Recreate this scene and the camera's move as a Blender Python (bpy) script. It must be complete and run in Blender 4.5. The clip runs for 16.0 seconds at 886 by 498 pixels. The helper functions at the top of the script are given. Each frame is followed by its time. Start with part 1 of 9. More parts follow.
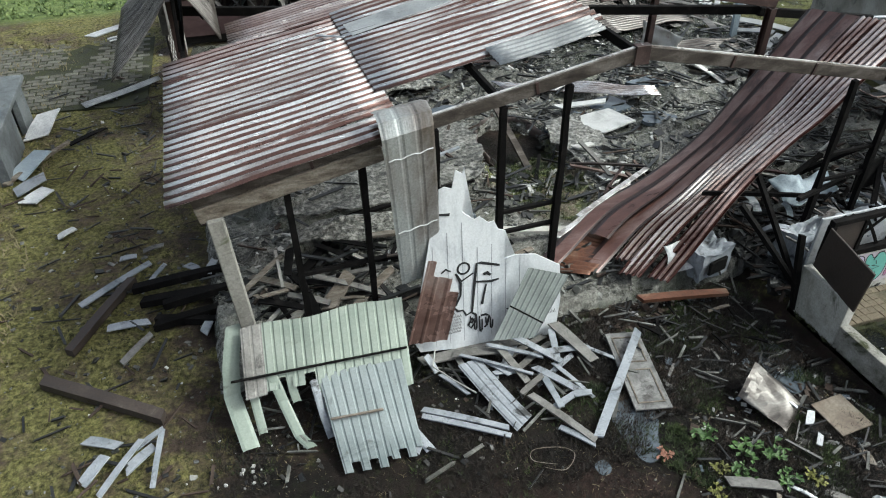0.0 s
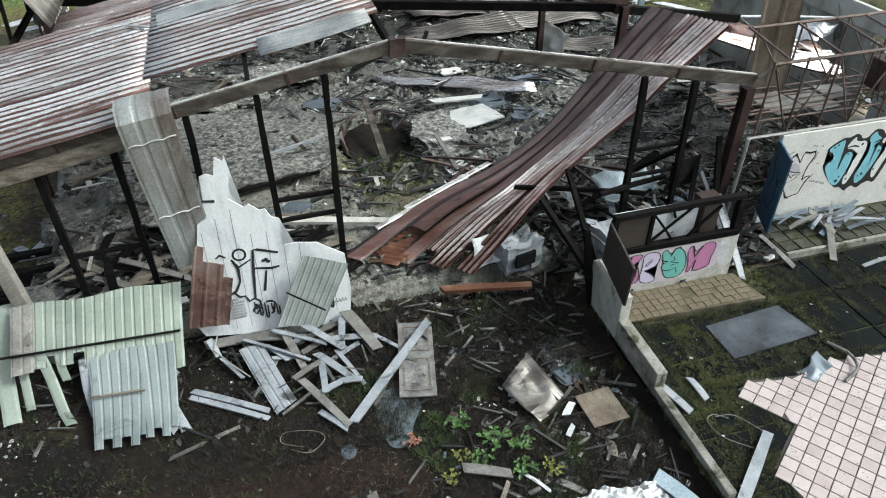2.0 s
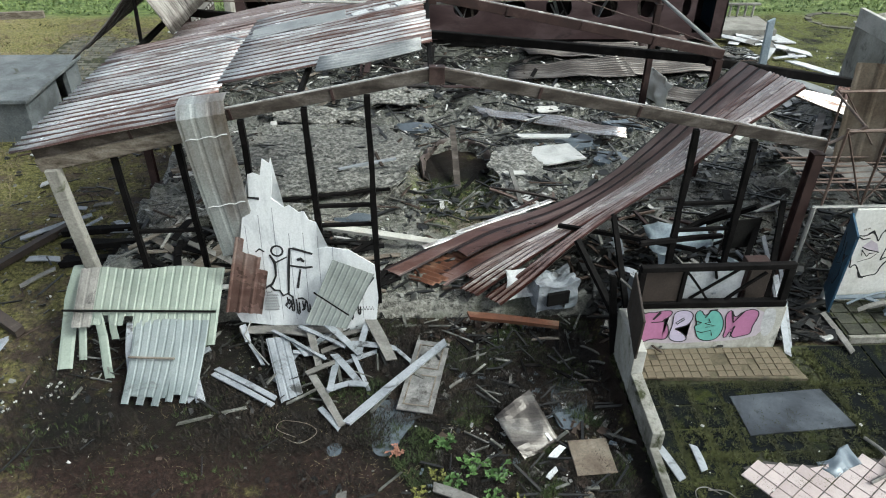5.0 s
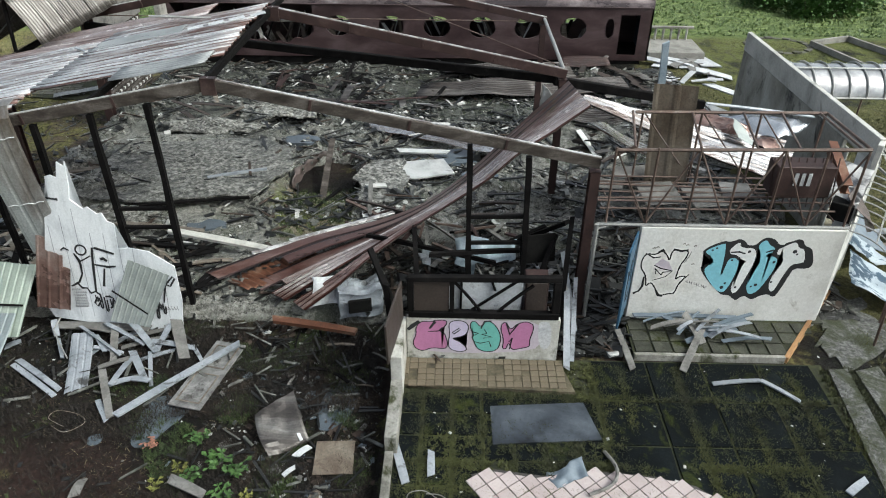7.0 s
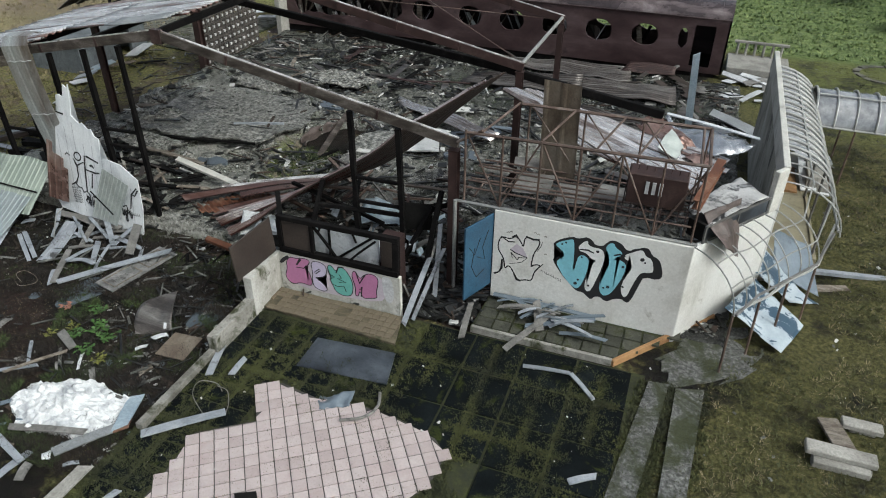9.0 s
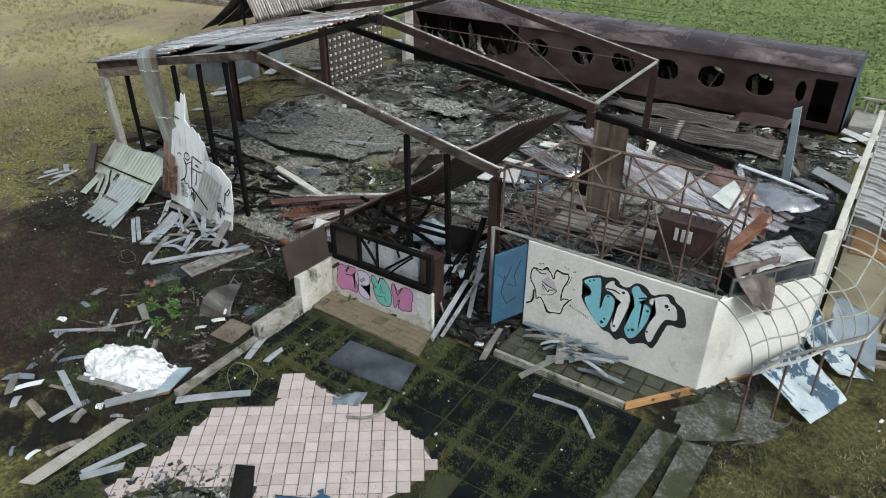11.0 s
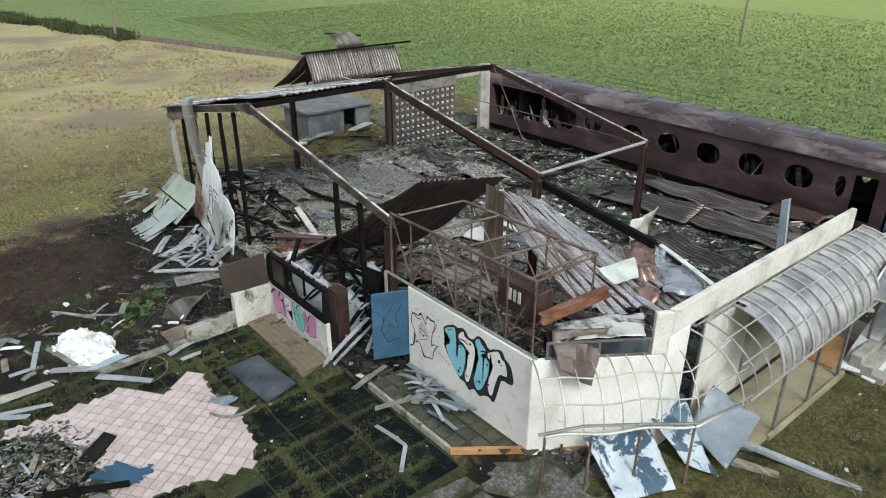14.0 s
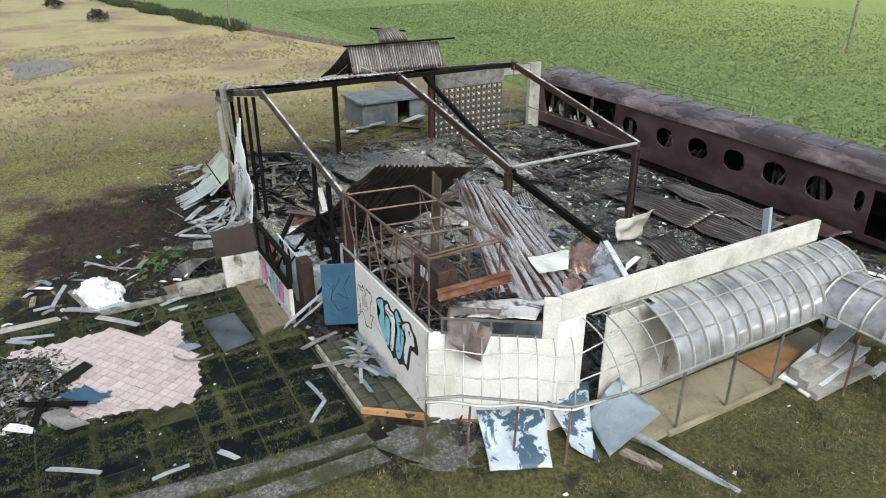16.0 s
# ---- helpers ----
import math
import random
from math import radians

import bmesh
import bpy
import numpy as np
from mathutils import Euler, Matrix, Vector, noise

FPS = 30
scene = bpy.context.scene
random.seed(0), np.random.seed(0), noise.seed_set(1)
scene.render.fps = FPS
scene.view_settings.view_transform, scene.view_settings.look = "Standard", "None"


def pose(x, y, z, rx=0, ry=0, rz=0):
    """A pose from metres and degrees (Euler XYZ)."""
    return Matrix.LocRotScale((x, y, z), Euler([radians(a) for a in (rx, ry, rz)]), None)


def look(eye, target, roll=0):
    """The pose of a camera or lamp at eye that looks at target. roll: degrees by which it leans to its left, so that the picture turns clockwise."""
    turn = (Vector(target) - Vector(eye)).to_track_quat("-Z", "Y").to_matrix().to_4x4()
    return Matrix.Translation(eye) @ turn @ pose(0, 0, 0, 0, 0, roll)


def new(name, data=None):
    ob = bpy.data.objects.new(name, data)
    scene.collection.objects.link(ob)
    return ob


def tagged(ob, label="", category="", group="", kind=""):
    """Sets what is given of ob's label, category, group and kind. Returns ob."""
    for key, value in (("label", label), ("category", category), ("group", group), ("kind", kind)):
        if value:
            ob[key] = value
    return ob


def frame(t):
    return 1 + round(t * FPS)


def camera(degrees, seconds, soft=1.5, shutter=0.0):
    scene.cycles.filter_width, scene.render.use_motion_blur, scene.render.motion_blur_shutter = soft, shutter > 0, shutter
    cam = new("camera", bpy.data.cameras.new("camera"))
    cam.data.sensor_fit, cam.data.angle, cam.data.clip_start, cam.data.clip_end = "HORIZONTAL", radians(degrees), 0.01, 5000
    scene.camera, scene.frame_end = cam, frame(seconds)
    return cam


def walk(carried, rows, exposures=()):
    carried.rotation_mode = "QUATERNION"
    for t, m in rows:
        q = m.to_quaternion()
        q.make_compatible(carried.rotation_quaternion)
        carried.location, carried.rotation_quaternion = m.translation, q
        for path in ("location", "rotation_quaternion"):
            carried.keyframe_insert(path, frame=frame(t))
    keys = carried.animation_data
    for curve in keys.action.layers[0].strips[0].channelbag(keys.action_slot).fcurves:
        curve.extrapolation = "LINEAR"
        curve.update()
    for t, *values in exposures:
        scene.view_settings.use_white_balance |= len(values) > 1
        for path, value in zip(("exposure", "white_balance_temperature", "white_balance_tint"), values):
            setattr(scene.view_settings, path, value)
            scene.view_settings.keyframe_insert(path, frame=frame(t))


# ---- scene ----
cam = camera(64.7, 16.0, soft=1.05)
METRES, EYE, TILT, LEAN, TURN = 36.98, 10.86, 1.45, 0.0, -18.0
ROWS = [
    (0.0, 0.0, 0.0, 0.0, 0.06, -38.08, -0.07),
    (0.5, 0.0164, -0.0009, 0.0001, 0.12, -38.11, -0.03),
    (1.0, 0.0431, -0.0025, 0.0002, 0.13, -38.1, -0.05),
    (1.5, 0.0888, -0.0049, 0.0002, 0.63, -38.15, -0.14),
    (2.0, 0.1328, -0.0067, 0.0008, 1.8, -38.26, -0.22),
    (2.5, 0.1681, -0.0086, 0.0013, 4.85, -38.33, -0.33),
    (3.0, 0.183, -0.0092, 0.0013, 9.09, -38.38, -0.38),
    (3.5, 0.187, -0.0095, 0.0012, 12.63, -38.44, -0.27),
    (6.0, 0.2428, -0.001, 0.0033, 16.17, -33.93, 0.02),
    (6.5, 0.285, 0.0077, 0.0036, 16.34, -33.92, 0.03),
    (7.0, 0.349, 0.0227, 0.0051, 19.34, -33.99, 0.06),
    (7.5, 0.4117, 0.0384, 0.0077, 23.91, -34.06, 0.15),
    (8.0, 0.4748, 0.0549, 0.0095, 26.04, -34.07, 0.14),
    (8.5, 0.5239, 0.067, 0.011, 30.8, -34.12, 0.16),
    (9.0, 0.5623, 0.0778, 0.0123, 38.5, -34.19, 0.33),
    (11.5, 0.6447, 0.129, 0.0183, 52.1, -30.39, 0.92),
    (12.0, 0.6682, 0.1549, 0.0181, 52.21, -28.59, 1.01),
    (12.5, 0.6928, 0.1798, 0.0183, 52.25, -25.82, 0.96),
    (13.0, 0.7209, 0.2085, 0.0191, 52.34, -25.63, 0.83),
    (13.5, 0.745, 0.2325, 0.0214, 58.59, -25.69, 0.92),
    (14.0, 0.774, 0.2653, 0.0221, 68.05, -25.56, 1.29),
    (14.5, 0.7942, 0.2903, 0.0229, 71.71, -25.52, 1.36),
    (15.0, 0.8141, 0.3169, 0.0244, 74.54, -25.54, 1.41),
    (15.5, 0.8319, 0.344, 0.0246, 77.29, -25.5, 1.46),
    (16.0, 0.8518, 0.3816, 0.0242, 78.62, -25.48, 1.45),
]
# the world's x runs along the building's front, y into its depth
START = pose(0, 0, 0, 0, 0, TURN) @ pose(-3.66, -12.55, EYE, TILT, LEAN, 0)
walk(cam, [(t, START @ pose(METRES * x, METRES * y, METRES * z, 90 + pitch, roll, yaw)) for t, x, y, z, yaw, pitch, roll in ROWS], [(t, e, 6270, g) for t, e, g in ((0.0, 0.64, 3), (3.5, 0.75, 2), (6.0, 0.65, 2), (7.0, 0.59, 4), (9.0, 0.2, 5), (11.5, 0.34, 5), (12.5, 0.36, 5), (14.0, 0.46, 5), (16.0, 0.6, 7))])

# ---- light ----
SUN_ELEV, SUN_AZ = radians(46), radians(110)  # azimuth from +y towards +x
world = bpy.data.worlds.new("world")
scene.world = world
world.use_nodes = True
wn = world.node_tree.nodes
sky = wn.new("ShaderNodeTexSky")
sky.sky_type, sky.sun_disc = "NISHITA", False
sky.sun_elevation, sky.sun_rotation = SUN_ELEV, SUN_AZ
sky.air_density, sky.dust_density, sky.ozone_density = 1.0, 6.0, 1.0
soft_sky = wn.new("ShaderNodeHueSaturation")
soft_sky.inputs["Saturation"].default_value = 0.5
world.node_tree.links.new(sky.outputs[0], soft_sky.inputs["Color"])
world.node_tree.links.new(soft_sky.outputs[0], wn["Background"].inputs["Color"])
wn["Background"].inputs["Strength"].default_value = 0.15
sun = new("sun", bpy.data.lights.new("sun", "SUN"))
sun.data.energy, sun.data.angle, sun.data.color = 1.5, radians(12), (0.93, 1.0, 0.97)
sun.matrix_world = look((0, 0, 0), (-math.cos(SUN_ELEV) * math.sin(SUN_AZ), -math.cos(SUN_ELEV) * math.cos(SUN_AZ), -math.sin(SUN_ELEV)))
sun.location = (0, 0, 40)
scene.view_settings.exposure = 0.7

# ---- materials ----
def hexa(c):
    return (c[0], c[1], c[2], 1)


class Nodes:
    """A short hand for one material's node tree."""

    def __init__(self, name):
        self.mat = bpy.data.materials.new(name)
        self.mat.use_nodes = True
        self.t = self.mat.node_tree
        self.bsdf = self.t.nodes["Principled BSDF"]

    def add(self, kind, **values):
        n = self.t.nodes.new(kind)
        for k, v in values.items():
            setattr(n, k, v)
        return n

    def link(self, a, b):
        self.t.links.new(a, b)

    def noise(self, vec, scale, detail=6, rough=0.6, distort=0.0):
        n = self.add("ShaderNodeTexNoise")
        n.inputs["Scale"].default_value, n.inputs["Detail"].default_value = scale, detail
        n.inputs["Roughness"].default_value, n.inputs["Distortion"].default_value = rough, distort
        self.link(vec, n.inputs["Vector"])
        return n.outputs["Fac"]

    def ramp(self, fac, stops):
        r = self.add("ShaderNodeValToRGB")
        els = r.color_ramp.elements
        while len(els) < len(stops):
            els.new(0.5)
        for e, (p, c) in zip(els, stops):
            e.position, e.color = p, hexa(c) if not isinstance(c, (int, float)) else (c, c, c, 1)
        self.link(fac, r.inputs["Fac"])
        return r.outputs["Color"]

    def mix(self, fac, a, b, mode="MIX"):
        m = self.add("ShaderNodeMix", data_type="RGBA", blend_type=mode)
        for sock, v in ((m.inputs["Factor"], fac), (m.inputs[6], a), (m.inputs[7], b)):
            if isinstance(v, (int, float)):
                sock.default_value = v
            elif isinstance(v, tuple):
                sock.default_value = hexa(v)
            else:
                self.link(v, sock)
        return m.outputs[2]

    def math(self, op, a, b=0.0, clamp=False):
        m = self.add("ShaderNodeMath", operation=op, use_clamp=clamp)
        for sock, v in ((m.inputs[0], a), (m.inputs[1], b)):
            if isinstance(v, (int, float)):
                sock.default_value = v
            else:
                self.link(v, sock)
        return m.outputs[0]

    def coords(self, stretch=(1, 1, 1), shift=True):
        tc, mp = self.add("ShaderNodeTexCoord"), self.add("ShaderNodeMapping")
        mp.inputs["Scale"].default_value = stretch
        self.link(tc.outputs["Object"], mp.inputs["Vector"])
        if shift:
            oi, cx = self.add("ShaderNodeObjectInfo"), self.add("ShaderNodeVectorMath", operation="SCALE")
            cx.inputs[0].default_value = (37.0, 21.0, 13.0)
            self.link(oi.outputs["Random"], cx.inputs["Scale"])
            self.link(cx.outputs[0], mp.inputs["Location"])
        return mp.outputs["Vector"]

    def bump(self, height, strength=0.3, dist=0.02):
        b = self.add("ShaderNodeBump")
        b.inputs["Strength"].default_value, b.inputs["Distance"].default_value = strength, dist
        self.link(height, b.inputs["Height"])
        self.link(b.outputs[0], self.bsdf.inputs["Normal"])


def surface(name, stops, scale=2.0, stretch=(1, 1, 1), rough=(0.6, 0.9), metal=0.0, bump=0.3, fine=30.0, spots=None, vary=0.38, dist=0.02, spec=0.5, trough=None, shift=True, crisp=0.12):
    """Two scales of noise: stops colour the broad one, the fine one gives grain and relief; spots = (colour, threshold, scale) adds stains."""
    n = Nodes(name)
    vec = n.coords(stretch, shift)
    broad, grain = n.noise(vec, scale, 5, 0.65, 0.4), n.noise(n.coords((1, 1, 1), shift), fine, 4, 0.7)
    col = n.ramp(broad, stops)
    if spots:
        f = n.ramp(n.noise(vec, spots[2], 6, 0.7, 0.6), [(spots[1], 0.0), (min(1, spots[1] + crisp), 1.0)])
        col = n.mix(f, col, spots[0])
    if trough:
        at = n.add("ShaderNodeAttribute", attribute_name="trough")
        f = n.math("ADD", n.math("MULTIPLY", at.outputs["Fac"], trough[2]), n.noise(n.coords((0.35, 1, 1)), 1.1, 6, 0.7))
        col = n.mix(n.ramp(f, [(trough[1], 0.0), (trough[1] + 0.14, 1.0)]), col, trough[0])
    col = n.mix(1.0, col, n.ramp(grain, [(0.25, 1 - vary), (0.75, 1 + vary * 0.4)]), "MULTIPLY")
    oi = n.add("ShaderNodeObjectInfo")
    col = n.mix(1.0, col, n.ramp(oi.outputs["Random"], [(0.0, 1 - vary * 0.7), (1.0, 1.0)]), "MULTIPLY")
    n.link(col, n.bsdf.inputs["Base Color"])
    n.link(n.ramp(broad, [(0.3, rough[0]), (0.7, rough[1])]), n.bsdf.inputs["Roughness"])
    n.bsdf.inputs["Metallic"].default_value = metal
    n.bsdf.inputs["Specular IOR Level"].default_value = spec
    if bump:
        n.bump(grain, bump, dist)
    return n.mat


M_ROOF = surface("rusty_galvanised", [(0.32, (0.22, 0.15, 0.13)), (0.42, (0.48, 0.43, 0.41)), (0.50, (0.80, 0.79, 0.78)), (0.66, (0.93, 0.93, 0.93))], 0.8, (0.16, 1.3, 1), (0.2, 0.32), 0.6, 0.1, 25, ((0.16, 0.082, 0.062), 0.525, 0.9), trough=((0.17, 0.092, 0.075), 0.41, 0.5))
M_RUST = surface("rusty_sheet", [(0.30, (0.11, 0.055, 0.046)), (0.42, (0.30, 0.21, 0.19)), (0.53, (0.56, 0.48, 0.46)), (0.72, (0.80, 0.76, 0.75))], 0.7, (0.35, 1.2, 1), (0.18, 0.32), 0.55, 0.12, 25, trough=((0.10, 0.042, 0.034), 0.48, 0.7))
M_ORANGE_RUST = surface("orange_rust", [(0.3, (0.07, 0.028, 0.018)), (0.5, (0.17, 0.068, 0.036)), (0.7, (0.30, 0.20, 0.14))], 1.2, (1, 1, 1), (0.45, 0.7), 0.2, 0.2, 25)
M_GALV = surface("galvanised_sheet", [(0.3, (0.24, 0.25, 0.25)), (0.55, (0.42, 0.43, 0.43)), (0.8, (0.55, 0.56, 0.56))], 1.2, (1, 1, 1), (0.3, 0.5), 0.4, 0.15, 25, ((0.14, 0.08, 0.05), 0.62, 1.4))
M_BEND = surface("scorched_sheet", [(0.3, (0.15, 0.125, 0.105)), (0.42, (0.29, 0.28, 0.27)), (0.55, (0.39, 0.41, 0.405)), (0.75, (0.49, 0.51, 0.505))], 0.7, (1.4, 1, 0.4), (0.32, 0.5), 0.35, 0.12, 25, ((0.10, 0.055, 0.035), 0.62, 1.0))
M_GREEN = surface("pale_green_sheet", [(0.3, (0.19, 0.23, 0.195)), (0.55, (0.275, 0.315, 0.27)), (0.8, (0.34, 0.38, 0.335))], 0.7, (1, 1, 1), (0.45, 0.6), 0.05, 0.1, 25, ((0.12, 0.13, 0.11), 0.62, 1.6), 0.22)
M_WHITE_SHEET = surface("white_sheet", [(0.3, (0.16, 0.18, 0.20)), (0.5, (0.29, 0.31, 0.34)), (0.8, (0.42, 0.44, 0.47))], 1.6, (1, 1, 1), (0.45, 0.65), 0.05, 0.1, 25, ((0.055, 0.055, 0.055), 0.56, 2.4), 0.28)
M_WHITE_WALL = surface("white_render", [(0.25, (0.40, 0.39, 0.35)), (0.45, (0.61, 0.60, 0.57)), (0.75, (0.70, 0.70, 0.68))], 0.8, (1, 1, 0.5), (0.75, 0.9), 0, 0.3, 18, ((0.30, 0.28, 0.24), 0.62, 1.8), 0.18)
M_CHAR = surface("charred_wood", [(0.3, (0.004, 0.004, 0.004)), (0.6, (0.011, 0.010, 0.010)), (0.8, (0.03, 0.027, 0.025))], 3.0, (1, 1, 1), (0.6, 0.85), 0, 0.6, 22, spec=0.05)
M_GREYWOOD = surface("weathered_wood", [(0.3, (0.07, 0.055, 0.04)), (0.5, (0.20, 0.17, 0.14)), (0.75, (0.36, 0.33, 0.29))], 2.0, (1, 4, 4), (0.7, 0.9), 0, 0.5, 25, spec=0.2)
M_BROWNWOOD = surface("brown_beam", [(0.3, (0.026, 0.021, 0.018)), (0.5, (0.07, 0.058, 0.05)), (0.75, (0.18, 0.16, 0.145))], 1.6, (1, 3, 3), (0.6, 0.85), 0, 0.4, 25, spec=0.2)
M_STEEL = surface("rusty_steel", [(0.3, (0.022, 0.012, 0.011)), (0.55, (0.052, 0.026, 0.023)), (0.8, (0.12, 0.08, 0.072))], 1.8, (1, 1, 1), (0.5, 0.75), 0.2, 0.25, 30)
M_TUBE = surface("rusty_tube", [(0.3, (0.07, 0.045, 0.035)), (0.55, (0.16, 0.11, 0.09)), (0.8, (0.34, 0.30, 0.27))], 1.8, (1, 1, 1), (0.45, 0.7), 0.3, 0.15, 30)
# pale tone: sky glare painted on the rafter tops, also the torn edge strips
M_FLANGE = surface("pale_strip_and_flange_glare", [(0.34, (0.22, 0.18, 0.165)), (0.46, (0.48, 0.45, 0.43)), (0.6, (0.78, 0.77, 0.76))], 1.4, (1, 1, 1), (0.2, 0.35), 0.35, 0.15, 30)
M_ALU = surface("dull_aluminium", [(0.3, (0.30, 0.30, 0.29)), (0.6, (0.44, 0.44, 0.42)), (0.8, (0.55, 0.55, 0.53))], 1.8, (1, 1, 1), (0.35, 0.55), 0.4, 0.1, 30)
M_CONC = surface("concrete", [(0.3, (0.20, 0.19, 0.17)), (0.55, (0.36, 0.345, 0.315)), (0.8, (0.47, 0.455, 0.42))], 1.2, (1, 1, 1), (0.8, 0.95), 0, 0.5, 20, ((0.10, 0.11, 0.06), 0.63, 1.6), spec=0.2)
M_TRAIN = surface("brown_carriage_steel", [(0.34, (0.028, 0.016, 0.017)), (0.5, (0.055, 0.033, 0.034)), (0.68, (0.10, 0.069, 0.071))], 0.6, (0.6, 1, 1.4), (0.3, 0.55), 0.1, 0.15, 20, ((0.022, 0.014, 0.015), 0.56, 0.7), 0.12, shift=False)
M_DARK = surface("soot_black", [(0.3, (0.005, 0.005, 0.005)), (0.7, (0.02, 0.019, 0.018))], 2.0, (1, 1, 1), (0.6, 0.9), 0, 0.4, 20, spec=0.06)
M_BOARD = surface("grey_board", [(0.3, (0.09, 0.085, 0.078)), (0.52, (0.19, 0.182, 0.17)), (0.8, (0.34, 0.33, 0.315))], 1.8, (1, 1, 1), (0.5, 0.8), 0, 0.4, 20, ((0.035, 0.035, 0.033), 0.58, 2.4), 0.35, 0.02, 0.3)
M_BLUE = surface("blue_paint", [(0.3, (0.018, 0.055, 0.10)), (0.6, (0.03, 0.09, 0.155)), (0.8, (0.05, 0.13, 0.20))], 1.5, (1, 1, 1), (0.4, 0.6), 0, 0.15, 20, ((0.012, 0.03, 0.055), 0.6, 2.0))
M_BLUESHEET = surface("blue_grey_sheet", [(0.3, (0.30, 0.38, 0.44)), (0.6, (0.46, 0.54, 0.60)), (0.8, (0.62, 0.68, 0.72))], 0.8, (1, 1, 1), (0.35, 0.55), 0.1, 0.15, 20, ((0.09, 0.13, 0.16), 0.60, 1.1))
M_CURB = surface("orange_timber", [(0.3, (0.22, 0.11, 0.045)), (0.6, (0.38, 0.21, 0.09)), (0.8, (0.46, 0.28, 0.14))], 1.2, (1, 1, 1), (0.7, 0.9), 0, 0.3, 25)
M_CLOTH = surface("white_plastic_sheet", [(0.3, (0.42, 0.43, 0.45)), (0.6, (0.64, 0.65, 0.66)), (0.8, (0.74, 0.74, 0.74))], 2.0, (1, 1, 1), (0.5, 0.7), 0, 0.2, 15)
M_TILE = surface("pink_tile", [(0.3, (0.36, 0.29, 0.28)), (0.6, (0.46, 0.395, 0.385)), (0.8, (0.52, 0.46, 0.45))], 0.5, (1, 1, 1), (0.35, 0.6), 0, 0.1, 25, ((0.20, 0.17, 0.15), 0.66, 1.6), 0.16)
M_PAVER = surface("dark_paver", [(0.3, (0.003, 0.004, 0.0045)), (0.6, (0.008, 0.0105, 0.0115)), (0.8, (0.022, 0.027, 0.026))], 1.2, (1, 1, 1), (0.6, 0.85), 0, 0.5, 25, ((0.042, 0.05, 0.014), 0.56, 1.3), spec=0.06)
M_PALEPAVER = surface("pale_paver", [(0.3, (0.085, 0.085, 0.07)), (0.6, (0.165, 0.16, 0.135)), (0.8, (0.27, 0.26, 0.225))], 1.4, (1, 1, 1), (0.75, 0.95), 0, 0.8, 30, ((0.05, 0.055, 0.018), 0.55, 1.6), 0.4, spec=0.2)
# the sky's reflection is put into the water's blue-grey base colour
M_WATER = surface("sky_tinted_puddle", [(0.3, (0.075, 0.09, 0.105)), (0.7, (0.135, 0.16, 0.185))], 1.0, (1, 1, 1), (0.05, 0.16), 0, 0.0)
M_BRICK = surface("red_fragment", [(0.3, (0.20, 0.08, 0.05)), (0.7, (0.34, 0.17, 0.12))], 2.0)
M_LEAF = surface("weed_leaf", [(0.3, (0.035, 0.085, 0.015)), (0.6, (0.07, 0.15, 0.03)), (0.8, (0.13, 0.20, 0.05))], 2.0, (1, 1, 1), (0.5, 0.7), 0, 0.0)
M_PEEL = surface("peeling_blue_sheet", [(0.35, (0.25, 0.30, 0.34)), (0.5, (0.34, 0.39, 0.43)), (0.75, (0.42, 0.47, 0.51))], 0.9, (1, 1, 1), (0.45, 0.6), 0.0, 0.1, 20, ((0.022, 0.055, 0.09), 0.50, 1.1), 0.1, crisp=0.025)
M_OLDSHEET = surface("grey_brown_sheet", [(0.3, (0.035, 0.03, 0.028)), (0.48, (0.10, 0.088, 0.08)), (0.62, (0.22, 0.205, 0.19)), (0.78, (0.42, 0.41, 0.39))], 0.8, (0.5, 4.0, 1), (0.25, 0.45), 0.45, 0.25, 25, trough=((0.045, 0.034, 0.03), 0.52, 0.5))
M_BUCKLED = surface("buckled_sheet", [(0.3, (0.05, 0.042, 0.038)), (0.45, (0.15, 0.135, 0.125)), (0.6, (0.34, 0.33, 0.32)), (0.8, (0.56, 0.56, 0.55))], 1.3, (1, 1, 1), (0.22, 0.4), 0.4, 0.2, 20, ((0.06, 0.035, 0.028), 0.55, 1.4))
M_MAT = surface("wet_dark_sheet", [(0.36, (0.006, 0.007, 0.009)), (0.48, (0.03, 0.036, 0.046)), (0.66, (0.09, 0.105, 0.125))], 0.75, (1, 1, 1), (0.25, 0.5), 0, 0.1, 20, None, 0.2, 0.02, 0.5)
M_PANEL = surface("white_torn_panel", [(0.3, (0.44, 0.46, 0.49)), (0.5, (0.66, 0.68, 0.70)), (0.8, (0.78, 0.79, 0.81))], 1.2, (1.6, 1, 0.5), (0.4, 0.6), 0.0, 0.1, 25, ((0.22, 0.20, 0.19), 0.63, 1.8), 0.2)
M_DIRTYWALL = surface("stained_wall", [(0.3, (0.16, 0.155, 0.12)), (0.45, (0.38, 0.37, 0.33)), (0.65, (0.58, 0.57, 0.54))], 1.4, (1, 1, 0.5), (0.75, 0.95), 0, 0.4, 18, ((0.07, 0.075, 0.04), 0.55, 1.6), 0.3)
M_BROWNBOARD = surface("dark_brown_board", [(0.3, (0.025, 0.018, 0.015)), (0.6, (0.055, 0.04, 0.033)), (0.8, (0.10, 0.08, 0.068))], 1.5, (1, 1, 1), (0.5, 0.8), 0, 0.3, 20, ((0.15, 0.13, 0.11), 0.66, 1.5))
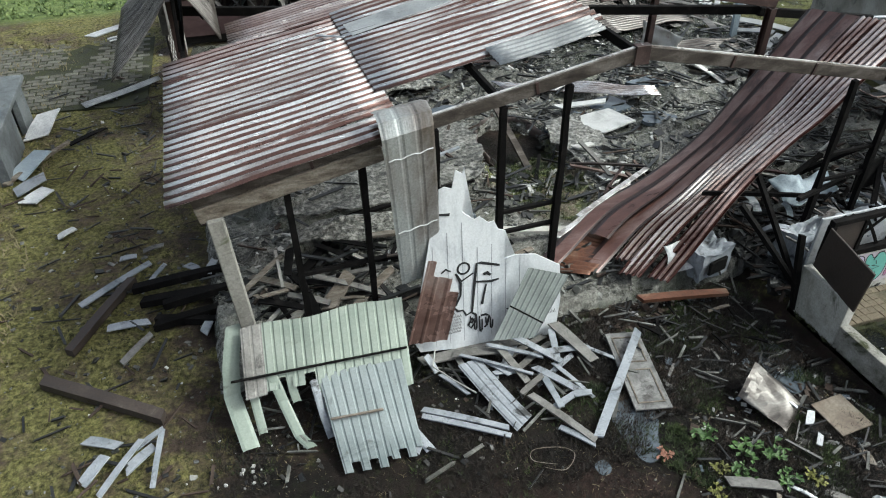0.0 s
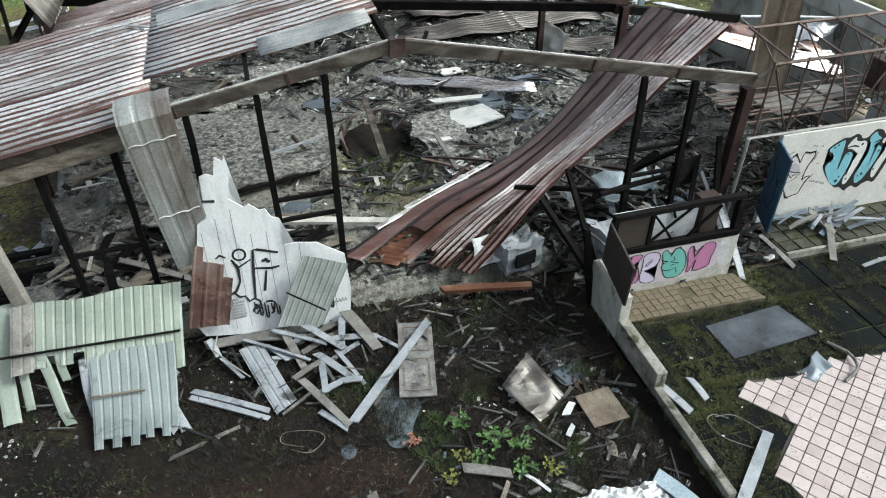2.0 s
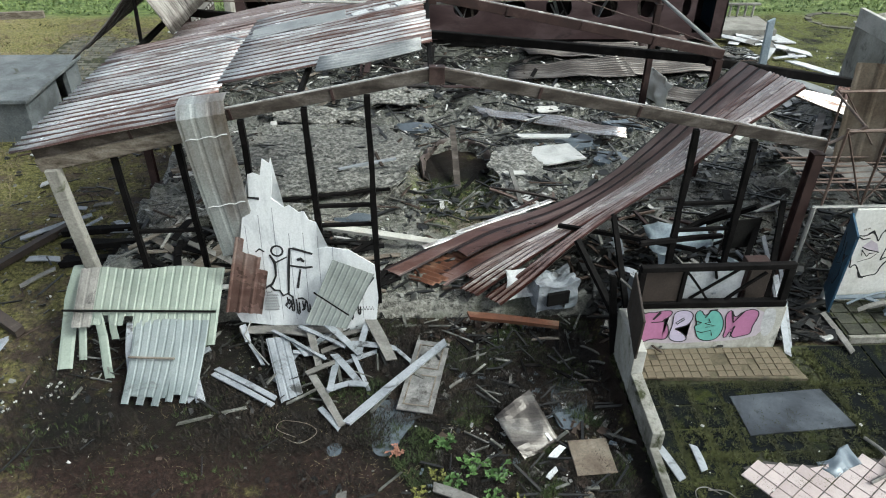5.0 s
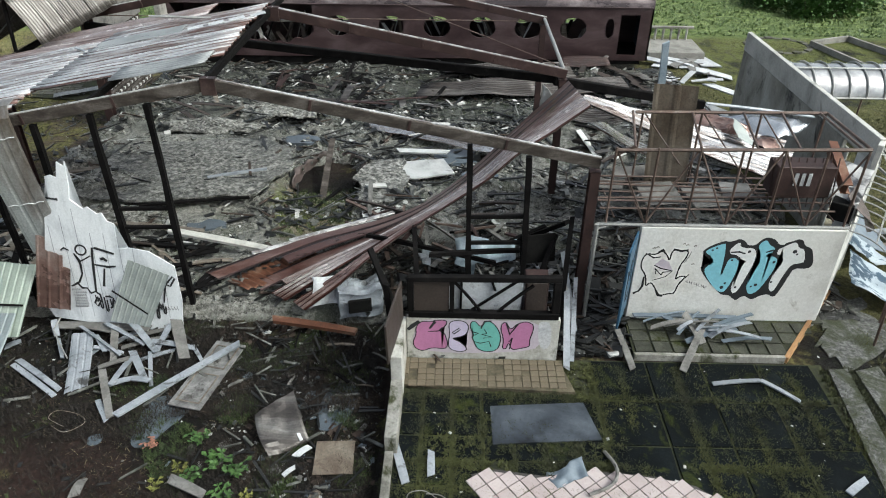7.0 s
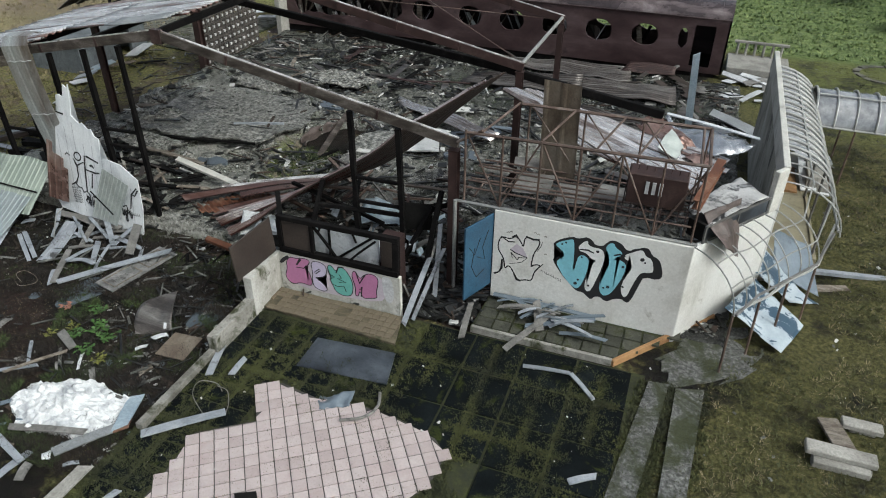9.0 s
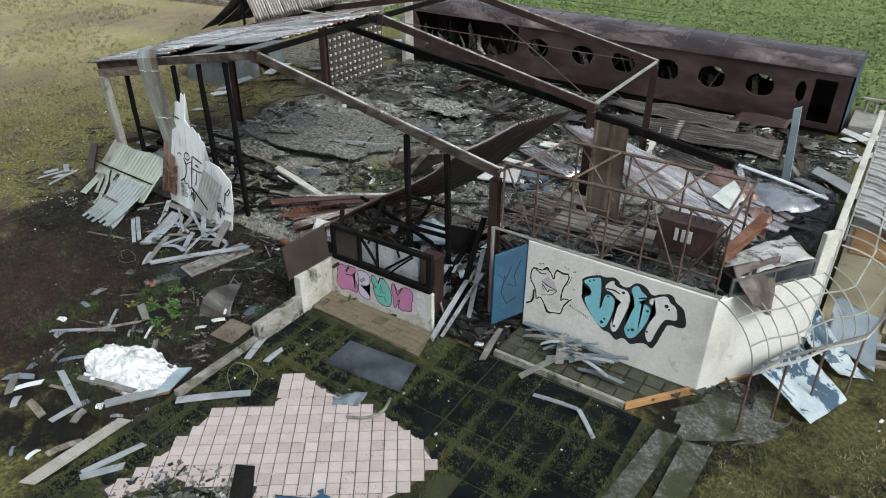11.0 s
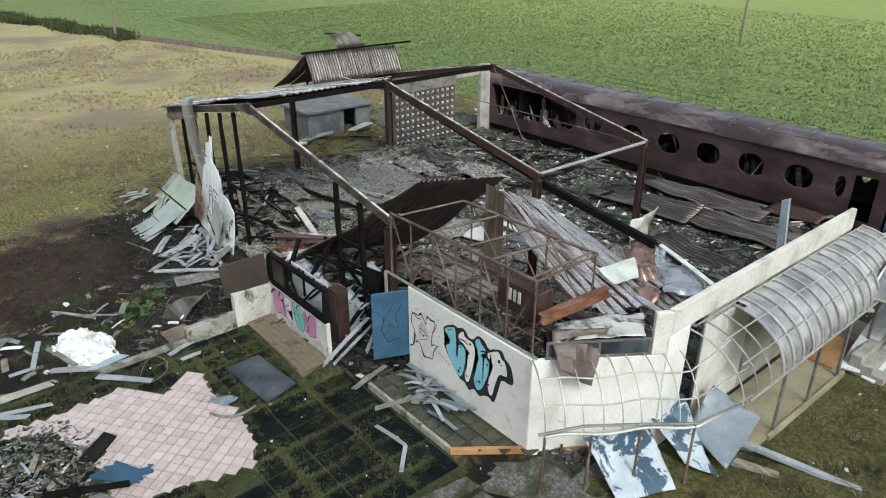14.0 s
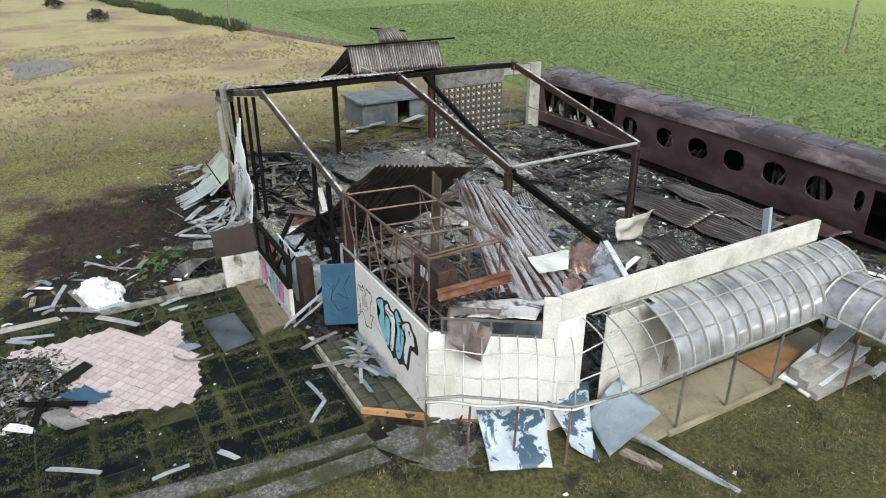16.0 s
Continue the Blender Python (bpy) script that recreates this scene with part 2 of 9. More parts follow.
M_GRAVEL = surface("pebble_concrete", [(0.36, (0.05, 0.05, 0.046)), (0.47, (0.11, 0.11, 0.103)), (0.56, (0.18, 0.18, 0.172)), (0.7, (0.30, 0.30, 0.285))], 11.0, (1, 1, 1), (0.7, 0.95), 0, 1.0, 22, ((0.04, 0.047, 0.016), 0.46, 0.9), 0.4, 0.03)
M_BROWNRUST = surface("red_brown_sheet", [(0.30, (0.07, 0.034, 0.028)), (0.48, (0.15, 0.075, 0.062)), (0.62, (0.27, 0.18, 0.16)), (0.78, (0.52, 0.46, 0.44))], 0.7, (0.5, 1.5, 1), (0.25, 0.42), 0.35, 0.15, 25, trough=((0.03, 0.016, 0.014), 0.55, 0.6))
M_GREYBLUE = surface("grey_blue_sheet", [(0.3, (0.09, 0.115, 0.14)), (0.55, (0.16, 0.195, 0.23)), (0.8, (0.25, 0.29, 0.33))], 0.8, (1, 1, 1), (0.3, 0.5), 0.1, 0.1, 20, ((0.07, 0.09, 0.11), 0.62, 1.2), 0.15)
M_PARAPET = surface("pale_parapet", [(0.3, (0.34, 0.33, 0.30)), (0.5, (0.54, 0.53, 0.49)), (0.75, (0.66, 0.65, 0.61))], 0.9, (1, 1, 1), (0.8, 0.95), 0, 0.5, 20, ((0.22, 0.21, 0.17), 0.62, 1.5), 0.25, 0.02, 0.2)
M_MOSSYCONC = surface("mossy_concrete", [(0.3, (0.12, 0.115, 0.095)), (0.5, (0.27, 0.26, 0.235)), (0.75, (0.42, 0.41, 0.38))], 1.5, (1, 1, 1), (0.8, 0.95), 0, 0.7, 20, ((0.045, 0.05, 0.022), 0.53, 1.4), 0.35, 0.02, 0.2)
M_STAINED = surface("stained_door", [(0.3, (0.06, 0.057, 0.054)), (0.5, (0.16, 0.157, 0.152)), (0.75, (0.34, 0.33, 0.32))], 2.5, (1, 1, 1), (0.5, 0.8), 0, 0.3, 20, ((0.03, 0.026, 0.022), 0.54, 2.2), 0.3)
M_TRAINROOF = surface("worn_carriage_roof", [(0.3, (0.05, 0.036, 0.037)), (0.5, (0.10, 0.078, 0.08)), (0.60, (0.22, 0.175, 0.175)), (0.74, (0.42, 0.37, 0.37))], 0.8, (0.5, 1.6, 1), (0.18, 0.36), 0.4, 0.15, 20, ((0.035, 0.025, 0.026), 0.6, 1.2))
M_TANPLATE = surface("tan_plate", [(0.3, (0.10, 0.07, 0.05)), (0.5, (0.20, 0.16, 0.12)), (0.75, (0.31, 0.27, 0.22))], 1.4, (1, 1, 0.6), (0.4, 0.65), 0.15, 0.2, 20, ((0.08, 0.045, 0.028), 0.58, 1.5))
M_BUNKER = surface("blue_grey_concrete", [(0.3, (0.09, 0.10, 0.105)), (0.55, (0.17, 0.185, 0.195)), (0.8, (0.27, 0.28, 0.285))], 1.2, (1, 1, 1), (0.8, 0.95), 0, 0.5, 20, ((0.07, 0.075, 0.05), 0.6, 1.4), spec=0.2)

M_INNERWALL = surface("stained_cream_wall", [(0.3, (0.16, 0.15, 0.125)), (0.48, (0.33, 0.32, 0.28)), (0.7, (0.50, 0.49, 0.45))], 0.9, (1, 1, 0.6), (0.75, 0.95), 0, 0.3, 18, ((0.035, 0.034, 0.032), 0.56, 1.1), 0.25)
M_STEELGREY = surface("grey_steel", [(0.3, (0.09, 0.088, 0.085)), (0.6, (0.19, 0.185, 0.18)), (0.8, (0.30, 0.295, 0.285))], 2.0, (1, 1, 1), (0.35, 0.6), 0.3, 0.1, 30, ((0.08, 0.045, 0.03), 0.62, 2.0))
M_OLIVEFLOOR = surface("olive_screed", [(0.3, (0.15, 0.13, 0.08)), (0.5, (0.26, 0.23, 0.155)), (0.75, (0.36, 0.33, 0.24))], 0.7, (1, 1, 1), (0.25, 0.6), 0, 0.2, 20, ((0.09, 0.085, 0.04), 0.6, 0.9), 0.25)
M_PINKRUST = surface("pink_rusted_sheet", [(0.3, (0.14, 0.075, 0.06)), (0.5, (0.27, 0.17, 0.145)), (0.68, (0.42, 0.33, 0.30))], 0.9, (1, 1, 1), (0.2, 0.4), 0.5, 0.1, 20, ((0.62, 0.58, 0.55), 0.60, 1.4), 0.25)
M_SILVER = surface("bright_silver_sheet", [(0.3, (0.30, 0.32, 0.35)), (0.5, (0.58, 0.60, 0.63)), (0.75, (0.80, 0.81, 0.82))], 1.1, (1, 1, 1), (0.14, 0.3), 0.75, 0.1, 20, ((0.16, 0.11, 0.09), 0.64, 1.2), 0.2)
M_LID = surface("scorched_white_lid", [(0.3, (0.36, 0.35, 0.34)), (0.5, (0.58, 0.57, 0.56)), (0.8, (0.72, 0.71, 0.70))], 1.2, (1, 1, 1), (0.3, 0.55), 0.1, 0.2, 20, ((0.012, 0.012, 0.012), 0.485, 1.9), 0.25)
M_HANG = surface("scorched_hanging_sheet", [(0.3, (0.03, 0.024, 0.022)), (0.45, (0.09, 0.066, 0.058)), (0.6, (0.16, 0.125, 0.115)), (0.8, (0.30, 0.265, 0.255))], 1.0, (1, 1, 1), (0.45, 0.65), 0.1, 0.2, 20, ((0.015, 0.014, 0.014), 0.57, 1.6))
M_SLID = surface("streaked_pale_sheet", [(0.32, (0.22, 0.16, 0.14)), (0.42, (0.60, 0.55, 0.52)), (0.54, (0.82, 0.80, 0.79)), (0.7, (0.93, 0.93, 0.92))], 0.9, (0.3, 1.6, 1), (0.16, 0.28), 0.8, 0.1, 25, ((0.17, 0.085, 0.06), 0.56, 0.9), 0.25, trough=((0.13, 0.07, 0.055), 0.58, 0.22))
M_RIBPALE = surface("pale_grey_green_sheet", [(0.3, (0.26, 0.29, 0.27)), (0.55, (0.40, 0.43, 0.41)), (0.8, (0.52, 0.55, 0.53))], 0.9, (1, 1, 1), (0.4, 0.6), 0.05, 0.1, 25, ((0.14, 0.14, 0.13), 0.62, 1.6), 0.2)
M_DULLRIB = surface("dull_whitened_sheet", [(0.3, (0.15, 0.18, 0.185)), (0.55, (0.24, 0.275, 0.28)), (0.8, (0.31, 0.345, 0.35))], 0.8, (1, 1, 1), (0.45, 0.65), 0.05, 0.1, 25, ((0.07, 0.075, 0.075), 0.58, 1.2), 0.25)
M_WETPLATE = surface("wet_white_plate", [(0.3, (0.40, 0.40, 0.38)), (0.5, (0.60, 0.60, 0.58)), (0.8, (0.74, 0.74, 0.72))], 1.1, (1, 1, 1), (0.06, 0.2), 0, 0.05, 20, ((0.12, 0.12, 0.10), 0.6, 1.4), 0.2)
M_CREAM = surface("cream_bent_sheet", [(0.3, (0.46, 0.42, 0.36)), (0.55, (0.66, 0.64, 0.59)), (0.8, (0.76, 0.75, 0.72))], 1.0, (1, 1, 1), (0.25, 0.45), 0.2, 0.1, 20, ((0.30, 0.13, 0.07), 0.62, 1.2), 0.2)

# ---- builders ----
def part(name, bm, material, parent=None, label=""):
    me = bpy.data.meshes.new(name)
    bm.to_mesh(me)
    bm.free()
    me.materials.append(material)
    ob = new(name, me)
    ob.parent = parent
    return tagged(ob, label)


def thing(name, label, category, at=None, group="", kind=""):
    ob = new(name)
    ob.empty_display_size = 0.2
    if at is not None:
        ob.matrix_basis = at
    return tagged(ob, label, category, group, kind)


def single(name, bm, material, label, category, group="", kind="", at=None):
    ob = part(name, bm, material)
    if at is not None:
        ob.matrix_basis = at
    return tagged(ob, label, category, group, kind)


def box(bm, lo, hi, m=None, chamfer=0.0):
    """A box between two corners, moved by m, with chamfered edges where asked."""
    vs = [bm.verts.new((x, y, z)) for x in (lo[0], hi[0]) for y in (lo[1], hi[1]) for z in (lo[2], hi[2])]
    fs = [bm.faces.new([vs[i] for i in f]) for f in ((0, 1, 3, 2), (4, 6, 7, 5), (0, 4, 5, 1), (2, 3, 7, 6), (0, 2, 6, 4), (1, 5, 7, 3))]
    if chamfer:
        es = list({e for f in fs for e in f.edges})
        got = bmesh.ops.bevel(bm, geom=es, offset=chamfer, segments=1, affect="EDGES")
        vs = list({v for f in got["faces"] for v in f.verts} | {v for v in vs if v.is_valid})
    if m is not None:
        bmesh.ops.transform(bm, matrix=m, verts=[v for v in vs if v.is_valid])
    return vs


def along(a, b, roll=0.0):
    """A frame at a whose x axis runs to b; z stays as upright as it can."""
    a, b = Vector(a), Vector(b)
    x = (b - a).normalized()
    up = Vector((0, 0, 1)) if abs(x.z) < 0.98 else Vector((0, 1, 0))
    y = up.cross(x).normalized()
    z = x.cross(y)
    m = Matrix((x, y, z)).transposed().to_4x4()
    m.translation = a
    return m @ Matrix.Rotation(roll, 4, "X")


def beam(bm, a, b, w, h, roll=0.0, chamfer=0.01):
    n = (Vector(b) - Vector(a)).length
    return box(bm, (0, -w / 2, -h / 2), (n, w / 2, h / 2), along(a, b, roll), chamfer)


def ibeam(bm, a, b, w, h, roll=0.0, t=0.02):
    n, m = (Vector(b) - Vector(a)).length, along(a, b, roll)
    box(bm, (0, -w / 2, h / 2 - t), (n, w / 2, h / 2), m)
    box(bm, (0, -w / 2, -h / 2), (n, w / 2, -h / 2 + t), m)
    box(bm, (0, -t / 2, -h / 2 + t), (n, t / 2, h / 2 - t), m)


def tube(bm, pts, r, sides=6, cap=True):
    """A round tube along points."""
    pts = [Vector(p) for p in pts]
    rings = []
    side = None
    for i, p in enumerate(pts):
        d = (pts[min(i + 1, len(pts) - 1)] - pts[max(i - 1, 0)]).normalized()
        if side is None or abs(side.dot(d)) > 0.95:
            side = d.cross(Vector((0, 0, 1)) if abs(d.z) < 0.9 else Vector((1, 0, 0)))
        side = (side - d * side.dot(d)).normalized()
        up = d.cross(side)
        rings.append([bm.verts.new(p + r * (math.cos(k * math.tau / sides) * side + math.sin(k * math.tau / sides) * up)) for k in range(sides)])
    for a, b in zip(rings, rings[1:]):
        for k in range(sides):
            bm.faces.new((a[k], a[(k + 1) % sides], b[(k + 1) % sides], b[k]))
    if cap:
        bm.faces.new(rings[0][::-1])
        bm.faces.new(rings[-1])


def lerp(a, b, t):
    return a + (b - a) * t


def wave(s, pitch, amp, shape="sine"):
    """The profile of a corrugated sheet at s metres across."""
    p = (s / pitch) % 1.0
    if shape == "sine":
        return amp * math.sin(p * math.tau)
    if shape == "rib":  # narrow raised ribs on a flat sheet
        return amp if p < 0.16 else (amp * (0.24 - p) / 0.08 if p < 0.24 else (amp * (p - 0.92) / 0.08 if p > 0.92 else 0.0))
    return amp * max(-1, min(1, 2.2 * math.sin(p * math.tau)))


def corrugated(bm, width, length, place, pitch=0.18, amp=0.03, shape="sine", steps=6, segs=8, thick=0.006, keep=None, across0=0.0):
    """A corrugated sheet: place(s, t) gives the middle surface's point for s metres across and t metres along; the waves stand on its normal."""
    ns = max(2, int(round(width / pitch * steps)))
    grid, e = [], 0.01
    for j in range(segs + 1):
        t = length * j / segs
        row = []
        for i in range(ns + 1):
            s = width * i / ns
            p = Vector(place(s, t))
            du, dv = Vector(place(s + e, t)) - p, Vector(place(s, t + e)) - p
            n = du.cross(dv).normalized()
            row.append((p + n * wave(s + across0, pitch, amp, shape), n, s, t))
        grid.append(row)
    # how deep each point lies in a trough, for the rust that water leaves there
    deep = bm.verts.layers.float.get("trough") or bm.verts.layers.float.new("trough")
    vs = [[(bm.verts.new(p + n * thick / 2), bm.verts.new(p - n * thick / 2)) for p, n, s, t in row] for row in grid]
    for row, line in zip(grid, vs):
        for (p, n, s, t), pair in zip(row, line):
            for v in pair:
                v[deep] = -wave(s + across0, pitch, amp, shape) / amp * (1 if n.z > 0 else -1)
    used = [[keep is None or keep((grid[j][i][2] + grid[j][i + 1][2]) / 2, (grid[j][i][3] + grid[j + 1][i][3]) / 2) for i in range(ns)] for j in range(segs)]
    for j in range(segs):
        for i in range(ns):
            if not used[j][i]:
                continue
            a, b, c, d = vs[j][i], vs[j][i + 1], vs[j + 1][i + 1], vs[j + 1][i]
            bm.faces.new((a[0], b[0], c[0], d[0])).smooth = shape == "sine"
            bm.faces.new((d[1], c[1], b[1], a[1])).smooth = shape == "sine"
            for (p, q), (jj, ii) in (((a, b), (j - 1, i)), ((b, c), (j, i + 1)), ((c, d), (j + 1, i)), ((d, a), (j, i - 1))):
                if not (0 <= jj < segs and 0 <= ii < ns and used[jj][ii]):
                    bm.faces.new((p[1], q[1], q[0], p[0]))
    loose = [v for v in bm.verts if not v.link_faces]
    bmesh.ops.delete(bm, geom=loose, context="VERTS")


def patch(p00, p10, p01, p11, width, length, sag=0.0, rough=0.0, seed=0.0):
    """A bilinear place() for corrugated(), with a sag along its length and some dents."""
    p00, p10, p01, p11 = (Vector(p) for p in (p00, p10, p01, p11))

    def place(s, t):
        a, b = s / width, t / length
        p = lerp(lerp(p00, p10, a), lerp(p01, p11, a), b)
        p.z -= sag * math.sin(math.pi * max(0, min(1, b)))
        if rough:
            p.z += rough * noise.noise(Vector((p.x * 0.7 + seed, p.y * 0.7, seed)))
        return p
    return place


def slab(bm, outline, z0, z1):
    """A flat plate with a free outline."""
    lo = [bm.verts.new((x, y, z0)) for x, y in outline]
    hi = [bm.verts.new((x, y, z1)) for x, y in outline]
    bm.faces.new(lo[::-1])
    bm.faces.new(hi)
    n = len(outline)
    for i in range(n):
        bm.faces.new((lo[i], lo[(i + 1) % n], hi[(i + 1) % n], hi[i]))


def fresh():
    return bmesh.new()


def ragged(pts, coarse=0.22, fine=0.1, seed=5.0):
    """A closed outline with a broken, uneven edge."""
    out = []
    for (xa, ya), (xb, yb) in zip(pts, pts[1:] + pts[:1]):
        for k in range(8):
            x, y = lerp(xa, xb, k / 8), lerp(ya, yb, k / 8)
            g = coarse * noise.noise(Vector((x * 2.1, y * 2.1, seed))) + fine * noise.noise(Vector((x * 7, y * 7, seed)))
            out.append((x + g, y + g))
    return out


# ---- ground ----
def smooth(a, b, x):
    t = max(0.0, min(1.0, (x - a) / (b - a)))
    return t * t * (3 - 2 * t)


def field_edge(x):
    """The line behind which the crop field begins."""
    return 24.5 if x > -20 else 24.5 + 0.12 * (x + 20) - 0.0016 * (x + 20) ** 2


def terrain(x, y):
    """Height of the ground: the yard at 0, the terrace and what lies right of it about 0.28 higher."""
    up = smooth(3.72, 3.82, x) * (1 - smooth(-0.6, 0.4, y)) + smooth(6, 9, x) * smooth(-0.6, 0.4, y)
    up *= smooth(-17, -12.5, y)
    far = smooth(20, 26, y) * 0.25
    lumps = 0.05 * noise.noise(Vector((x * 0.35, y * 0.35, 1.0))) + 0.03 * noise.noise(Vector((x * 1.6, y * 1.6, 4.0)))
    flat = smooth(3.9, 4.3, x) * smooth(-12.5, -11.5, y) * (1 - smooth(13.5, 15, x)) * (1 - smooth(0, 1, y))
    return max(0.27 * up, far) + lumps * (1 - 0.9 * flat) - 0.02


def axis(lo, hi, fine_lo, fine_hi, step):
    out, x = [], fine_lo
    while x <= fine_hi:
        out.append(x)
        x += step
    d, x = step, fine_lo
    while x > lo:
        d *= 1.25
        x -= d
        out.insert(0, x)
    d, x = step, out[-1]
    while x < hi:
        d *= 1.25
        x += d
        out.append(x)
    return out


def ground_material():
    n = Nodes("yard_and_field")
    tc = n.add("ShaderNodeTexCoord")
    pos = tc.outputs["Object"]
    sep = n.add("ShaderNodeSeparateXYZ")
    n.link(pos, sep.inputs[0])
    X, Y = sep.outputs[0], sep.outputs[1]
    wob = n.math("MULTIPLY", n.math("SUBTRACT", n.noise(pos, 0.5, 5), 0.5), 6.0)
    # yard: red-brown soil with moss and dead grass
    n1, n2, n3 = n.noise(pos, 0.33, 6, 0.65), n.noise(pos, 1.7, 6, 0.7), n.noise(pos, 9.0, 6, 0.75)
    soil = n.ramp(n1, [(0.32, (0.005, 0.004, 0.004)), (0.46, (0.009, 0.007, 0.006)), (0.58, (0.024, 0.015, 0.012)), (0.74, (0.055, 0.037, 0.03))])
    soil = n.mix(n.ramp(n2, [(0.35, 0.0), (0.7, 0.65)]), soil, (0.010, 0.009, 0.008))
    n4 = n.noise(pos, 28.0, 5, 0.8)
    soil = n.mix(n.ramp(n4, [(0.62, 0.0), (0.74, 0.5)]), soil, (0.07, 0.058, 0.042))
    soil = n.mix(n.ramp(n.noise(pos, 5.0, 6, 0.75), [(0.52, 0.0), (0.66, 0.75)]), soil, (0.016, 0.021, 0.008))
    bare = n.math("MULTIPLY", n.math("MULTIPLY", n.math("SUBTRACT", n.math("ADD", -3.7, n.math("MULTIPLY", wob, 0.4)), Y), 0.8, True), n.math("MULTIPLY", n.math("SUBTRACT", n.math("ADD", 0.6, wob), X), 0.5, True))
    soil = n.mix(n.math("MULTIPLY", bare, 0.75), soil, n.ramp(n3, [(0.34, (0.014, 0.008, 0.007)), (0.5, (0.036, 0.020, 0.0165)), (0.68, (0.078, 0.046, 0.038))]))
    soil = n.mix(n.math("MULTIPLY", n.math("MULTIPLY", n.math("SUBTRACT", n.math("ADD", -7.5, n.math("MULTIPLY", n.math("SUBTRACT", n1, 0.5), 8.0)), X), 0.4, True), 0.65), soil, n.ramp(n3, [(0.35, (0.05, 0.034, 0.027)), (0.65, (0.17, 0.12, 0.095))]))
    moss = n.ramp(n3, [(0.34, (0.022, 0.022, 0.009)), (0.48, (0.11, 0.105, 0.037)), (0.66, (0.265, 0.245, 0.10))])
    mossy = n.math("ADD", n.math("MULTIPLY", n1, 0.55), n.math("MULTIPLY", n2, 0.45))
    # moss is thicker away from the burnt part
    west = n.math("MULTIPLY", n.math("SUBTRACT", n.math("ADD", -7.0, wob), X), 0.25, True)
    east = n.math("MULTIPLY", n.math("SUBTRACT", X, n.math("ADD", 12.0, wob)), 0.4, True)
    south = n.math("MULTIPLY", n.math("SUBTRACT", n.math("ADD", -7.6, n.math("MULTIPLY", wob, 0.5)), Y), 0.3, True)
    away = n.math("MAXIMUM", n.math("MAXIMUM", west, east), south)
    thr = n.math("SUBTRACT", mossy, n.math("SUBTRACT", 0.56, n.math("MULTIPLY", away, 0.165)))
    moss = n.mix(n.ramp(n4, [(0.6, 0.0), (0.75, 0.6)]), moss, (0.26, 0.24, 0.12))
    moss = n.mix(n.math("MULTIPLY", east, 0.55), moss, (0.035, 0.034, 0.014))
    lawn = n.math("MULTIPLY", n.math("MULTIPLY", n.math("SUBTRACT", X, n.math("ADD", 15.5, wob)), 0.35, True), n.math("MULTIPLY", n.math("SUBTRACT", Y, n.math("ADD", 13.0, wob)), 0.2, True))
    moss = n.mix(n.math("MULTIPLY", lawn, 0.5), moss, n.ramp(n3, [(0.3, (0.06, 0.075, 0.022)), (0.5, (0.13, 0.155, 0.045)), (0.75, (0.22, 0.24, 0.085))]))
    yard = n.mix(n.math("MULTIPLY", thr, 9.0, True), soil, moss)
    # dry meadow, farther west
    dry = n.ramp(n3, [(0.32, (0.12, 0.105, 0.05)), (0.5, (0.32, 0.27, 0.155)), (0.68, (0.50, 0.44, 0.285))])
    dry = n.mix(n.ramp(n1, [(0.4, 0.0), (0.6, 0.7)]), dry, (0.25, 0.24, 0.09))
    dry = n.mix(n.ramp(n.noise(pos, 0.09, 4), [(0.47, 0.0), (0.62, 0.8)]), dry, (0.17, 0.125, 0.105))
    land = n.mix(n.math("MULTIPLY", n.math("SUBTRACT", n.math("SUBTRACT", -17.0, wob), X), 0.09, True), yard, dry)
    # crop field
    rows = n.add("ShaderNodeMapping")
    rows.inputs["Scale"].default_value = (0.25, 1.0, 1.0)
    n.link(pos, rows.inputs["Vector"])
    crop = n.ramp(n.noise(rows.outputs[0], 3.4, 8, 0.85), [(0.40, (0.04, 0.062, 0.023)), (0.49, (0.10, 0.142, 0.045)), (0.60, (0.20, 0.255, 0.088))])
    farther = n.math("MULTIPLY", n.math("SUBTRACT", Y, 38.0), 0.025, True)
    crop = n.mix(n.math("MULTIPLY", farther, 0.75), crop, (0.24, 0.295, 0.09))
    crop = n.mix(n.ramp(n.noise(rows.outputs[0], 0.05, 4), [(0.4, 0.0), (0.65, 0.45)]), crop, (0.16, 0.19, 0.08))
    dx = n.math("MINIMUM", n.math("ADD", X, 20.0), 0.0)
    edge = n.math("ADD", n.math("ADD", 24.5, n.math("MULTIPLY", dx, 0.12)), n.math("MULTIPLY", n.math("MULTIPLY", dx, dx), -0.0016))
    inside = n.math("MULTIPLY", n.math("SUBTRACT", Y, n.math("ADD", edge, n.math("MULTIPLY", wob, 0.15))), 1.2, True)
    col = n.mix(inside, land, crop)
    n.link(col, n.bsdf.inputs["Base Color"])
    n.link(n.ramp(n2, [(0.3, 0.5), (0.7, 0.9)]), n.bsdf.inputs["Roughness"])
    n.bsdf.inputs["Specular IOR Level"].default_value = 0.15
    n.bump(n.math("ADD", n3, n.math("MULTIPLY", n.noise(pos, 40.0, 4, 0.8), 0.5)), 0.9, 0.08)
    return n.mat


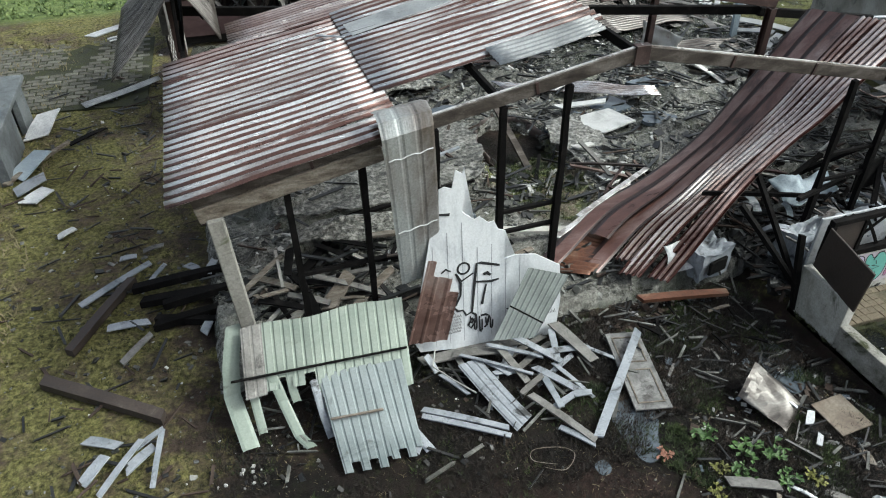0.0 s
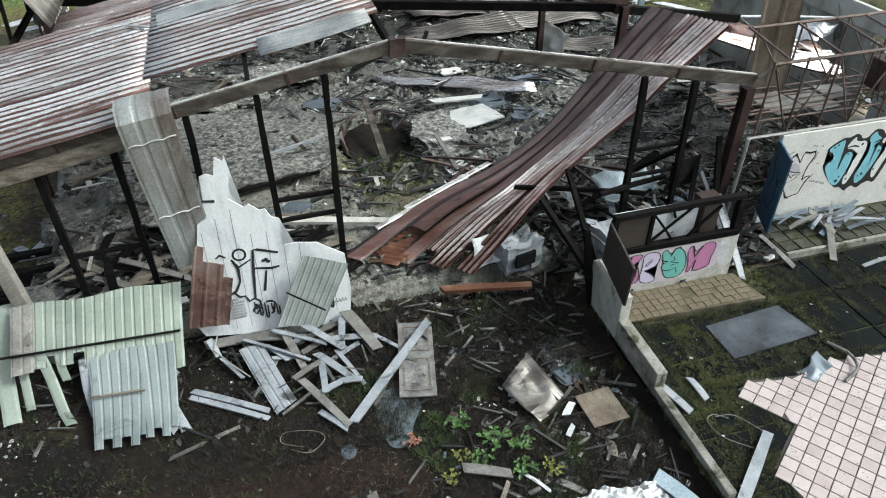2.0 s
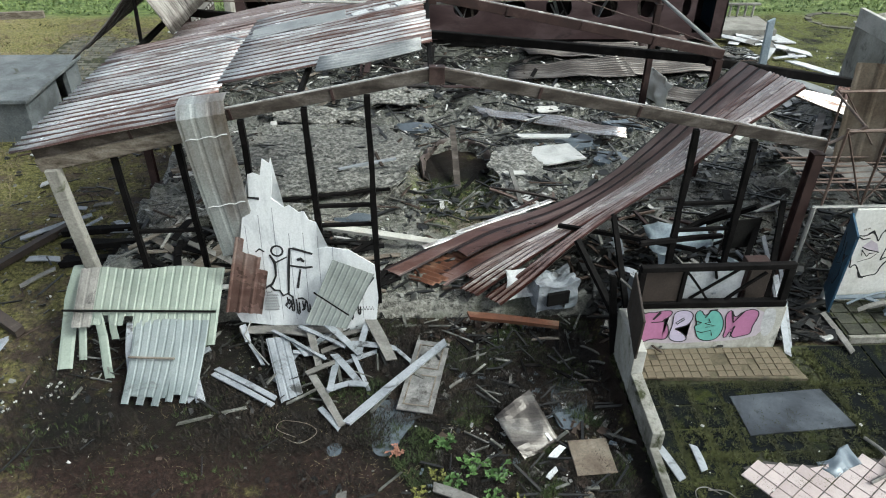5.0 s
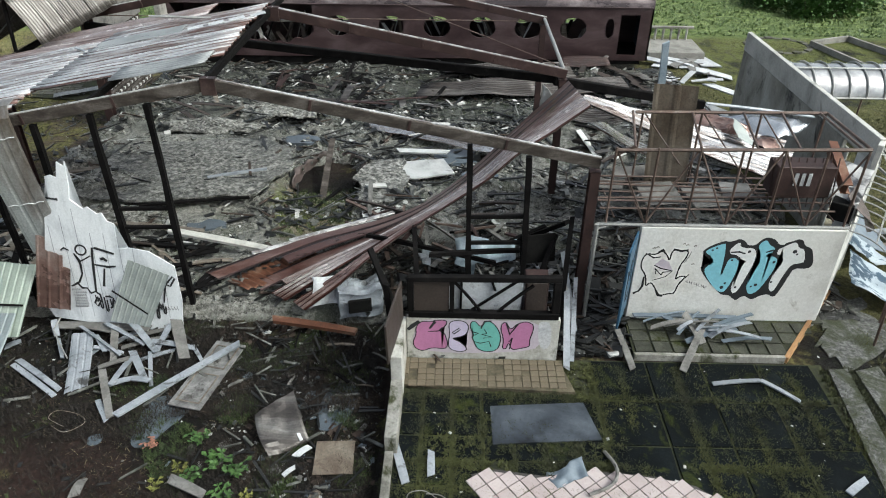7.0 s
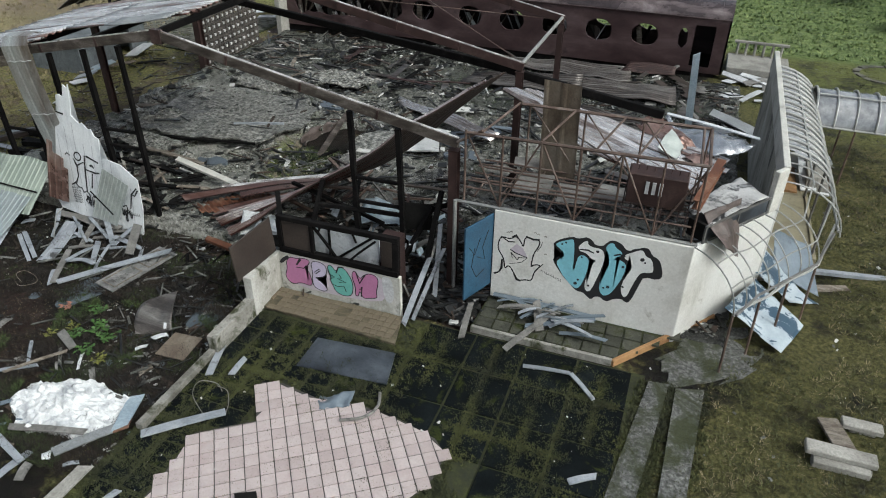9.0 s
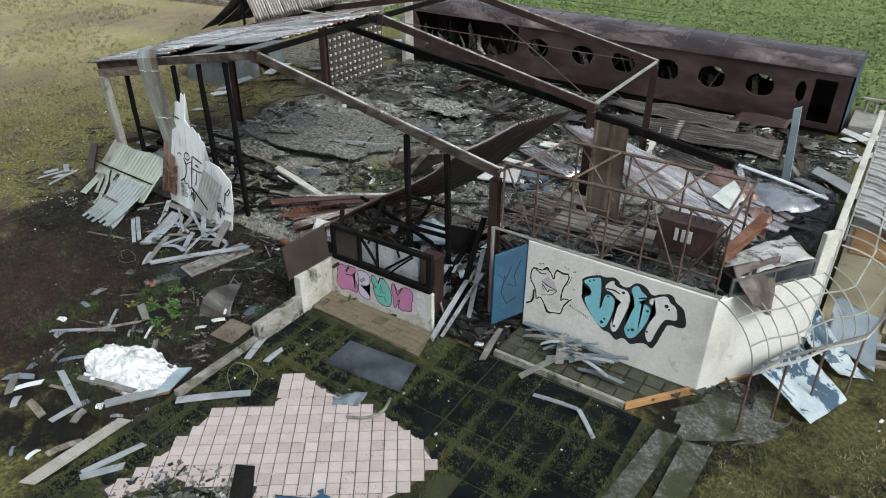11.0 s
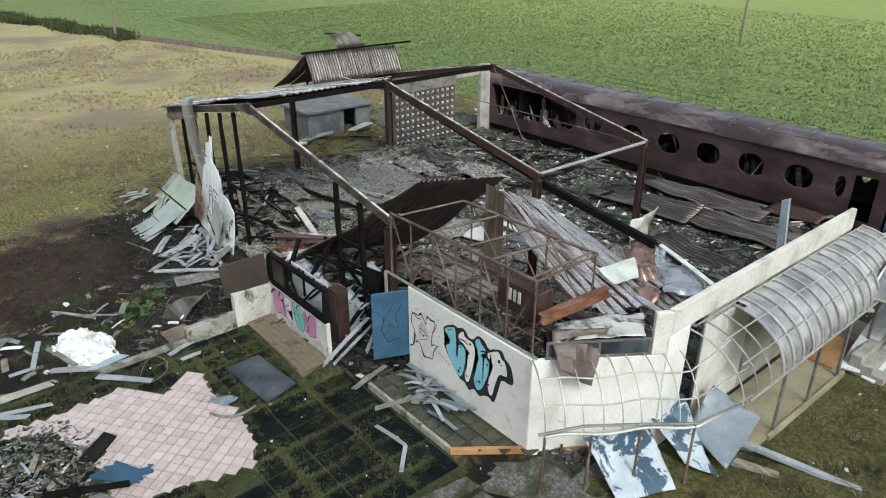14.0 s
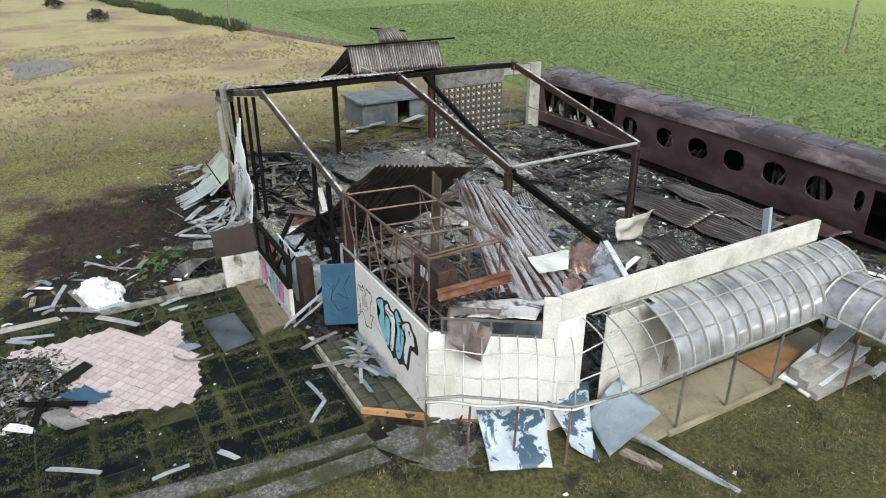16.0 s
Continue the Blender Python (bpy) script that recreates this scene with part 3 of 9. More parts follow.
def ground():
    xs, ys = axis(-420, 420, -17, 21, 0.28), axis(-200, 620, -14, 20, 0.28)
    verts = [(x, y, terrain(x, y)) for y in ys for x in xs]
    w = len(xs)
    faces = [(j * w + i, j * w + i + 1, (j + 1) * w + i + 1, (j + 1) * w + i) for j in range(len(ys) - 1) for i in range(w - 1)]
    me = bpy.data.meshes.new("ground")
    me.from_pydata(verts, [], faces)
    me.materials.append(ground_material())
    for p in me.polygons:
        p.use_smooth = True
    return tagged(new("ground", me), "red-brown mossy yard, dry meadow and green crop field", "ground", kind="structure")


ground()


def floor_material():
    n = Nodes("burnt_floor")
    pos = n.coords(shift=False)
    n1, n2, n3 = n.noise(pos, 0.45, 6, 0.7), n.noise(pos, 6.5, 9, 0.85), n.noise(pos, 26.0, 6, 0.85)
    col = n.ramp(n2, [(0.37, (0.014, 0.014, 0.012)), (0.44, (0.085, 0.083, 0.071)), (0.52, (0.20, 0.194, 0.17)), (0.62, (0.42, 0.41, 0.38))])
    col = n.mix(n.ramp(n1, [(0.38, 0.7), (0.45, 0.0)]), col, (0.012, 0.012, 0.011))
    col = n.mix(n.ramp(n.noise(pos, 0.8, 6, 0.7), [(0.5, 0.0), (0.62, 0.6)]), col, (0.044, 0.056, 0.026))
    col = n.mix(n.ramp(n3, [(0.53, 0.0), (0.63, 0.8)]), col, (0.26, 0.26, 0.24))
    sep = n.add("ShaderNodeSeparateXYZ")
    n.link(pos, sep.inputs[0])
    # bare earth and moss in the sunken part
    u, v = n.math("DIVIDE", n.math("SUBTRACT", sep.outputs[0], 0.85), 1.7), n.math("DIVIDE", n.math("SUBTRACT", sep.outputs[1], 5.6), 3.0)
    r2 = n.math("ADD", n.math("ADD", n.math("MULTIPLY", u, u), n.math("MULTIPLY", v, v)), n.math("MULTIPLY", n.math("SUBTRACT", n.noise(pos, 1.6, 5, 0.7), 0.5), 1.6))
    earth = n.ramp(n.noise(pos, 2.2, 6, 0.75), [(0.36, (0.10, 0.078, 0.052)), (0.47, (0.17, 0.14, 0.10)), (0.52, (0.075, 0.088, 0.026)), (0.66, (0.14, 0.15, 0.05))])
    col = n.mix(n.math("MULTIPLY", n.math("SUBTRACT", 1.0, r2), 2.5, True), col, earth)
    # the rear half blends to a darker, greenish mossy tone
    rear = n.math("MULTIPLY", n.math("SUBTRACT", n.math("ADD", sep.outputs[1], n.math("MULTIPLY", n.math("SUBTRACT", n.noise(pos, 0.6, 5, 0.7), 0.5), 9.0)), 9.8), 0.3, True)
    col = n.mix(n.math("MULTIPLY", rear, 0.78), col, n.ramp(n2, [(0.4, (0.008, 0.009, 0.007)), (0.55, (0.028, 0.033, 0.022)), (0.68, (0.075, 0.082, 0.06))]))
    # near-black mixed in at the front corner, with a wobbling edge
    wob = n.math("MULTIPLY", n.math("SUBTRACT", n.noise(pos, 0.7, 6, 0.7), 0.5), 5.0)
    east = n.math("MULTIPLY", n.math("SUBTRACT", n.math("ADD", sep.outputs[0], wob), 2.6), 0.6, True)
    near = n.math("MULTIPLY", n.math("SUBTRACT", 4.2, n.math("ADD", sep.outputs[1], wob)), 0.6, True)
    col = n.mix(n.math("MULTIPLY", n.math("MULTIPLY", east, near), 0.88), col, (0.006, 0.006, 0.006))
    n.link(col, n.bsdf.inputs["Base Color"])
    n.link(n.ramp(n1, [(0.38, 0.10), (0.5, 0.28), (0.65, 0.5)]), n.bsdf.inputs["Roughness"])
    n.bsdf.inputs["Specular IOR Level"].default_value = 0.7
    n.bump(n.math("ADD", n2, n.math("MULTIPLY", n3, 0.5)), 0.8, 0.08)
    return n.mat


M_FLOOR = floor_material()


def floor_height(x, y):
    """The burnt floor: heaps of ash and plaster, and a pit where it fell in."""
    h = 0.32 + 0.16 * noise.noise(Vector((x * 0.45, y * 0.45, 7.0))) + 0.08 * noise.noise(Vector((x * 1.5, y * 1.5, 2.0)))
    # the raised screed between the first two frames, broken off along its front
    h += 0.26 * smooth(4.75, 4.95, y - 0.19 * (x + 4.5) + 0.3 * noise.noise(Vector((x * 1.1, 0, 3)))) * (1 - smooth(9, 11, y)) * smooth(-7.5, -6.5, x) * (1 - smooth(-0.9, -0.5, x))
    h += 0.22 * smooth(0.06, 0.10, noise.noise(Vector((x * 0.55 + 3, y * 0.9, 5.0)))) * smooth(0.5, 2, y) * (1 - smooth(12, 15, y)) * (1 - smooth(-6, -5, x) * (1 - smooth(3.5, 4.5, x)) * (1 - smooth(9, 10, y)))
    # the sunken part: open at the front, closed by a round head
    d = math.hypot((x - 0.85) / 1.25, max(0.0, y - 7.2) / 1.95) + 0.12 * noise.noise(Vector((x * 1.7, y * 1.7, 6)))
    low = (1 - smooth(0.82, 1.08, d)) * smooth(2.8, 4.4, y)
    bottom = 0.18 - 0.5 * smooth(5.2, 8.6, y) + 0.12 * noise.noise(Vector((x * 2.2, y * 2.2, 12)))
    return lerp(h, bottom, low)


def burnt_floor():
    step = 0.2
    xs, ys = [-8.7 + step * i for i in range(122)], [-0.25 + step * j for j in range(99)]
    w = len(xs)
    verts = []
    for j, y in enumerate(ys):
        for i, x in enumerate(xs):
            edge = i in (0, w - 1) or j in (0, len(ys) - 1)
            jag = 0.12 * noise.noise(Vector((x * 4, y * 4, 9)))
            verts.append((x + jag, y + jag, -0.1 if edge else floor_height(x, y)))
    faces = [(j * w + i, j * w + i + 1, (j + 1) * w + i + 1, (j + 1) * w + i) for j in range(len(ys) - 1) for i in range(w - 1)]
    me = bpy.data.meshes.new("floor")
    me.from_pydata(verts, [], faces)
    me.materials.append(M_FLOOR)
    for p in me.polygons:
        p.use_smooth = True
    return tagged(new("floor", me), "burnt floor under ash, plaster and wet grit", "floor", kind="structure")


burnt_floor()

# the terrace of dark pavers
TERRACE_Z = 0.29
bm = fresh()
slab(bm, [(3.9, -12.0), (12.9, -12.0), (13.6, -1.75), (3.9, -1.75)], 0.0, TERRACE_Z - 0.035)
M_JOINT = surface("mossy_joint", [(0.3, (0.010, 0.011, 0.005)), (0.55, (0.030, 0.034, 0.010)), (0.8, (0.07, 0.075, 0.022))], 3.0, (1, 1, 1), (0.8, 1.0), 0, 0.8, 15)
terrace = single("pavement", bm, M_JOINT, "terrace of dark square pavers with mossy joints", "pavement", kind="structure")

# ---- the burnt hall: frames, posts and roof ----
EAVE, RIDGE, HALF = 4.55, 6.2, 8.3


def roof_z(x):
    return RIDGE + (EAVE - RIDGE) * abs(x) / HALF


def portal(y, left, right, material, w, h, label):
    """A portal frame: two rafters that meet at the ridge, with plates at the joints."""
    f = thing("portal_frame", label, "portal frame", group="portal frames of the hall")
    for side, on in ((-1, left), (1, right)):
        if on:
            bm = fresh()
            a, b = Vector((0, y, RIDGE - h / 2)), Vector((side * (HALF + 0.05), y, EAVE - h / 2))
            beam(bm, a, b, w, h, chamfer=0.012)
            rafter = part("rafter", bm, material, f)
            bm = fresh()
            d = (b - a).normalized()
            up = Vector((0, 0, 1))
            # glare along the rafter's top, painted as a narrow pale strip
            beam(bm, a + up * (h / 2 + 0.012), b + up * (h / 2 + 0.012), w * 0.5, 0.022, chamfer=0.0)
            part("flange", bm, M_FLANGE, f, "top flange with sky glare painted pale")
            for k in (0.25, 0.5, 0.75):
                bm = fresh()
                p = a + (b - a) * k
                beam(bm, p - d * 0.03, p + d * 0.03, w + 0.05, h * 0.96, chamfer=0.004)
                part("stiffener", bm, M_STEEL, rafter)
    bm = fresh()
    box(bm, (-0.16, y - w / 2 - 0.02, RIDGE - h - 0.1), (0.16, y + w / 2 + 0.02, RIDGE + 0.02), chamfer=0.01)
    part("ridge_plate", bm, M_STEEL, f)
    return f


frame_1 = portal(0.0, True, True, M_BROWNWOOD, 0.12, 0.25, "scorched brown portal frame of the burnt hall")
frame_2 = portal(5.95, True, True, M_STEEL, 0.14, 0.26, "rust-brown steel portal frame without its roof")
frame_3 = portal(11.8, True, True, M_STEEL, 0.14, 0.26, "rust-brown steel portal frame without its roof")


def steel_post(x, y, top, base, w=0.2, name="steel_post", label="red-rusted steel post of the burnt hall"):
    f = thing(name, label, "post", group="steel posts of the hall")
    bm = fresh()
    ibeam(bm, (x, y, base), (x, y, top), w, w + 0.04, roll=0.0)
    part("shaft", bm, M_STEEL, f)
    bm = fresh()
    box(bm, (x - 0.17, y - 0.17, base - 0.25), (x + 0.17, y + 0.17, base + 0.02), chamfer=0.01)
    part("base_plate", bm, M_STEEL, f)
    bm = fresh()
    box(bm, (x - 0.13, y - 0.13, top - 0.02), (x + 0.13, y + 0.13, top), chamfer=0.004)
    part("head_plate", bm, M_STEEL, f)


for px, py in ((8.25, 5.95), (8.25, 11.8), (-8.6, 6.2), (-8.6, 12.1)):
    steel_post(px, py, EAVE - 0.26, 0.3, 0.3 if (px, py) == (-8.6, 12.1) else 0.2)
steel_post(8.25, 0.0, EAVE - 0.3, 0.3, 0.22, label="charred brown steel post at the hall's corner")


def burnt_post(x, top, bottom, lean=0.0, w=0.13):
    bm = fresh()
    n = 9
    pts = [Vector((x + lean * (1 - k / n) + 0.02 * noise.noise(Vector((x * 3, k * 0.7, 0))), 0.02 * noise.noise(Vector((x * 3, k * 0.7, 5))), bottom + (top - bottom) * k / n)) for k in range(n + 1)]
    rings = []
    for k, p in enumerate(pts):
        s = w / 2 * (0.85 + 0.3 * noise.noise(Vector((x, k * 1.3, 3))) + 0.1)
        rings.append([bm.verts.new(p + Vector((sx * s, sy * s, 0))) for sx, sy in ((-1, -1), (1, -1), (1, 1), (-1, 1))])
    for a, b in zip(rings, rings[1:]):
        for k in range(4):
            bm.faces.new((a[k], a[(k + 1) % 4], b[(k + 1) % 4], b[k]))
    bm.faces.new(rings[0][::-1])
    bm.faces.new(rings[-1])
    single("burnt_post", bm, M_CHAR, "charred black timber post under the front rafter", "post", group="charred posts of the front")


for px, lean, bottom in ((-6.75, 0.1, 0.25), (-5.38, 0.1, 0.25), (-4.0, 0.02, 0.3), (-2.7, 0.1, 0.3), (-1.4, 0.02, 0.3), (5.48, 0.05, 0.4), (6.78, 0.1, 0.4)):
    burnt_post(px, roof_z(px) - 0.3, bottom, lean)

# short rails between the charred posts
for xa, xb, z in ((-2.66, -1.38, 2.55), (-2.66, -1.38, 3.05), (-6.7, -5.3, 2.45), (5.5, 6.85, 2.3), (5.5, 6.85, 3.0)):
    bm = fresh()
    beam(bm, (xa, 0.0, z), (xb, 0.03, z + 0.02), 0.08, 0.09)
    single("burnt_rail", bm, M_CHAR, "charred timber rail between two posts", "rail", group="charred rails of the front")

# the pale concrete corner post, leaning
bm = fresh()
beam(bm, (-7.75, -0.1, -0.1), (-8.02, -0.1, 4.1), 0.28, 0.24, chamfer=0.02)
single("concrete_post", bm, M_CONC, "pale concrete corner post, slightly leaning", "post")
bm = fresh()
beam(bm, (-8.3, -0.05, 4.16), (-5.0, -0.05, 4.86), 0.16, 0.3, chamfer=0.02)
single("fascia_board", bm, M_GREYWOOD, "grey scorched fascia board under the roof edge", "fascia board")

# eave beams and bracing
for name, a, b, r, m, label in (
    ("eave_tube", (8.28, 5.95, 4.5), (8.28, 11.8, 4.5), 0.06, M_ALU, "pale steel eave tube between two frames"),
    ("brace_rod", (0.0, 11.8, 6.1), (8.0, 6.0, 4.7), 0.018, M_TUBE, "thin bracing rod across the open roof"),
    ("tie_rod", (-8.3, 11.8, 4.4), (8.2, 11.8, 4.4), 0.018, M_TUBE, "thin tie rod under the rear frame"),
):
    bm = fresh()
    tube(bm, [a, b], r, 8)
    single(name, bm, m, label, "steel tube")
for y0, y1 in ((0.0, 5.95), (5.95, 11.8)):
    for x in (-0.12, -8.3):
        bm = fresh()
        beam(bm, (x, y0, roof_z(x) - 0.1), (x, y1, roof_z(x) - 0.1), 0.1, 0.18)
        single("purlin", bm, M_CHAR, "dark burnt purlin between two frames", "purlin", group="purlins of the hall")
for x in (-2.8, -5.5):
    bm = fresh()
    beam(bm, (x, 0.1, roof_z(x) - 0.12), (x, 5.9, roof_z(x) - 0.12), 0.09, 0.16)
    single("purlin", bm, M_CHAR, "dark burnt purlin under the remaining roof", "purlin", group="purlins of the hall")
# a fallen purlin from the rear left post down to the annex
for a, b in (((-8.4, 11.5, 4.12), (8.1, 6.3, 4.15)), ((8.05, 6.26, 4.12), (12.65, 6.32, 3.4))):
    bm = fresh()
    beam(bm, a, b, 0.16, 0.26, chamfer=0.02)
    single("fallen_purlin", bm, M_CHAR, "long charred purlin fallen slantwise across the hall", "purlin", group="fallen purlins")
# a pale tube hanging over the left slope
bm = fresh()
tube(bm, [(-3.4, 5.6, 6.0), (1.6, 6.2, 5.75)], 0.035, 8)
single("loose_tube", bm, M_ALU, "pale loose tube across the ridge", "steel tube")


# ---- left roof slope: corrugated sheets, each one its own piece ----
def roof_patch(x0, x1, y0, y1, lift=0.03):
    return patch((x0, y0, roof_z(x0) + lift), (x0, y1, roof_z(x0) + lift), (x1, y0, roof_z(x1) + lift), (x1, y1, roof_z(x1) + lift), y1 - y0, math.hypot(x1 - x0, roof_z(x1) - roof_z(x0)), 0.0, 0.03, y0)


left_roof = thing("roof", "corrugated rusty and galvanised metal roof slope, torn open", "roof", kind="structure")
SHEET, PITCH = 0.81, 0.27
k = 0
y = -0.28
while y < 5.9:
    torn = -0.12 if y > 0.8 else -5.1
    for x0, x1 in ((-8.75, -4.6), (-4.75, torn)):
        if x1 - x0 < 0.3:
            continue
        bm = fresh()
        x1 = x1 + (0.0 if x1 == -4.6 else random.uniform(-0.15, 0.1))
        pl = roof_patch(x0, x1, y, y + SHEET + 0.06, 0.05 + 0.012 * (k % 2) + (0.012 if x0 < -5 else 0.024))
        corrugated(bm, SHEET + 0.06, math.hypot(x1 - x0, roof_z(x1) - roof_z(x0)), pl, PITCH, 0.034, "sine", 10, 6, across0=y + 0.28)
        part("corrugated_sheet", bm, M_RUST if (y > 5.2 and x0 < -5) else M_ROOF, left_roof)
        k += 1
    y += SHEET
# the loose strip of sheet over the torn part
bm = fresh()
corrugated(bm, 0.9, 2.2, patch((-2.5, 0.7, 5.86), (-2.5, 1.6, 5.88), (-0.3, 0.8, 6.28), (-0.3, 1.6, 6.3), 0.9, 2.2, 0.03), 0.17, 0.02, "sine", 6, 6)
part("corrugated_sheet", bm, M_GALV, left_roof)

# sheet folded down over the front edge
bm = fresh()


def bent(s, t):
    if t < 0.75:
        return Vector((-5.12 + s, 0.25 - 0.75 * t / 0.75, 5.50 + 0.12 * s + 0.12 * math.sin(math.pi * t / 0.75)))
    d = t - 0.75
    return Vector((-5.12 + s * (1 - 0.03 * d) + 0.09 * d, -0.5 - 0.04 * math.sin(d * 1.2) + 0.06 * d + 0.10 * s - 0.05, 5.50 + 0.12 * s - 1.0 * d))


corrugated(bm, 0.95, 4.3, bent, 0.316, 0.012, "rib", 8, 14)
folded = thing("bent_sheet", "scorched grey-brown metal sheet folded down over the front", "metal sheet")
part("sheet", bm, M_BEND, folded)
for d in (1.35, 2.95):
    bm = fresh()
    tube(bm, [bent(0.06 + 0.12 * k, d) + Vector((0, -0.02, 0.02 * math.sin(k * 2.2))) for k in range(8)], 0.012, 5)
    part("fixing_strip", bm, M_CLOTH, folded, "pale torn line of fixings")

# right roof slope, collapsed: strips that sag and twist from the eave down to the floor
fallen = thing("collapsed_roof", "collapsed rust-brown corrugated roof slope sagging to the floor", "roof", kind="structure")
HIGH_EDGE = [Vector(p) for p in ((8.18, 1.1, 5.33), (7.36, 1.0, 4.72), (6.57, 0.85, 4.2), (5.88, 0.78, 3.55), (5.02, 0.75, 2.92), (4.04, 0.55, 2.3), (3.15, 0.25, 1.7), (2.4, 0.0, 1.05), (1.6, -0.3, 0.5))]
LOW_EDGE = [Vector(p) for p in ((8.18, 4.55, 4.72), (7.45, 4.4, 4.05), (6.74, 4.2, 3.4), (5.98, 4.1, 2.62), (5.1, 3.85, 1.88), (4.1, 3.7, 1.2), (2.9, 3.3, 0.85), (1.2, 2.7, 0.66), (-0.4, 1.6, 0.55))]


def on_line(pts, f):
    """A smooth point on a polyline, f from 0 to 1 and a little beyond."""
    g = max(0.0, min(0.9999, f)) * (len(pts) - 1)
    i = int(g)
    q = [pts[max(0, min(len(pts) - 1, i + k))] for k in (-1, 0, 1, 2)]
    t = g - i
    p = 0.5 * (2 * q[1] + (q[2] - q[0]) * t + (2 * q[0] - 5 * q[1] + 4 * q[2] - q[3]) * t * t + (3 * q[1] - q[0] - 3 * q[2] + q[3]) * t ** 3)
    return p + (pts[-1] - pts[-2]) * max(0.0, f - 1) * (len(pts) - 1)


STRIPS = 6
for i in range(STRIPS):
    def sag_strip(s, t, i=i):
        w, f = (i + s / 0.62) / STRIPS, t / 9.6
        p = lerp(on_line(LOW_EDGE, f), on_line(HIGH_EDGE, f), w)
        p.z -= 0.06 * math.sin(math.pi * w) * math.sin(math.pi * min(f, 1))
        loose = smooth(0.45, 1.0, f)
        p += Vector((0.10 * math.sin(i * 2.1), 0.16 * math.sin(i * 3.3), 0.14 * math.sin(i * 1.9 + 0.5) + 0.1)) * loose
        return p

    bm = fresh()
    corrugated(bm, 0.66, 9.6 + (0.7, -0.5, 0.3, -0.2, 0.5, 0.0)[i], sag_strip, 0.66 if i < 3 else 0.19, 0.025 if i < 3 else 0.05, "rib" if i < 3 else "trap", 8, 34)
    # faces that point down take a second, darker brown material
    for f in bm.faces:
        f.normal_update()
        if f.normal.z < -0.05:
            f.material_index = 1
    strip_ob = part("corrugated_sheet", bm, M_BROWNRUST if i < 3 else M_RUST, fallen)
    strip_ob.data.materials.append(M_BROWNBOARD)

for a, b in (((3.4, 3.75, 0.95), (0.6, 2.4, 0.75)), ((2.6, 3.3, 0.85), (-0.3, 1.8, 0.7))):
    bm = fresh()
    beam(bm, a, b, 0.16, 0.04)
    part("edge_strip", bm, M_FLANGE, fallen, "pale torn edge strip")
# sheets of the second bay, torn loose and standing like a tent over the left eave
curled = thing("tent_of_sheets", "rusty corrugated sheets torn loose, standing tent-like above the eave", "metal sheet")
for i in range(6):
    y0, y1 = 6.9 + i * 0.9, 6.9 + i * 0.9 + 0.93
    z = 6.12 - 0.02 * i
    bm = fresh()
    corrugated(bm, 0.93, 1.9, patch((-7.35, y0 - 0.1, 4.75), (-7.35, y1 - 0.1, 4.72), (-8.2, y0, z), (-8.2, y1, z), 0.93, 1.9, -0.08, 0.05, i), 0.155, 0.03, "sine", 6, 6)
    part("corrugated_sheet", bm, M_OLDSHEET, curled)
    bm = fresh()
    corrugated(bm, 0.93, 2.6, patch((-8.2, y0, z + 0.01), (-8.2, y1, z + 0.01), (-9.9, y0 - 1.0, 4.35), (-9.9, y1 - 1.0, 4.4), 0.93, 2.6, 0.1, 0.06, i + 9), 0.155, 0.03, "sine", 6, 6)
    part("corrugated_sheet", bm, M_OLDSHEET, curled)
bm = fresh()
corrugated(bm, 1.7, 1.3, patch((-8.2, 8.8, 6.15), (-8.2, 10.5, 6.15), (-8.9, 8.7, 6.75), (-8.9, 9.8, 6.8), 1.7, 1.3, -0.2, 0.05), 0.155, 0.03, "sine", 6, 6)
part("corrugated_sheet", bm, M_OLDSHEET, curled)
for a, b in (((-8.2, 6.7, 6.15), (-8.2, 13.4, 6.1)), ((-9.0, 8.6, 6.85), (-8.8, 10.6, 6.6))):
    bm = fresh()
    beam(bm, a, b, 0.1, 0.09)
    part("batten", bm, M_CHAR, curled)
for y in (7.0, 9.4, 11.8):
    bm = fresh()
    beam(bm, (-8.35, y, 4.5), (-8.25, y, 6.1), 0.09, 0.09)
    part("prop", bm, M_CHAR, curled)
# rusty remains on the second bay's left slope
for y in (6.0, 6.85):
    bm = fresh()
    corrugated(bm, 0.88, 5.2, roof_patch(-7.2, -2.2, y, y + 0.9, 0.06), 0.17, 0.028, "sine", 6, 6)
    part("corrugated_sheet", bm, M_RUST, left_roof)
# bluish board and pale tag on the roof
bm = fresh()
beam(bm, (-4.6, 4.7, roof_z(-4.6) + 0.12), (-2.2, 4.9, roof_z(-2.2) + 0.12), 0.75, 0.02)
single("loose_plate", bm, M_GALV, "pale flat plate lying on the roof", "plate")
bm = fresh()
beam(bm, (-5.3, 4.9, roof_z(-5.3) + 0.15), (-4.75, 4.3, roof_z(-4.75) + 0.15), 0.08, 0.03)
single("loose_strip", bm, M_WHITE_SHEET, "short white strip lying on the roof", "strip")
for k in range(4):
    bm = fresh()
    beam(bm, (-2.0 + 0.55 * k, 4.6 + 0.08 * k, roof_z(-2.0 + 0.55 * k) + 0.115), (-1.62 + 0.55 * k, 4.75 + 0.08 * k, roof_z(-1.62 + 0.55 * k) + 0.115), 0.28, 0.01)
    part("paint_mark", bm, M_CLOTH, left_roof, "white paint mark")

# ---- outer walls and annex ----
PODIUM_Z = 0.42


def wall_piece(name, a, b, z0, z1, t, material, label, category="wall"):
    bm = fresh()
    n = math.hypot(b[0] - a[0], b[1] - a[1])
    m = along((a[0], a[1], 0), (b[0], b[1], 0))
    box(bm, (0, 0, z0), (n, t, z1), m, 0.012)
    return single(name, bm, material, label, category, kind="structure")


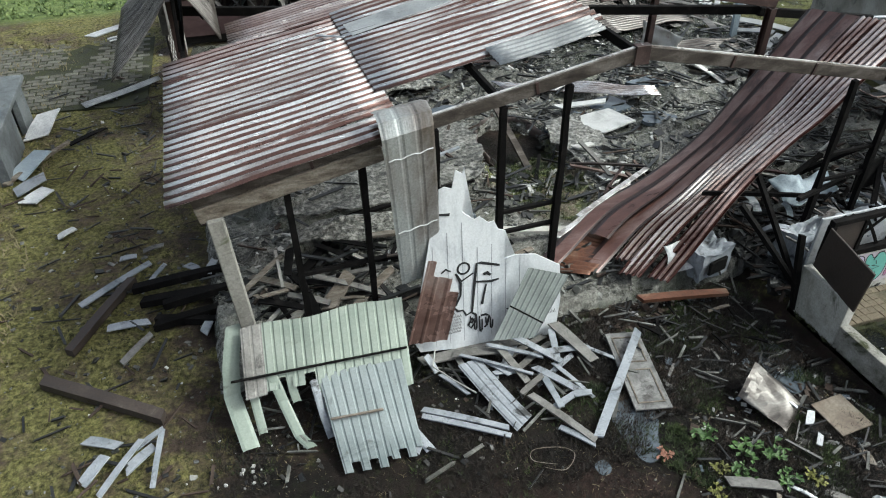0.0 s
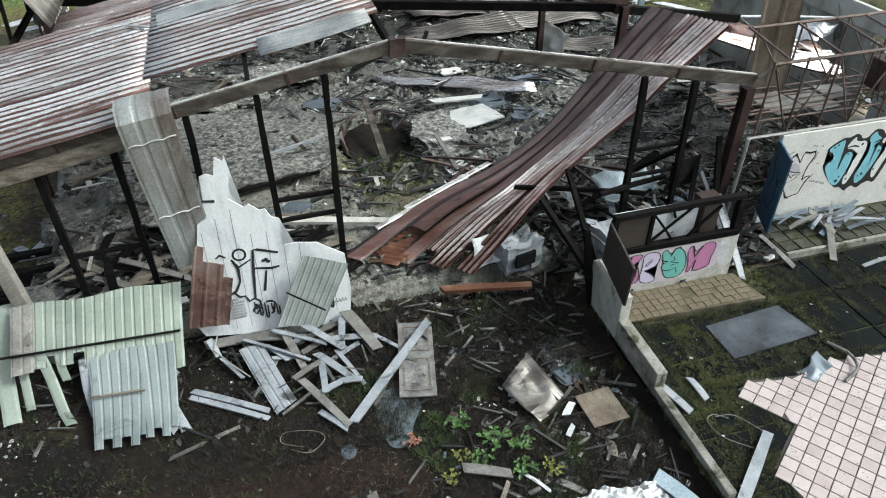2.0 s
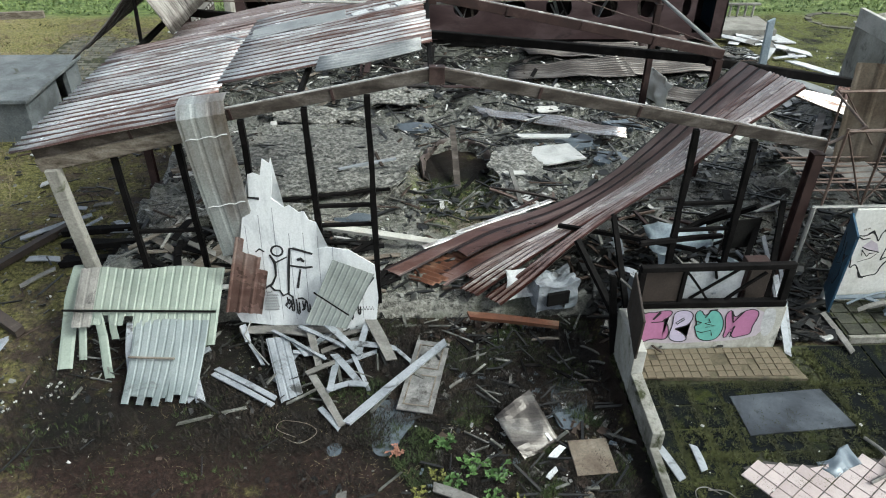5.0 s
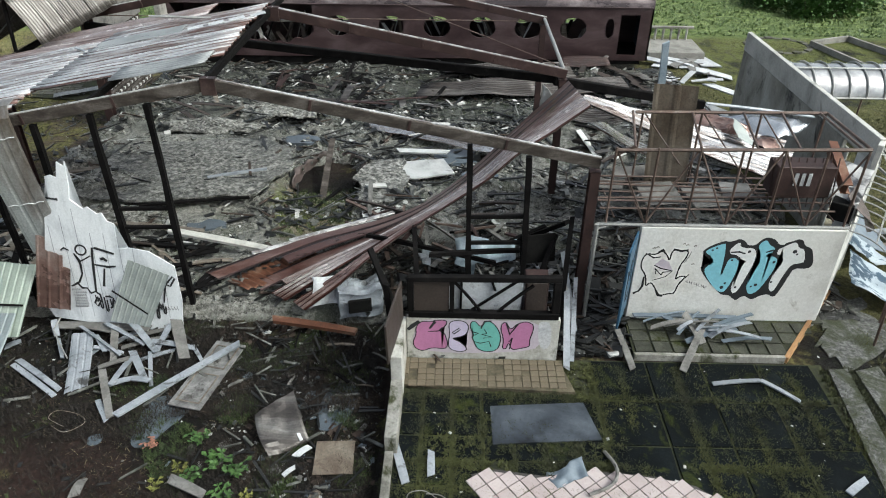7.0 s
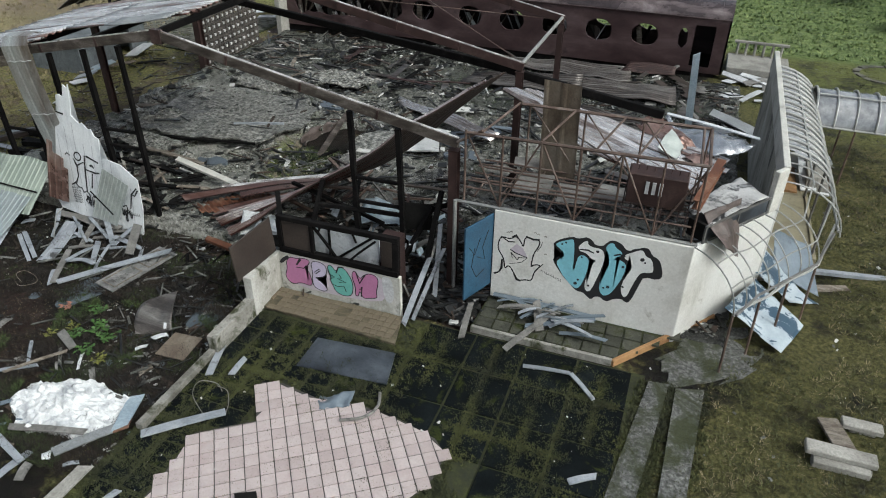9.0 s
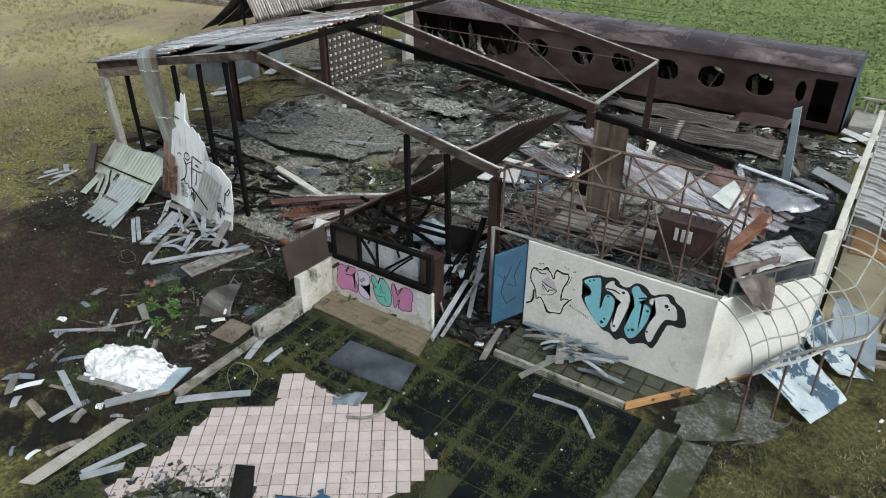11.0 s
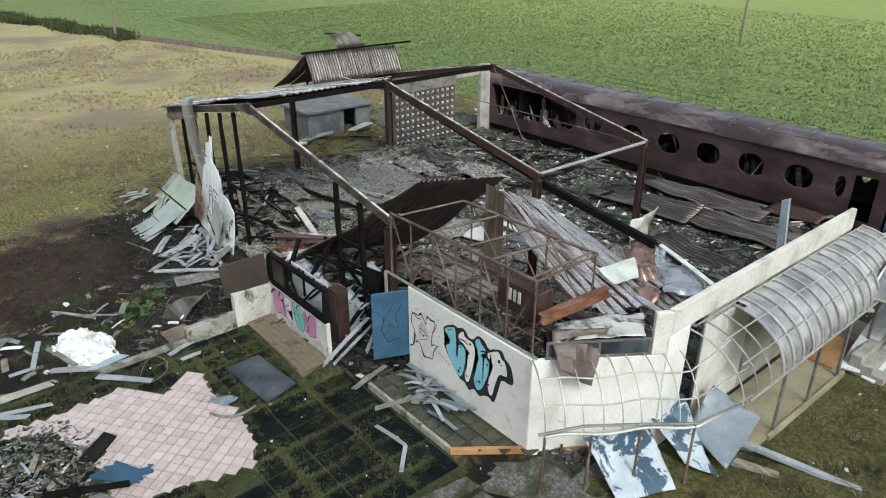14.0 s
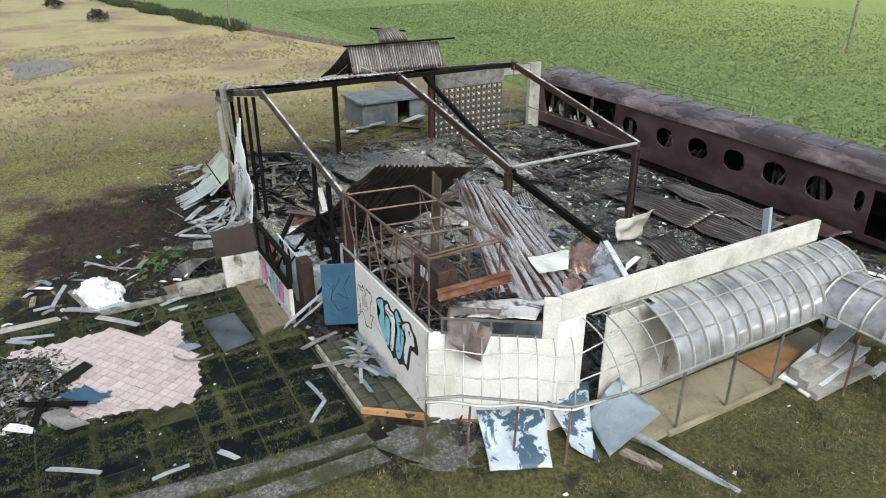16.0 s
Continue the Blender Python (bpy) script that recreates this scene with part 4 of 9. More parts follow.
wall_piece("wall_front", (9.42, -0.30), (14.05, -0.30), 0.1, 2.98, 0.14, M_WHITE_WALL, "white rendered front wall with blue and black graffiti")
wall_piece("wall_corner", (14.05, -0.30), (15.85, 2.3), 0.1, 2.95, 0.14, M_WHITE_WALL, "white rendered corner wall behind bent glazing bars")
wall_piece("wall_east", (15.86, 2.25), (15.86, 3.1), 0.1, 3.44, 0.14, M_WHITE_WALL, "white rendered wall beside the burnt doorway")
wall_piece("wall_parapet", (15.86, 2.31), (15.86, 11.9), 3.45, 4.1, 0.16, M_PARAPET, "long pale concrete parapet of the annex")
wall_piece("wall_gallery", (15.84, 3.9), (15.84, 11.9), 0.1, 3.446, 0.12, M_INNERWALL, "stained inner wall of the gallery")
wall_piece("wall_corner_upper", (15.62, 1.965), (15.852, 2.3), 2.955, 4.06, 0.135, M_PARAPET, "white rendered upstand between corner wall and parapet")
wall_piece("wall_gallery_end", (15.90, 3.75), (15.90, 6.0), 0.35, 3.2, 0.05, M_PARAPET, "cream stained panel at the open end of the gallery")

# podium in front of the white wall
bm = fresh()
slab(bm, [(9.35, -1.6), (12.8, -1.6), (14.75, 0.75), (14.05, -0.2), (9.4, -0.2)], 0.0, PODIUM_Z - 0.03)
single("podium", bm, M_JOINT, "low tiled podium before the white wall, mossy joints", "podium", kind="structure")
bm = fresh()
beam(bm, (12.82, -1.68, 0.25), (14.95, 0.98, 0.27), 0.1, 0.34)
single("kerb", bm, M_CURB, "orange-brown kerb board along the podium", "kerb", kind="structure")
bm = fresh()
beam(bm, (9.35, -1.66, 0.33), (12.8, -1.66, 0.33), 0.1, 0.2)
single("kerb", bm, M_MOSSYCONC, "mossy concrete kerb of the podium", "kerb", kind="structure")

# low wall with pink and turquoise graffiti, and the dark frame above it
wall_piece("wall_low", (4.15, -1.85), (7.55, -1.85), 0.1, 1.48, 0.14, M_DIRTYWALL, "low rendered wall with pink and turquoise graffiti")
wall_piece("wall_side_upper", (3.9, -3.1), (3.9, -1.72), 0.1, 1.42, -0.24, M_DIRTYWALL, "pale broken retaining wall beside the terrace")
wall_piece("wall_side_middle", (3.9, -4.7), (3.9, -3.1), 0.0, 0.82, -0.24, M_MOSSYCONC, "pale broken retaining wall beside the terrace")
wall_piece("wall_side_lower", (3.9, -7.2), (3.9, -4.7), -0.1, 0.45, -0.17, M_MOSSYCONC, "low end of the broken retaining wall")

# strip of old concrete before it
M_STRIPBED = surface("brown_screed", [(0.3, (0.035, 0.03, 0.018)), (0.5, (0.10, 0.083, 0.05)), (0.75, (0.20, 0.17, 0.115))], 2.4, (1, 1, 1), (0.8, 0.95), 0, 0.8, 20, ((0.04, 0.045, 0.014), 0.58, 1.8))
bm = fresh()
slab(bm, [(3.95, -2.75), (7.85, -2.9), (7.6, -1.9), (4.1, -1.9)], 0.2, 0.36)
single("concrete_strip", bm, M_STRIPBED, "worn concrete strip at the foot of the low wall", "pavement", kind="structure")

# dark timber window frame
wf = thing("window_frame", "charred window frame standing on the low wall", "window frame")
for a, b, w, h in (
    ((4.2, -1.78, 2.5), (7.5, -1.72, 2.5), 0.14, 0.13),
    ((4.2, -1.78, 1.565), (7.5, -1.78, 1.565), 0.16, 0.16),
    ((4.25, -1.78, 1.645), (4.25, -1.78, 2.435), 0.14, 0.14),
    ((5.15, -1.78, 1.645), (5.15, -1.78, 2.435), 0.1, 0.1),
    ((7.42, -1.75, 1.645), (7.42, -1.72, 2.435), 0.16, 0.16),
):
    bm = fresh()
    beam(bm, a, b, w, h)
    part("bar", bm, M_CHAR, wf)
bm = fresh()
box(bm, (4.33, -1.80, 1.65), (5.09, -1.76, 2.43))
part("panel", bm, M_BROWNBOARD, wf, "dark brown board filling one bay")
bm = fresh()
beam(bm, (3.86, -3.3, 1.88), (4.06, -1.88, 2.0), 0.05, 1.05)
single("brown_sheet", bm, M_BROWNBOARD, "dark brown sheet above the side wall", "board")


# ---- gallery with curved glazing ----
def glazing_material():
    n = Nodes("old_polycarbonate")
    vec = n.coords((1, 1, 1))
    f = n.noise(vec, 1.2, 6, 0.7)
    n.link(n.ramp(f, [(0.3, (0.16, 0.165, 0.175)), (0.5, (0.36, 0.365, 0.37)), (0.72, (0.66, 0.66, 0.655))]), n.bsdf.inputs["Base Color"])
    n.link(n.ramp(f, [(0.3, 0.08), (0.7, 0.22)]), n.bsdf.inputs["Roughness"])
    n.bsdf.inputs["Transmission Weight"].default_value = 0.08
    n.bsdf.inputs["Metallic"].default_value = 0.5
    n.bump(f, 0.1, 0.02)
    return n.mat


M_GLAZE = glazing_material()
GX, GZ = 15.92, 3.42  # the top rail against the parapet
RX, RZ = 1.55, 1.27


def rib_point(a, y, rx=RX, rz=RZ, x0=GX, z0=GZ):
    """A quarter ellipse from the top rail down to the eaves rail."""
    return Vector((x0 + rx * math.sin(a), y, z0 - rz * (1 - math.cos(a))))


gallery = thing("glazed_gallery", "lean-to gallery with curved grey glazing and pale bars", "gallery")
NR = 15
ys = [4.75 + i * (12.4 - 4.75) / NR for i in range(NR + 1)]
for i, yy in enumerate(ys):
    bm = fresh()
    tube(bm, [rib_point(k * math.pi / 16, yy) + Vector((0.02, 0, 0.03)) for k in range(9)], 0.036, 6)
    part("rib", bm, M_ALU, gallery)
for i in range(NR):
    bm = fresh()
    rows = [[bm.verts.new(rib_point(k * math.pi / 16, yy) + Vector((0, 0, 0.015 * math.sin(math.pi * q / 4)))) for q, yy in enumerate([lerp(ys[i], ys[i + 1], h / 4) for h in range(5)])] for k in range(9)]
    for r0, r1 in zip(rows, rows[1:]):
        for q in range(4):
            if i == 0 and q < 2 and r0 is rows[0]:
                continue
            bm.faces.new((r0[q], r1[q], r1[q + 1], r0[q + 1])).smooth = True
    part("pane", bm, M_GLAZE, gallery)
for yy in (2.9, 3.5, 4.12):
    bm = fresh()
    tube(bm, [rib_point(k * math.pi / 16, yy) + Vector((0.02, 0, 0.03)) for k in range(9)], 0.022, 6)
    part("rib", bm, M_ALU, gallery)
for a in (0.0, 0.45, 0.9, math.pi / 2):
    bm = fresh()
    p, q = rib_point(a, 3.2), rib_point(a, 12.4)
    tube(bm, [p + Vector((0.03, 0, 0.02)), q + Vector((0.03, 0, 0.02))], 0.022 if a < 1.5 else 0.04, 6)
    part("rail", bm, M_ALU, gallery)
for yy in (5.0, 6.85, 8.7, 10.55, 12.4):
    bm = fresh()
    tube(bm, [(GX + RX, yy, GZ - RZ), (GX + RX, yy, 0.1)], 0.04, 6)
    part("post", bm, M_STEELGREY, gallery)
# bent bars over the corner
for k in range(9):
    f = k / 8
    base, out = Vector((lerp(14.05, 15.95, f), lerp(-0.3, 2.6, f), 0)), Vector((0.86, -0.52, 0))
    bm = fresh()
    pts = [base + out * (1.25 * math.sin(a)) + Vector((0, 0, 3.0 - 1.15 * (1 - math.cos(a)) + 0.08 * math.sin(k * 2.3) * a)) for a in [j * math.pi / 16 for j in range(9)]]
    tube(bm, pts, 0.017, 6)
    part("rib", bm, M_ALU, gallery)
for a in (0.5, 1.0, math.pi / 2):
    bm = fresh()
    pts = []
    for k in range(13):
        f = k / 12
        base, out = Vector((lerp(14.05, 15.95, f), lerp(-0.3, 2.6, f), 0)), Vector((0.86, -0.52, 0))
        pts.append(base + out * (1.25 * math.sin(a)) + Vector((0, 0, 3.0 - 1.15 * (1 - math.cos(a)) + 0.05 * math.sin(k))))
    pts.append(rib_point(a, 3.6))
    tube(bm, pts, 0.02 if a < 1.5 else 0.04, 6)
    part("rail", bm, M_ALU, gallery)
for f in (0.0, 0.3, 0.62, 0.98):
    x, y = lerp(14.05, 15.95, f) + 1.075, lerp(-0.3, 2.6, f) - 0.65
    bm = fresh()
    tube(bm, [(x, y, 1.86), (x + 0.04, y - 0.1, 0.1)], 0.032, 6)
    part("post", bm, M_TUBE, gallery)
# a straight grey bar in front of the bent ones
bm = fresh()
tube(bm, [(15.15, -1.2, 2.05), (15.6, -0.3, 2.1), (16.35, 0.8, 2.05), (17.0, 1.9, 1.9), (17.42, 3.2, 2.1)], 0.035, 6)
part("rail", bm, M_STEELGREY, gallery, "straight grey bar")

# side porch: a barrel of glazing at the gallery's end
porch = thing("glazed_porch", "barrel-vaulted porch with grey curved glazing", "porch")
for i in range(7):
    x = 17.3 + i * 0.62
    bm = fresh()
    tube(bm, [Vector((x, 11.4 - 1.15 * math.cos(k * math.pi / 12), 2.25 + 0.9 * math.sin(k * math.pi / 12))) for k in range(13)], 0.035, 6)
    part("rib", bm, M_ALU, porch)
    if i < 6:
        bm = fresh()
        rows = [[bm.verts.new((xx, 11.4 - 1.13 * math.cos(k * math.pi / 12), 2.23 + 0.88 * math.sin(k * math.pi / 12))) for xx in (x, x + 0.62)] for k in range(13)]
        for r0, r1 in zip(rows, rows[1:]):
            bm.faces.new((r0[0], r1[0], r1[1], r0[1])).smooth = True
        part("pane", bm, M_GLAZE, porch)
for yy, zz in ((10.25, 2.25), (11.0, 3.1), (12.55, 2.25)):
    bm = fresh()
    tube(bm, [(17.3, yy, zz), (21.05, yy, zz)], 0.035, 6)
    part("rail", bm, M_ALU, porch)
for x, y in ((18.6, 10.25), (21.0, 10.25), (21.0, 12.55), (18.6, 12.55)):
    bm = fresh()
    tube(bm, [(x, y, 2.25), (x, y, 0.0)], 0.035, 6)
    part("post", bm, M_TUBE, porch)


# ---- railway carriage behind the hall ----
def oval_panel(bm, x0, x1, z0, z1, cx, cz, a, b, y, depth=0.09, n=32):
    """A wall panel with an oval hole through it, with the hole's reveal."""
    ring, outer = [], []
    for k in range(n):
        t = k * math.tau / n
        c, s = math.cos(t), math.sin(t)
        torn = 1 + 0.07 * noise.noise(Vector((c * 2.5 + cx, s * 2.5, 4)))
        ex = math.copysign(abs(c) ** 0.88, c) * a * torn
        ez = math.copysign(abs(s) ** 0.88, s) * b * torn
        ring.append((cx + ex, cz + ez))
        sx = ((x1 - cx) if c > 0 else (cx - x0)) / max(abs(c), 1e-6)
        sz = ((z1 - cz) if s > 0 else (cz - z0)) / max(abs(s), 1e-6)
        r = min(sx, sz)
        outer.append((cx + c * r, cz + s * r))
    # pull the nearest rim points into the corners
    for qx, qz in ((x0, z0), (x0, z1), (x1, z0), (x1, z1)):
        i = min(range(n), key=lambda i: (outer[i][0] - qx) ** 2 + (outer[i][1] - qz) ** 2)
        outer[i] = (qx, qz)
    vo = [bm.verts.new((x, y, z)) for x, z in outer]
    vi = [bm.verts.new((x, y, z)) for x, z in ring]
    vb = [bm.verts.new((x, y + depth, z)) for x, z in ring]
    for k in range(n):
        j = (k + 1) % n
        bm.faces.new((vo[k], vo[j], vi[j], vi[k]))
        bm.faces.new((vi[k], vi[j], vb[j], vb[k]))


def carriage():
    y0, y1, zb, zt, x0, x1 = 20.0, 22.9, 0.45, 2.98, -9.1, 14.4
    car = thing("railway_carriage", "burnt-out brown railway carriage with oval window holes", "railway carriage")
    wins = [(10.68, 0.62, 0.5), (8.5, 0.62, 0.5), (6.33, 0.62, 0.5), (4.15, 0.62, 0.5), (1.95, 0.6, 0.48), (-0.6, 0.6, 0.48), (-3.0, 0.85, 0.5), (-5.2, 0.85, 0.5), (-7.4, 0.62, 0.5)]
    for side, y, d in ((0, y0, 0.09), (1, y1, -0.09)):
        bm = fresh()
        edges = [11.9]
        for (a, _, _), (b, _, _) in zip(wins, wins[1:]):
            edges.append((a + b) / 2)
        edges.append(x0)
        for (cx, a, b), hi, lo in zip(wins, edges, edges[1:]):
            bm = fresh()
            if side == 1 and cx < -2:  # the far side stands closed there
                box(bm, (lo, y + d, zb), (hi, y, zt))
                part("wall_panel", bm, M_TRAIN, car)
                continue
            if side == 0 and cx < -2:  # torn open above the sill
                top = [lerp(lo, hi, k / 12) for k in range(13)]
                outline = [(lo, zb), (hi, zb)] + [(x, 1.2 + 0.35 * noise.noise(Vector((x * 1.7, 0, 2))) + 0.5 * smooth(-2.6, -1.8, x) + 1.7 * smooth(-8.0, -8.6, x)) for x in reversed(top)]
                front = [bm.verts.new((x, y, z)) for x, z in outline]
                back = [bm.verts.new((x, y + d, z)) for x, z in outline]
                bm.faces.new(front)
                bm.faces.new(back[::-1])
                for k in range(len(outline)):
                    j = (k + 1) % len(outline)
                    bm.faces.new((front[k], back[k], back[j], front[j]))
                part("torn_panel", bm, M_TRAIN, car)
                continue
            oval_panel(bm, lo, hi, zb, zt, cx, 1.95, a, b, y, d)
            part("wall_panel", bm, M_TRAIN, car)
        bm = fresh()
        oval_panel(bm, 11.9, 12.8, zb, zt, 12.42, 1.98, 0.2, 0.46, y, d)
        part("wall_panel", bm, M_TRAIN, car)
        if side == 0:  # doorway
            for lo, hi, za, zc in ((12.8, 12.9, zb, zt), (13.8, x1, zb, zt), (12.9, 13.8, 2.62, zt), (12.9, 13.8, zb, 0.72)):
                bm = fresh()
                box(bm, (lo, y, za), (hi, y + d, zc))
                part("door_surround", bm, M_TRAIN, car)
        else:
            bm = fresh()
            box(bm, (12.8, y + d, zb), (x1, y, zt))
            part("wall_panel", bm, M_TRAIN, car)
    # roof
    bm = fresh()
    nseg, nx = 14, 40
    rows = []
    for i in range(nx + 1):
        x = lerp(x0, x1, i / nx)
        row = []
        for k in range(nseg + 1):
            a = math.pi * k / nseg
            yy = (y0 + y1) / 2 - (y1 - y0) / 2 * 1.02 * math.copysign(abs(math.cos(a)) ** 0.8, math.cos(a))
            zz = zt - 0.03 + 0.66 * math.sin(a) ** 0.8 + 0.025 * noise.noise(Vector((x * 0.7, yy * 2, 3)))
            row.append(bm.verts.new((x, yy, zz)))
        rows.append(row)
    for r0, r1 in zip(rows, rows[1:]):
        for k in range(nseg):
            bm.faces.new((r0[k], r0[k + 1], r1[k + 1], r1[k])).smooth = True
    roof = part("roof", bm, M_TRAINROOF, car)
    for i in range(14):
        x = lerp(x0 + 0.5, x1 - 0.5, i / 13)
        bm = fresh()
        tube(bm, [(x, (y0 + y1) / 2 - 1.45 * math.cos(math.pi * k / 10), zt + 0.66 * math.sin(math.pi * k / 10) ** 0.8) for k in range(1, 10)], 0.018, 5)
        part("roof_seam", bm, M_TRAINROOF, roof)
    bm = fresh()
    beam(bm, (x0, y0 - 0.03, zt - 0.02), (x1, y0 - 0.03, zt - 0.02), 0.06, 0.05)
    part("cantrail", bm, M_TRAIN, car)
    for lo, hi, label, mat in ((x1 - 0.08, x1, "blue and white end wall", M_BLUE), (x0, x0 + 0.08, "", M_TRAIN)):
        bm = fresh()
        prof = [(y0, zb), (y1, zb), (y1, zt)] + [((y0 + y1) / 2 - 1.45 * math.copysign(abs(math.cos(a)) ** 0.8, math.cos(a)), zt - 0.05 + 0.64 * math.sin(a) ** 0.8) for a in [math.pi * (10 - k) / 10 for k in range(1, 10)]] + [(y0, zt)]
        A = [bm.verts.new((lo, p, q)) for p, q in prof]
        B = [bm.verts.new((hi, p, q)) for p, q in prof]
        bm.faces.new(A)
        bm.faces.new(B[::-1])
        for k in range(len(prof)):
            bm.faces.new((A[k], B[k], B[(k + 1) % len(prof)], A[(k + 1) % len(prof)]))
        part("end_wall", bm, mat, car, label)
    bm = fresh()
    box(bm, (x0, y0 + 0.05, zb), (x1, y1 - 0.05, zb + 0.12))
    part("floor_pan", bm, M_DARK, car)
    for x in (-6.0, 10.5):
        bm = fresh()
        box(bm, (x - 1.4, y0 + 0.3, 0.0), (x + 1.4, y1 - 0.3, zb), chamfer=0.05)
        part("bogie", bm, M_DARK, car)
    for x in (-6.3, 0.7, 5.3):
        bm = fresh()
        box(bm, (x, y0 + 0.1, zb + 0.12), (x + 0.06, y1 - 0.1, 2.7))
        part("partition", bm, M_DARK, car)
    # sill step below the body
    bm = fresh()
    box(bm, (x0 + 0.3, y0 + 0.12, 0.1), (x1 - 0.3, y0 + 0.2, zb))
    part("skirt", bm, M_DARK, car)
    for x in (-1.5, 0.8, 3.0, 5.4):
        bm = fresh()
        tube(bm, [(x, 21.9, 3.55), (x, 21.9, 4.15)], 0.025, 6)
        part("rail_post", bm, M_ALU, car)
    for z in (3.9, 4.15):
        bm = fresh()
        tube(bm, [(-1.6, 21.9, z), (5.5, 21.9, z)], 0.018, 5)
        part("roof_rail", bm, M_LEAF, car, "thin green roof wire")


carriage()

# ---- perforated block wall at the hall's far left ----
screen = thing("screen_wall", "wall of pierced concrete blocks, scorched, at the hall's end", "wall", kind="structure")
bm = fresh()
box(bm, (-9.05, 12.35, 3.15), (-8.85, 17.3, 4.3), chamfer=0.01)
part("lintel", bm, M_BOARD, screen)
bm = fresh()
box(bm, (-9.05, 19.2, 0.0), (-8.75, 20.0, 4.1), chamfer=0.02)
part("pillar", bm, M_CONC, screen)
bm = fresh()
box(bm, (-9.03, 17.3, 3.5), (-8.87, 19.2, 4.0), chamfer=0.01)
part("header", bm, M_CONC, screen)

# ---- graffiti: flat paint on the walls ----
def plain(name, col, rough=0.6):
    return surface(name, [(0.3, tuple(c * 0.85 for c in col)), (0.7, col)], 2.5, (1, 1, 1), (rough, rough + 0.15), 0, 0.1, 20, None, 0.15)


M_INK, M_SKYBLUE = plain("black_paint", (0.012, 0.012, 0.014)), plain("light_blue_paint", (0.24, 0.56, 0.66))
M_PALELILAC = plain("pale_lilac_paint", (0.52, 0.46, 0.52))
M_PINK, M_TEAL, M_LILAC, M_OFFWHITE = plain("pink_paint", (0.50, 0.20, 0.37)), plain("turquoise_paint", (0.17, 0.48, 0.42)), plain("lilac_paint", (0.58, 0.52, 0.68)), plain("white_paint", (0.75, 0.76, 0.75))


def rounded(pts, n=2):
    """Smooths a closed outline by cutting its corners."""
    for _ in range(n):
        pts = [q for a, b in zip(pts, pts[1:] + pts[:1]) for q in ((0.75 * a[0] + 0.25 * b[0], 0.75 * a[1] + 0.25 * b[1]), (0.25 * a[0] + 0.75 * b[0], 0.25 * a[1] + 0.75 * b[1]))]
    return pts


def painted(name, pts, y, material, parent, soft=2, lean=0.0):
    """A flat painted shape on an upright wall that faces -y."""
    bm = fresh()
    pts = rounded(pts, soft) if soft else pts
    f = bm.faces.new([bm.verts.new((x, y + lean * z, z)) for x, z in pts])
    bmesh.ops.triangulate(bm, faces=[f])
    bmesh.ops.recalc_face_normals(bm, faces=bm.faces)
    return part(name, bm, material, parent)


def stroke(name, pts, y, w, material, parent, closed=False, lean=0.0):
    """A painted line on an upright wall."""
    bm = fresh()
    pts = [Vector(p) for p in (rounded(pts, 2) if closed else pts)]
    n, rows = len(pts), []
    for i, p in enumerate(pts):
        a, b = (pts[i - 1], pts[(i + 1) % n]) if closed else (pts[max(i - 1, 0)], pts[min(i + 1, n - 1)])
        d = (b - a).normalized()
        s = Vector((-d.y, d.x)) * w / 2 * (0.8 + 0.4 * math.sin(i * 1.7) ** 2)
        rows.append([bm.verts.new((q.x, y + lean * q.y, q.y)) for q in (p + s, p - s)])
    for i in range(n if closed else n - 1):
        a, b = rows[i], rows[(i + 1) % n]
        bm.faces.new((a[0], a[1], b[1], b[0]))
    return part(name, bm, material, parent)


front = bpy.data.objects["wall_front"]
YW = -0.304
painted("graffiti_shadow", [(10.91, 2.35), (10.97, 2.45), (11.12, 2.56), (11.36, 2.67), (11.47, 2.64), (11.59, 2.68), (11.68, 2.73), (11.83, 2.67), (11.89, 2.56), (12.07, 2.56), (12.15, 2.67), (12.23, 2.76), (12.35, 2.78), (12.52, 2.71), (12.59, 2.6), (12.71, 2.58), (12.77, 2.65), (12.89, 2.69), (13.0, 2.75), (13.12, 2.73), (13.19, 2.58), (13.34, 2.52), (13.42, 2.43), (13.53, 2.07), (13.44, 1.94), (13.11, 1.95), (13.06, 1.75), (12.91, 1.16), (12.81, 1.11), (12.7, 1.2), (12.51, 1.14), (12.4, 1.04), (12.31, 1.03), (12.17, 1.13), (12.07, 1.09), (11.98, 0.98), (11.87, 1.06), (11.77, 1.15), (11.61, 1.14), (11.47, 1.27), (11.21, 1.53), (11.0, 1.8), (10.94, 1.96), (11.07, 2.01), (11.15, 2.12), (11.04, 2.22)], YW, M_INK, front, 1)
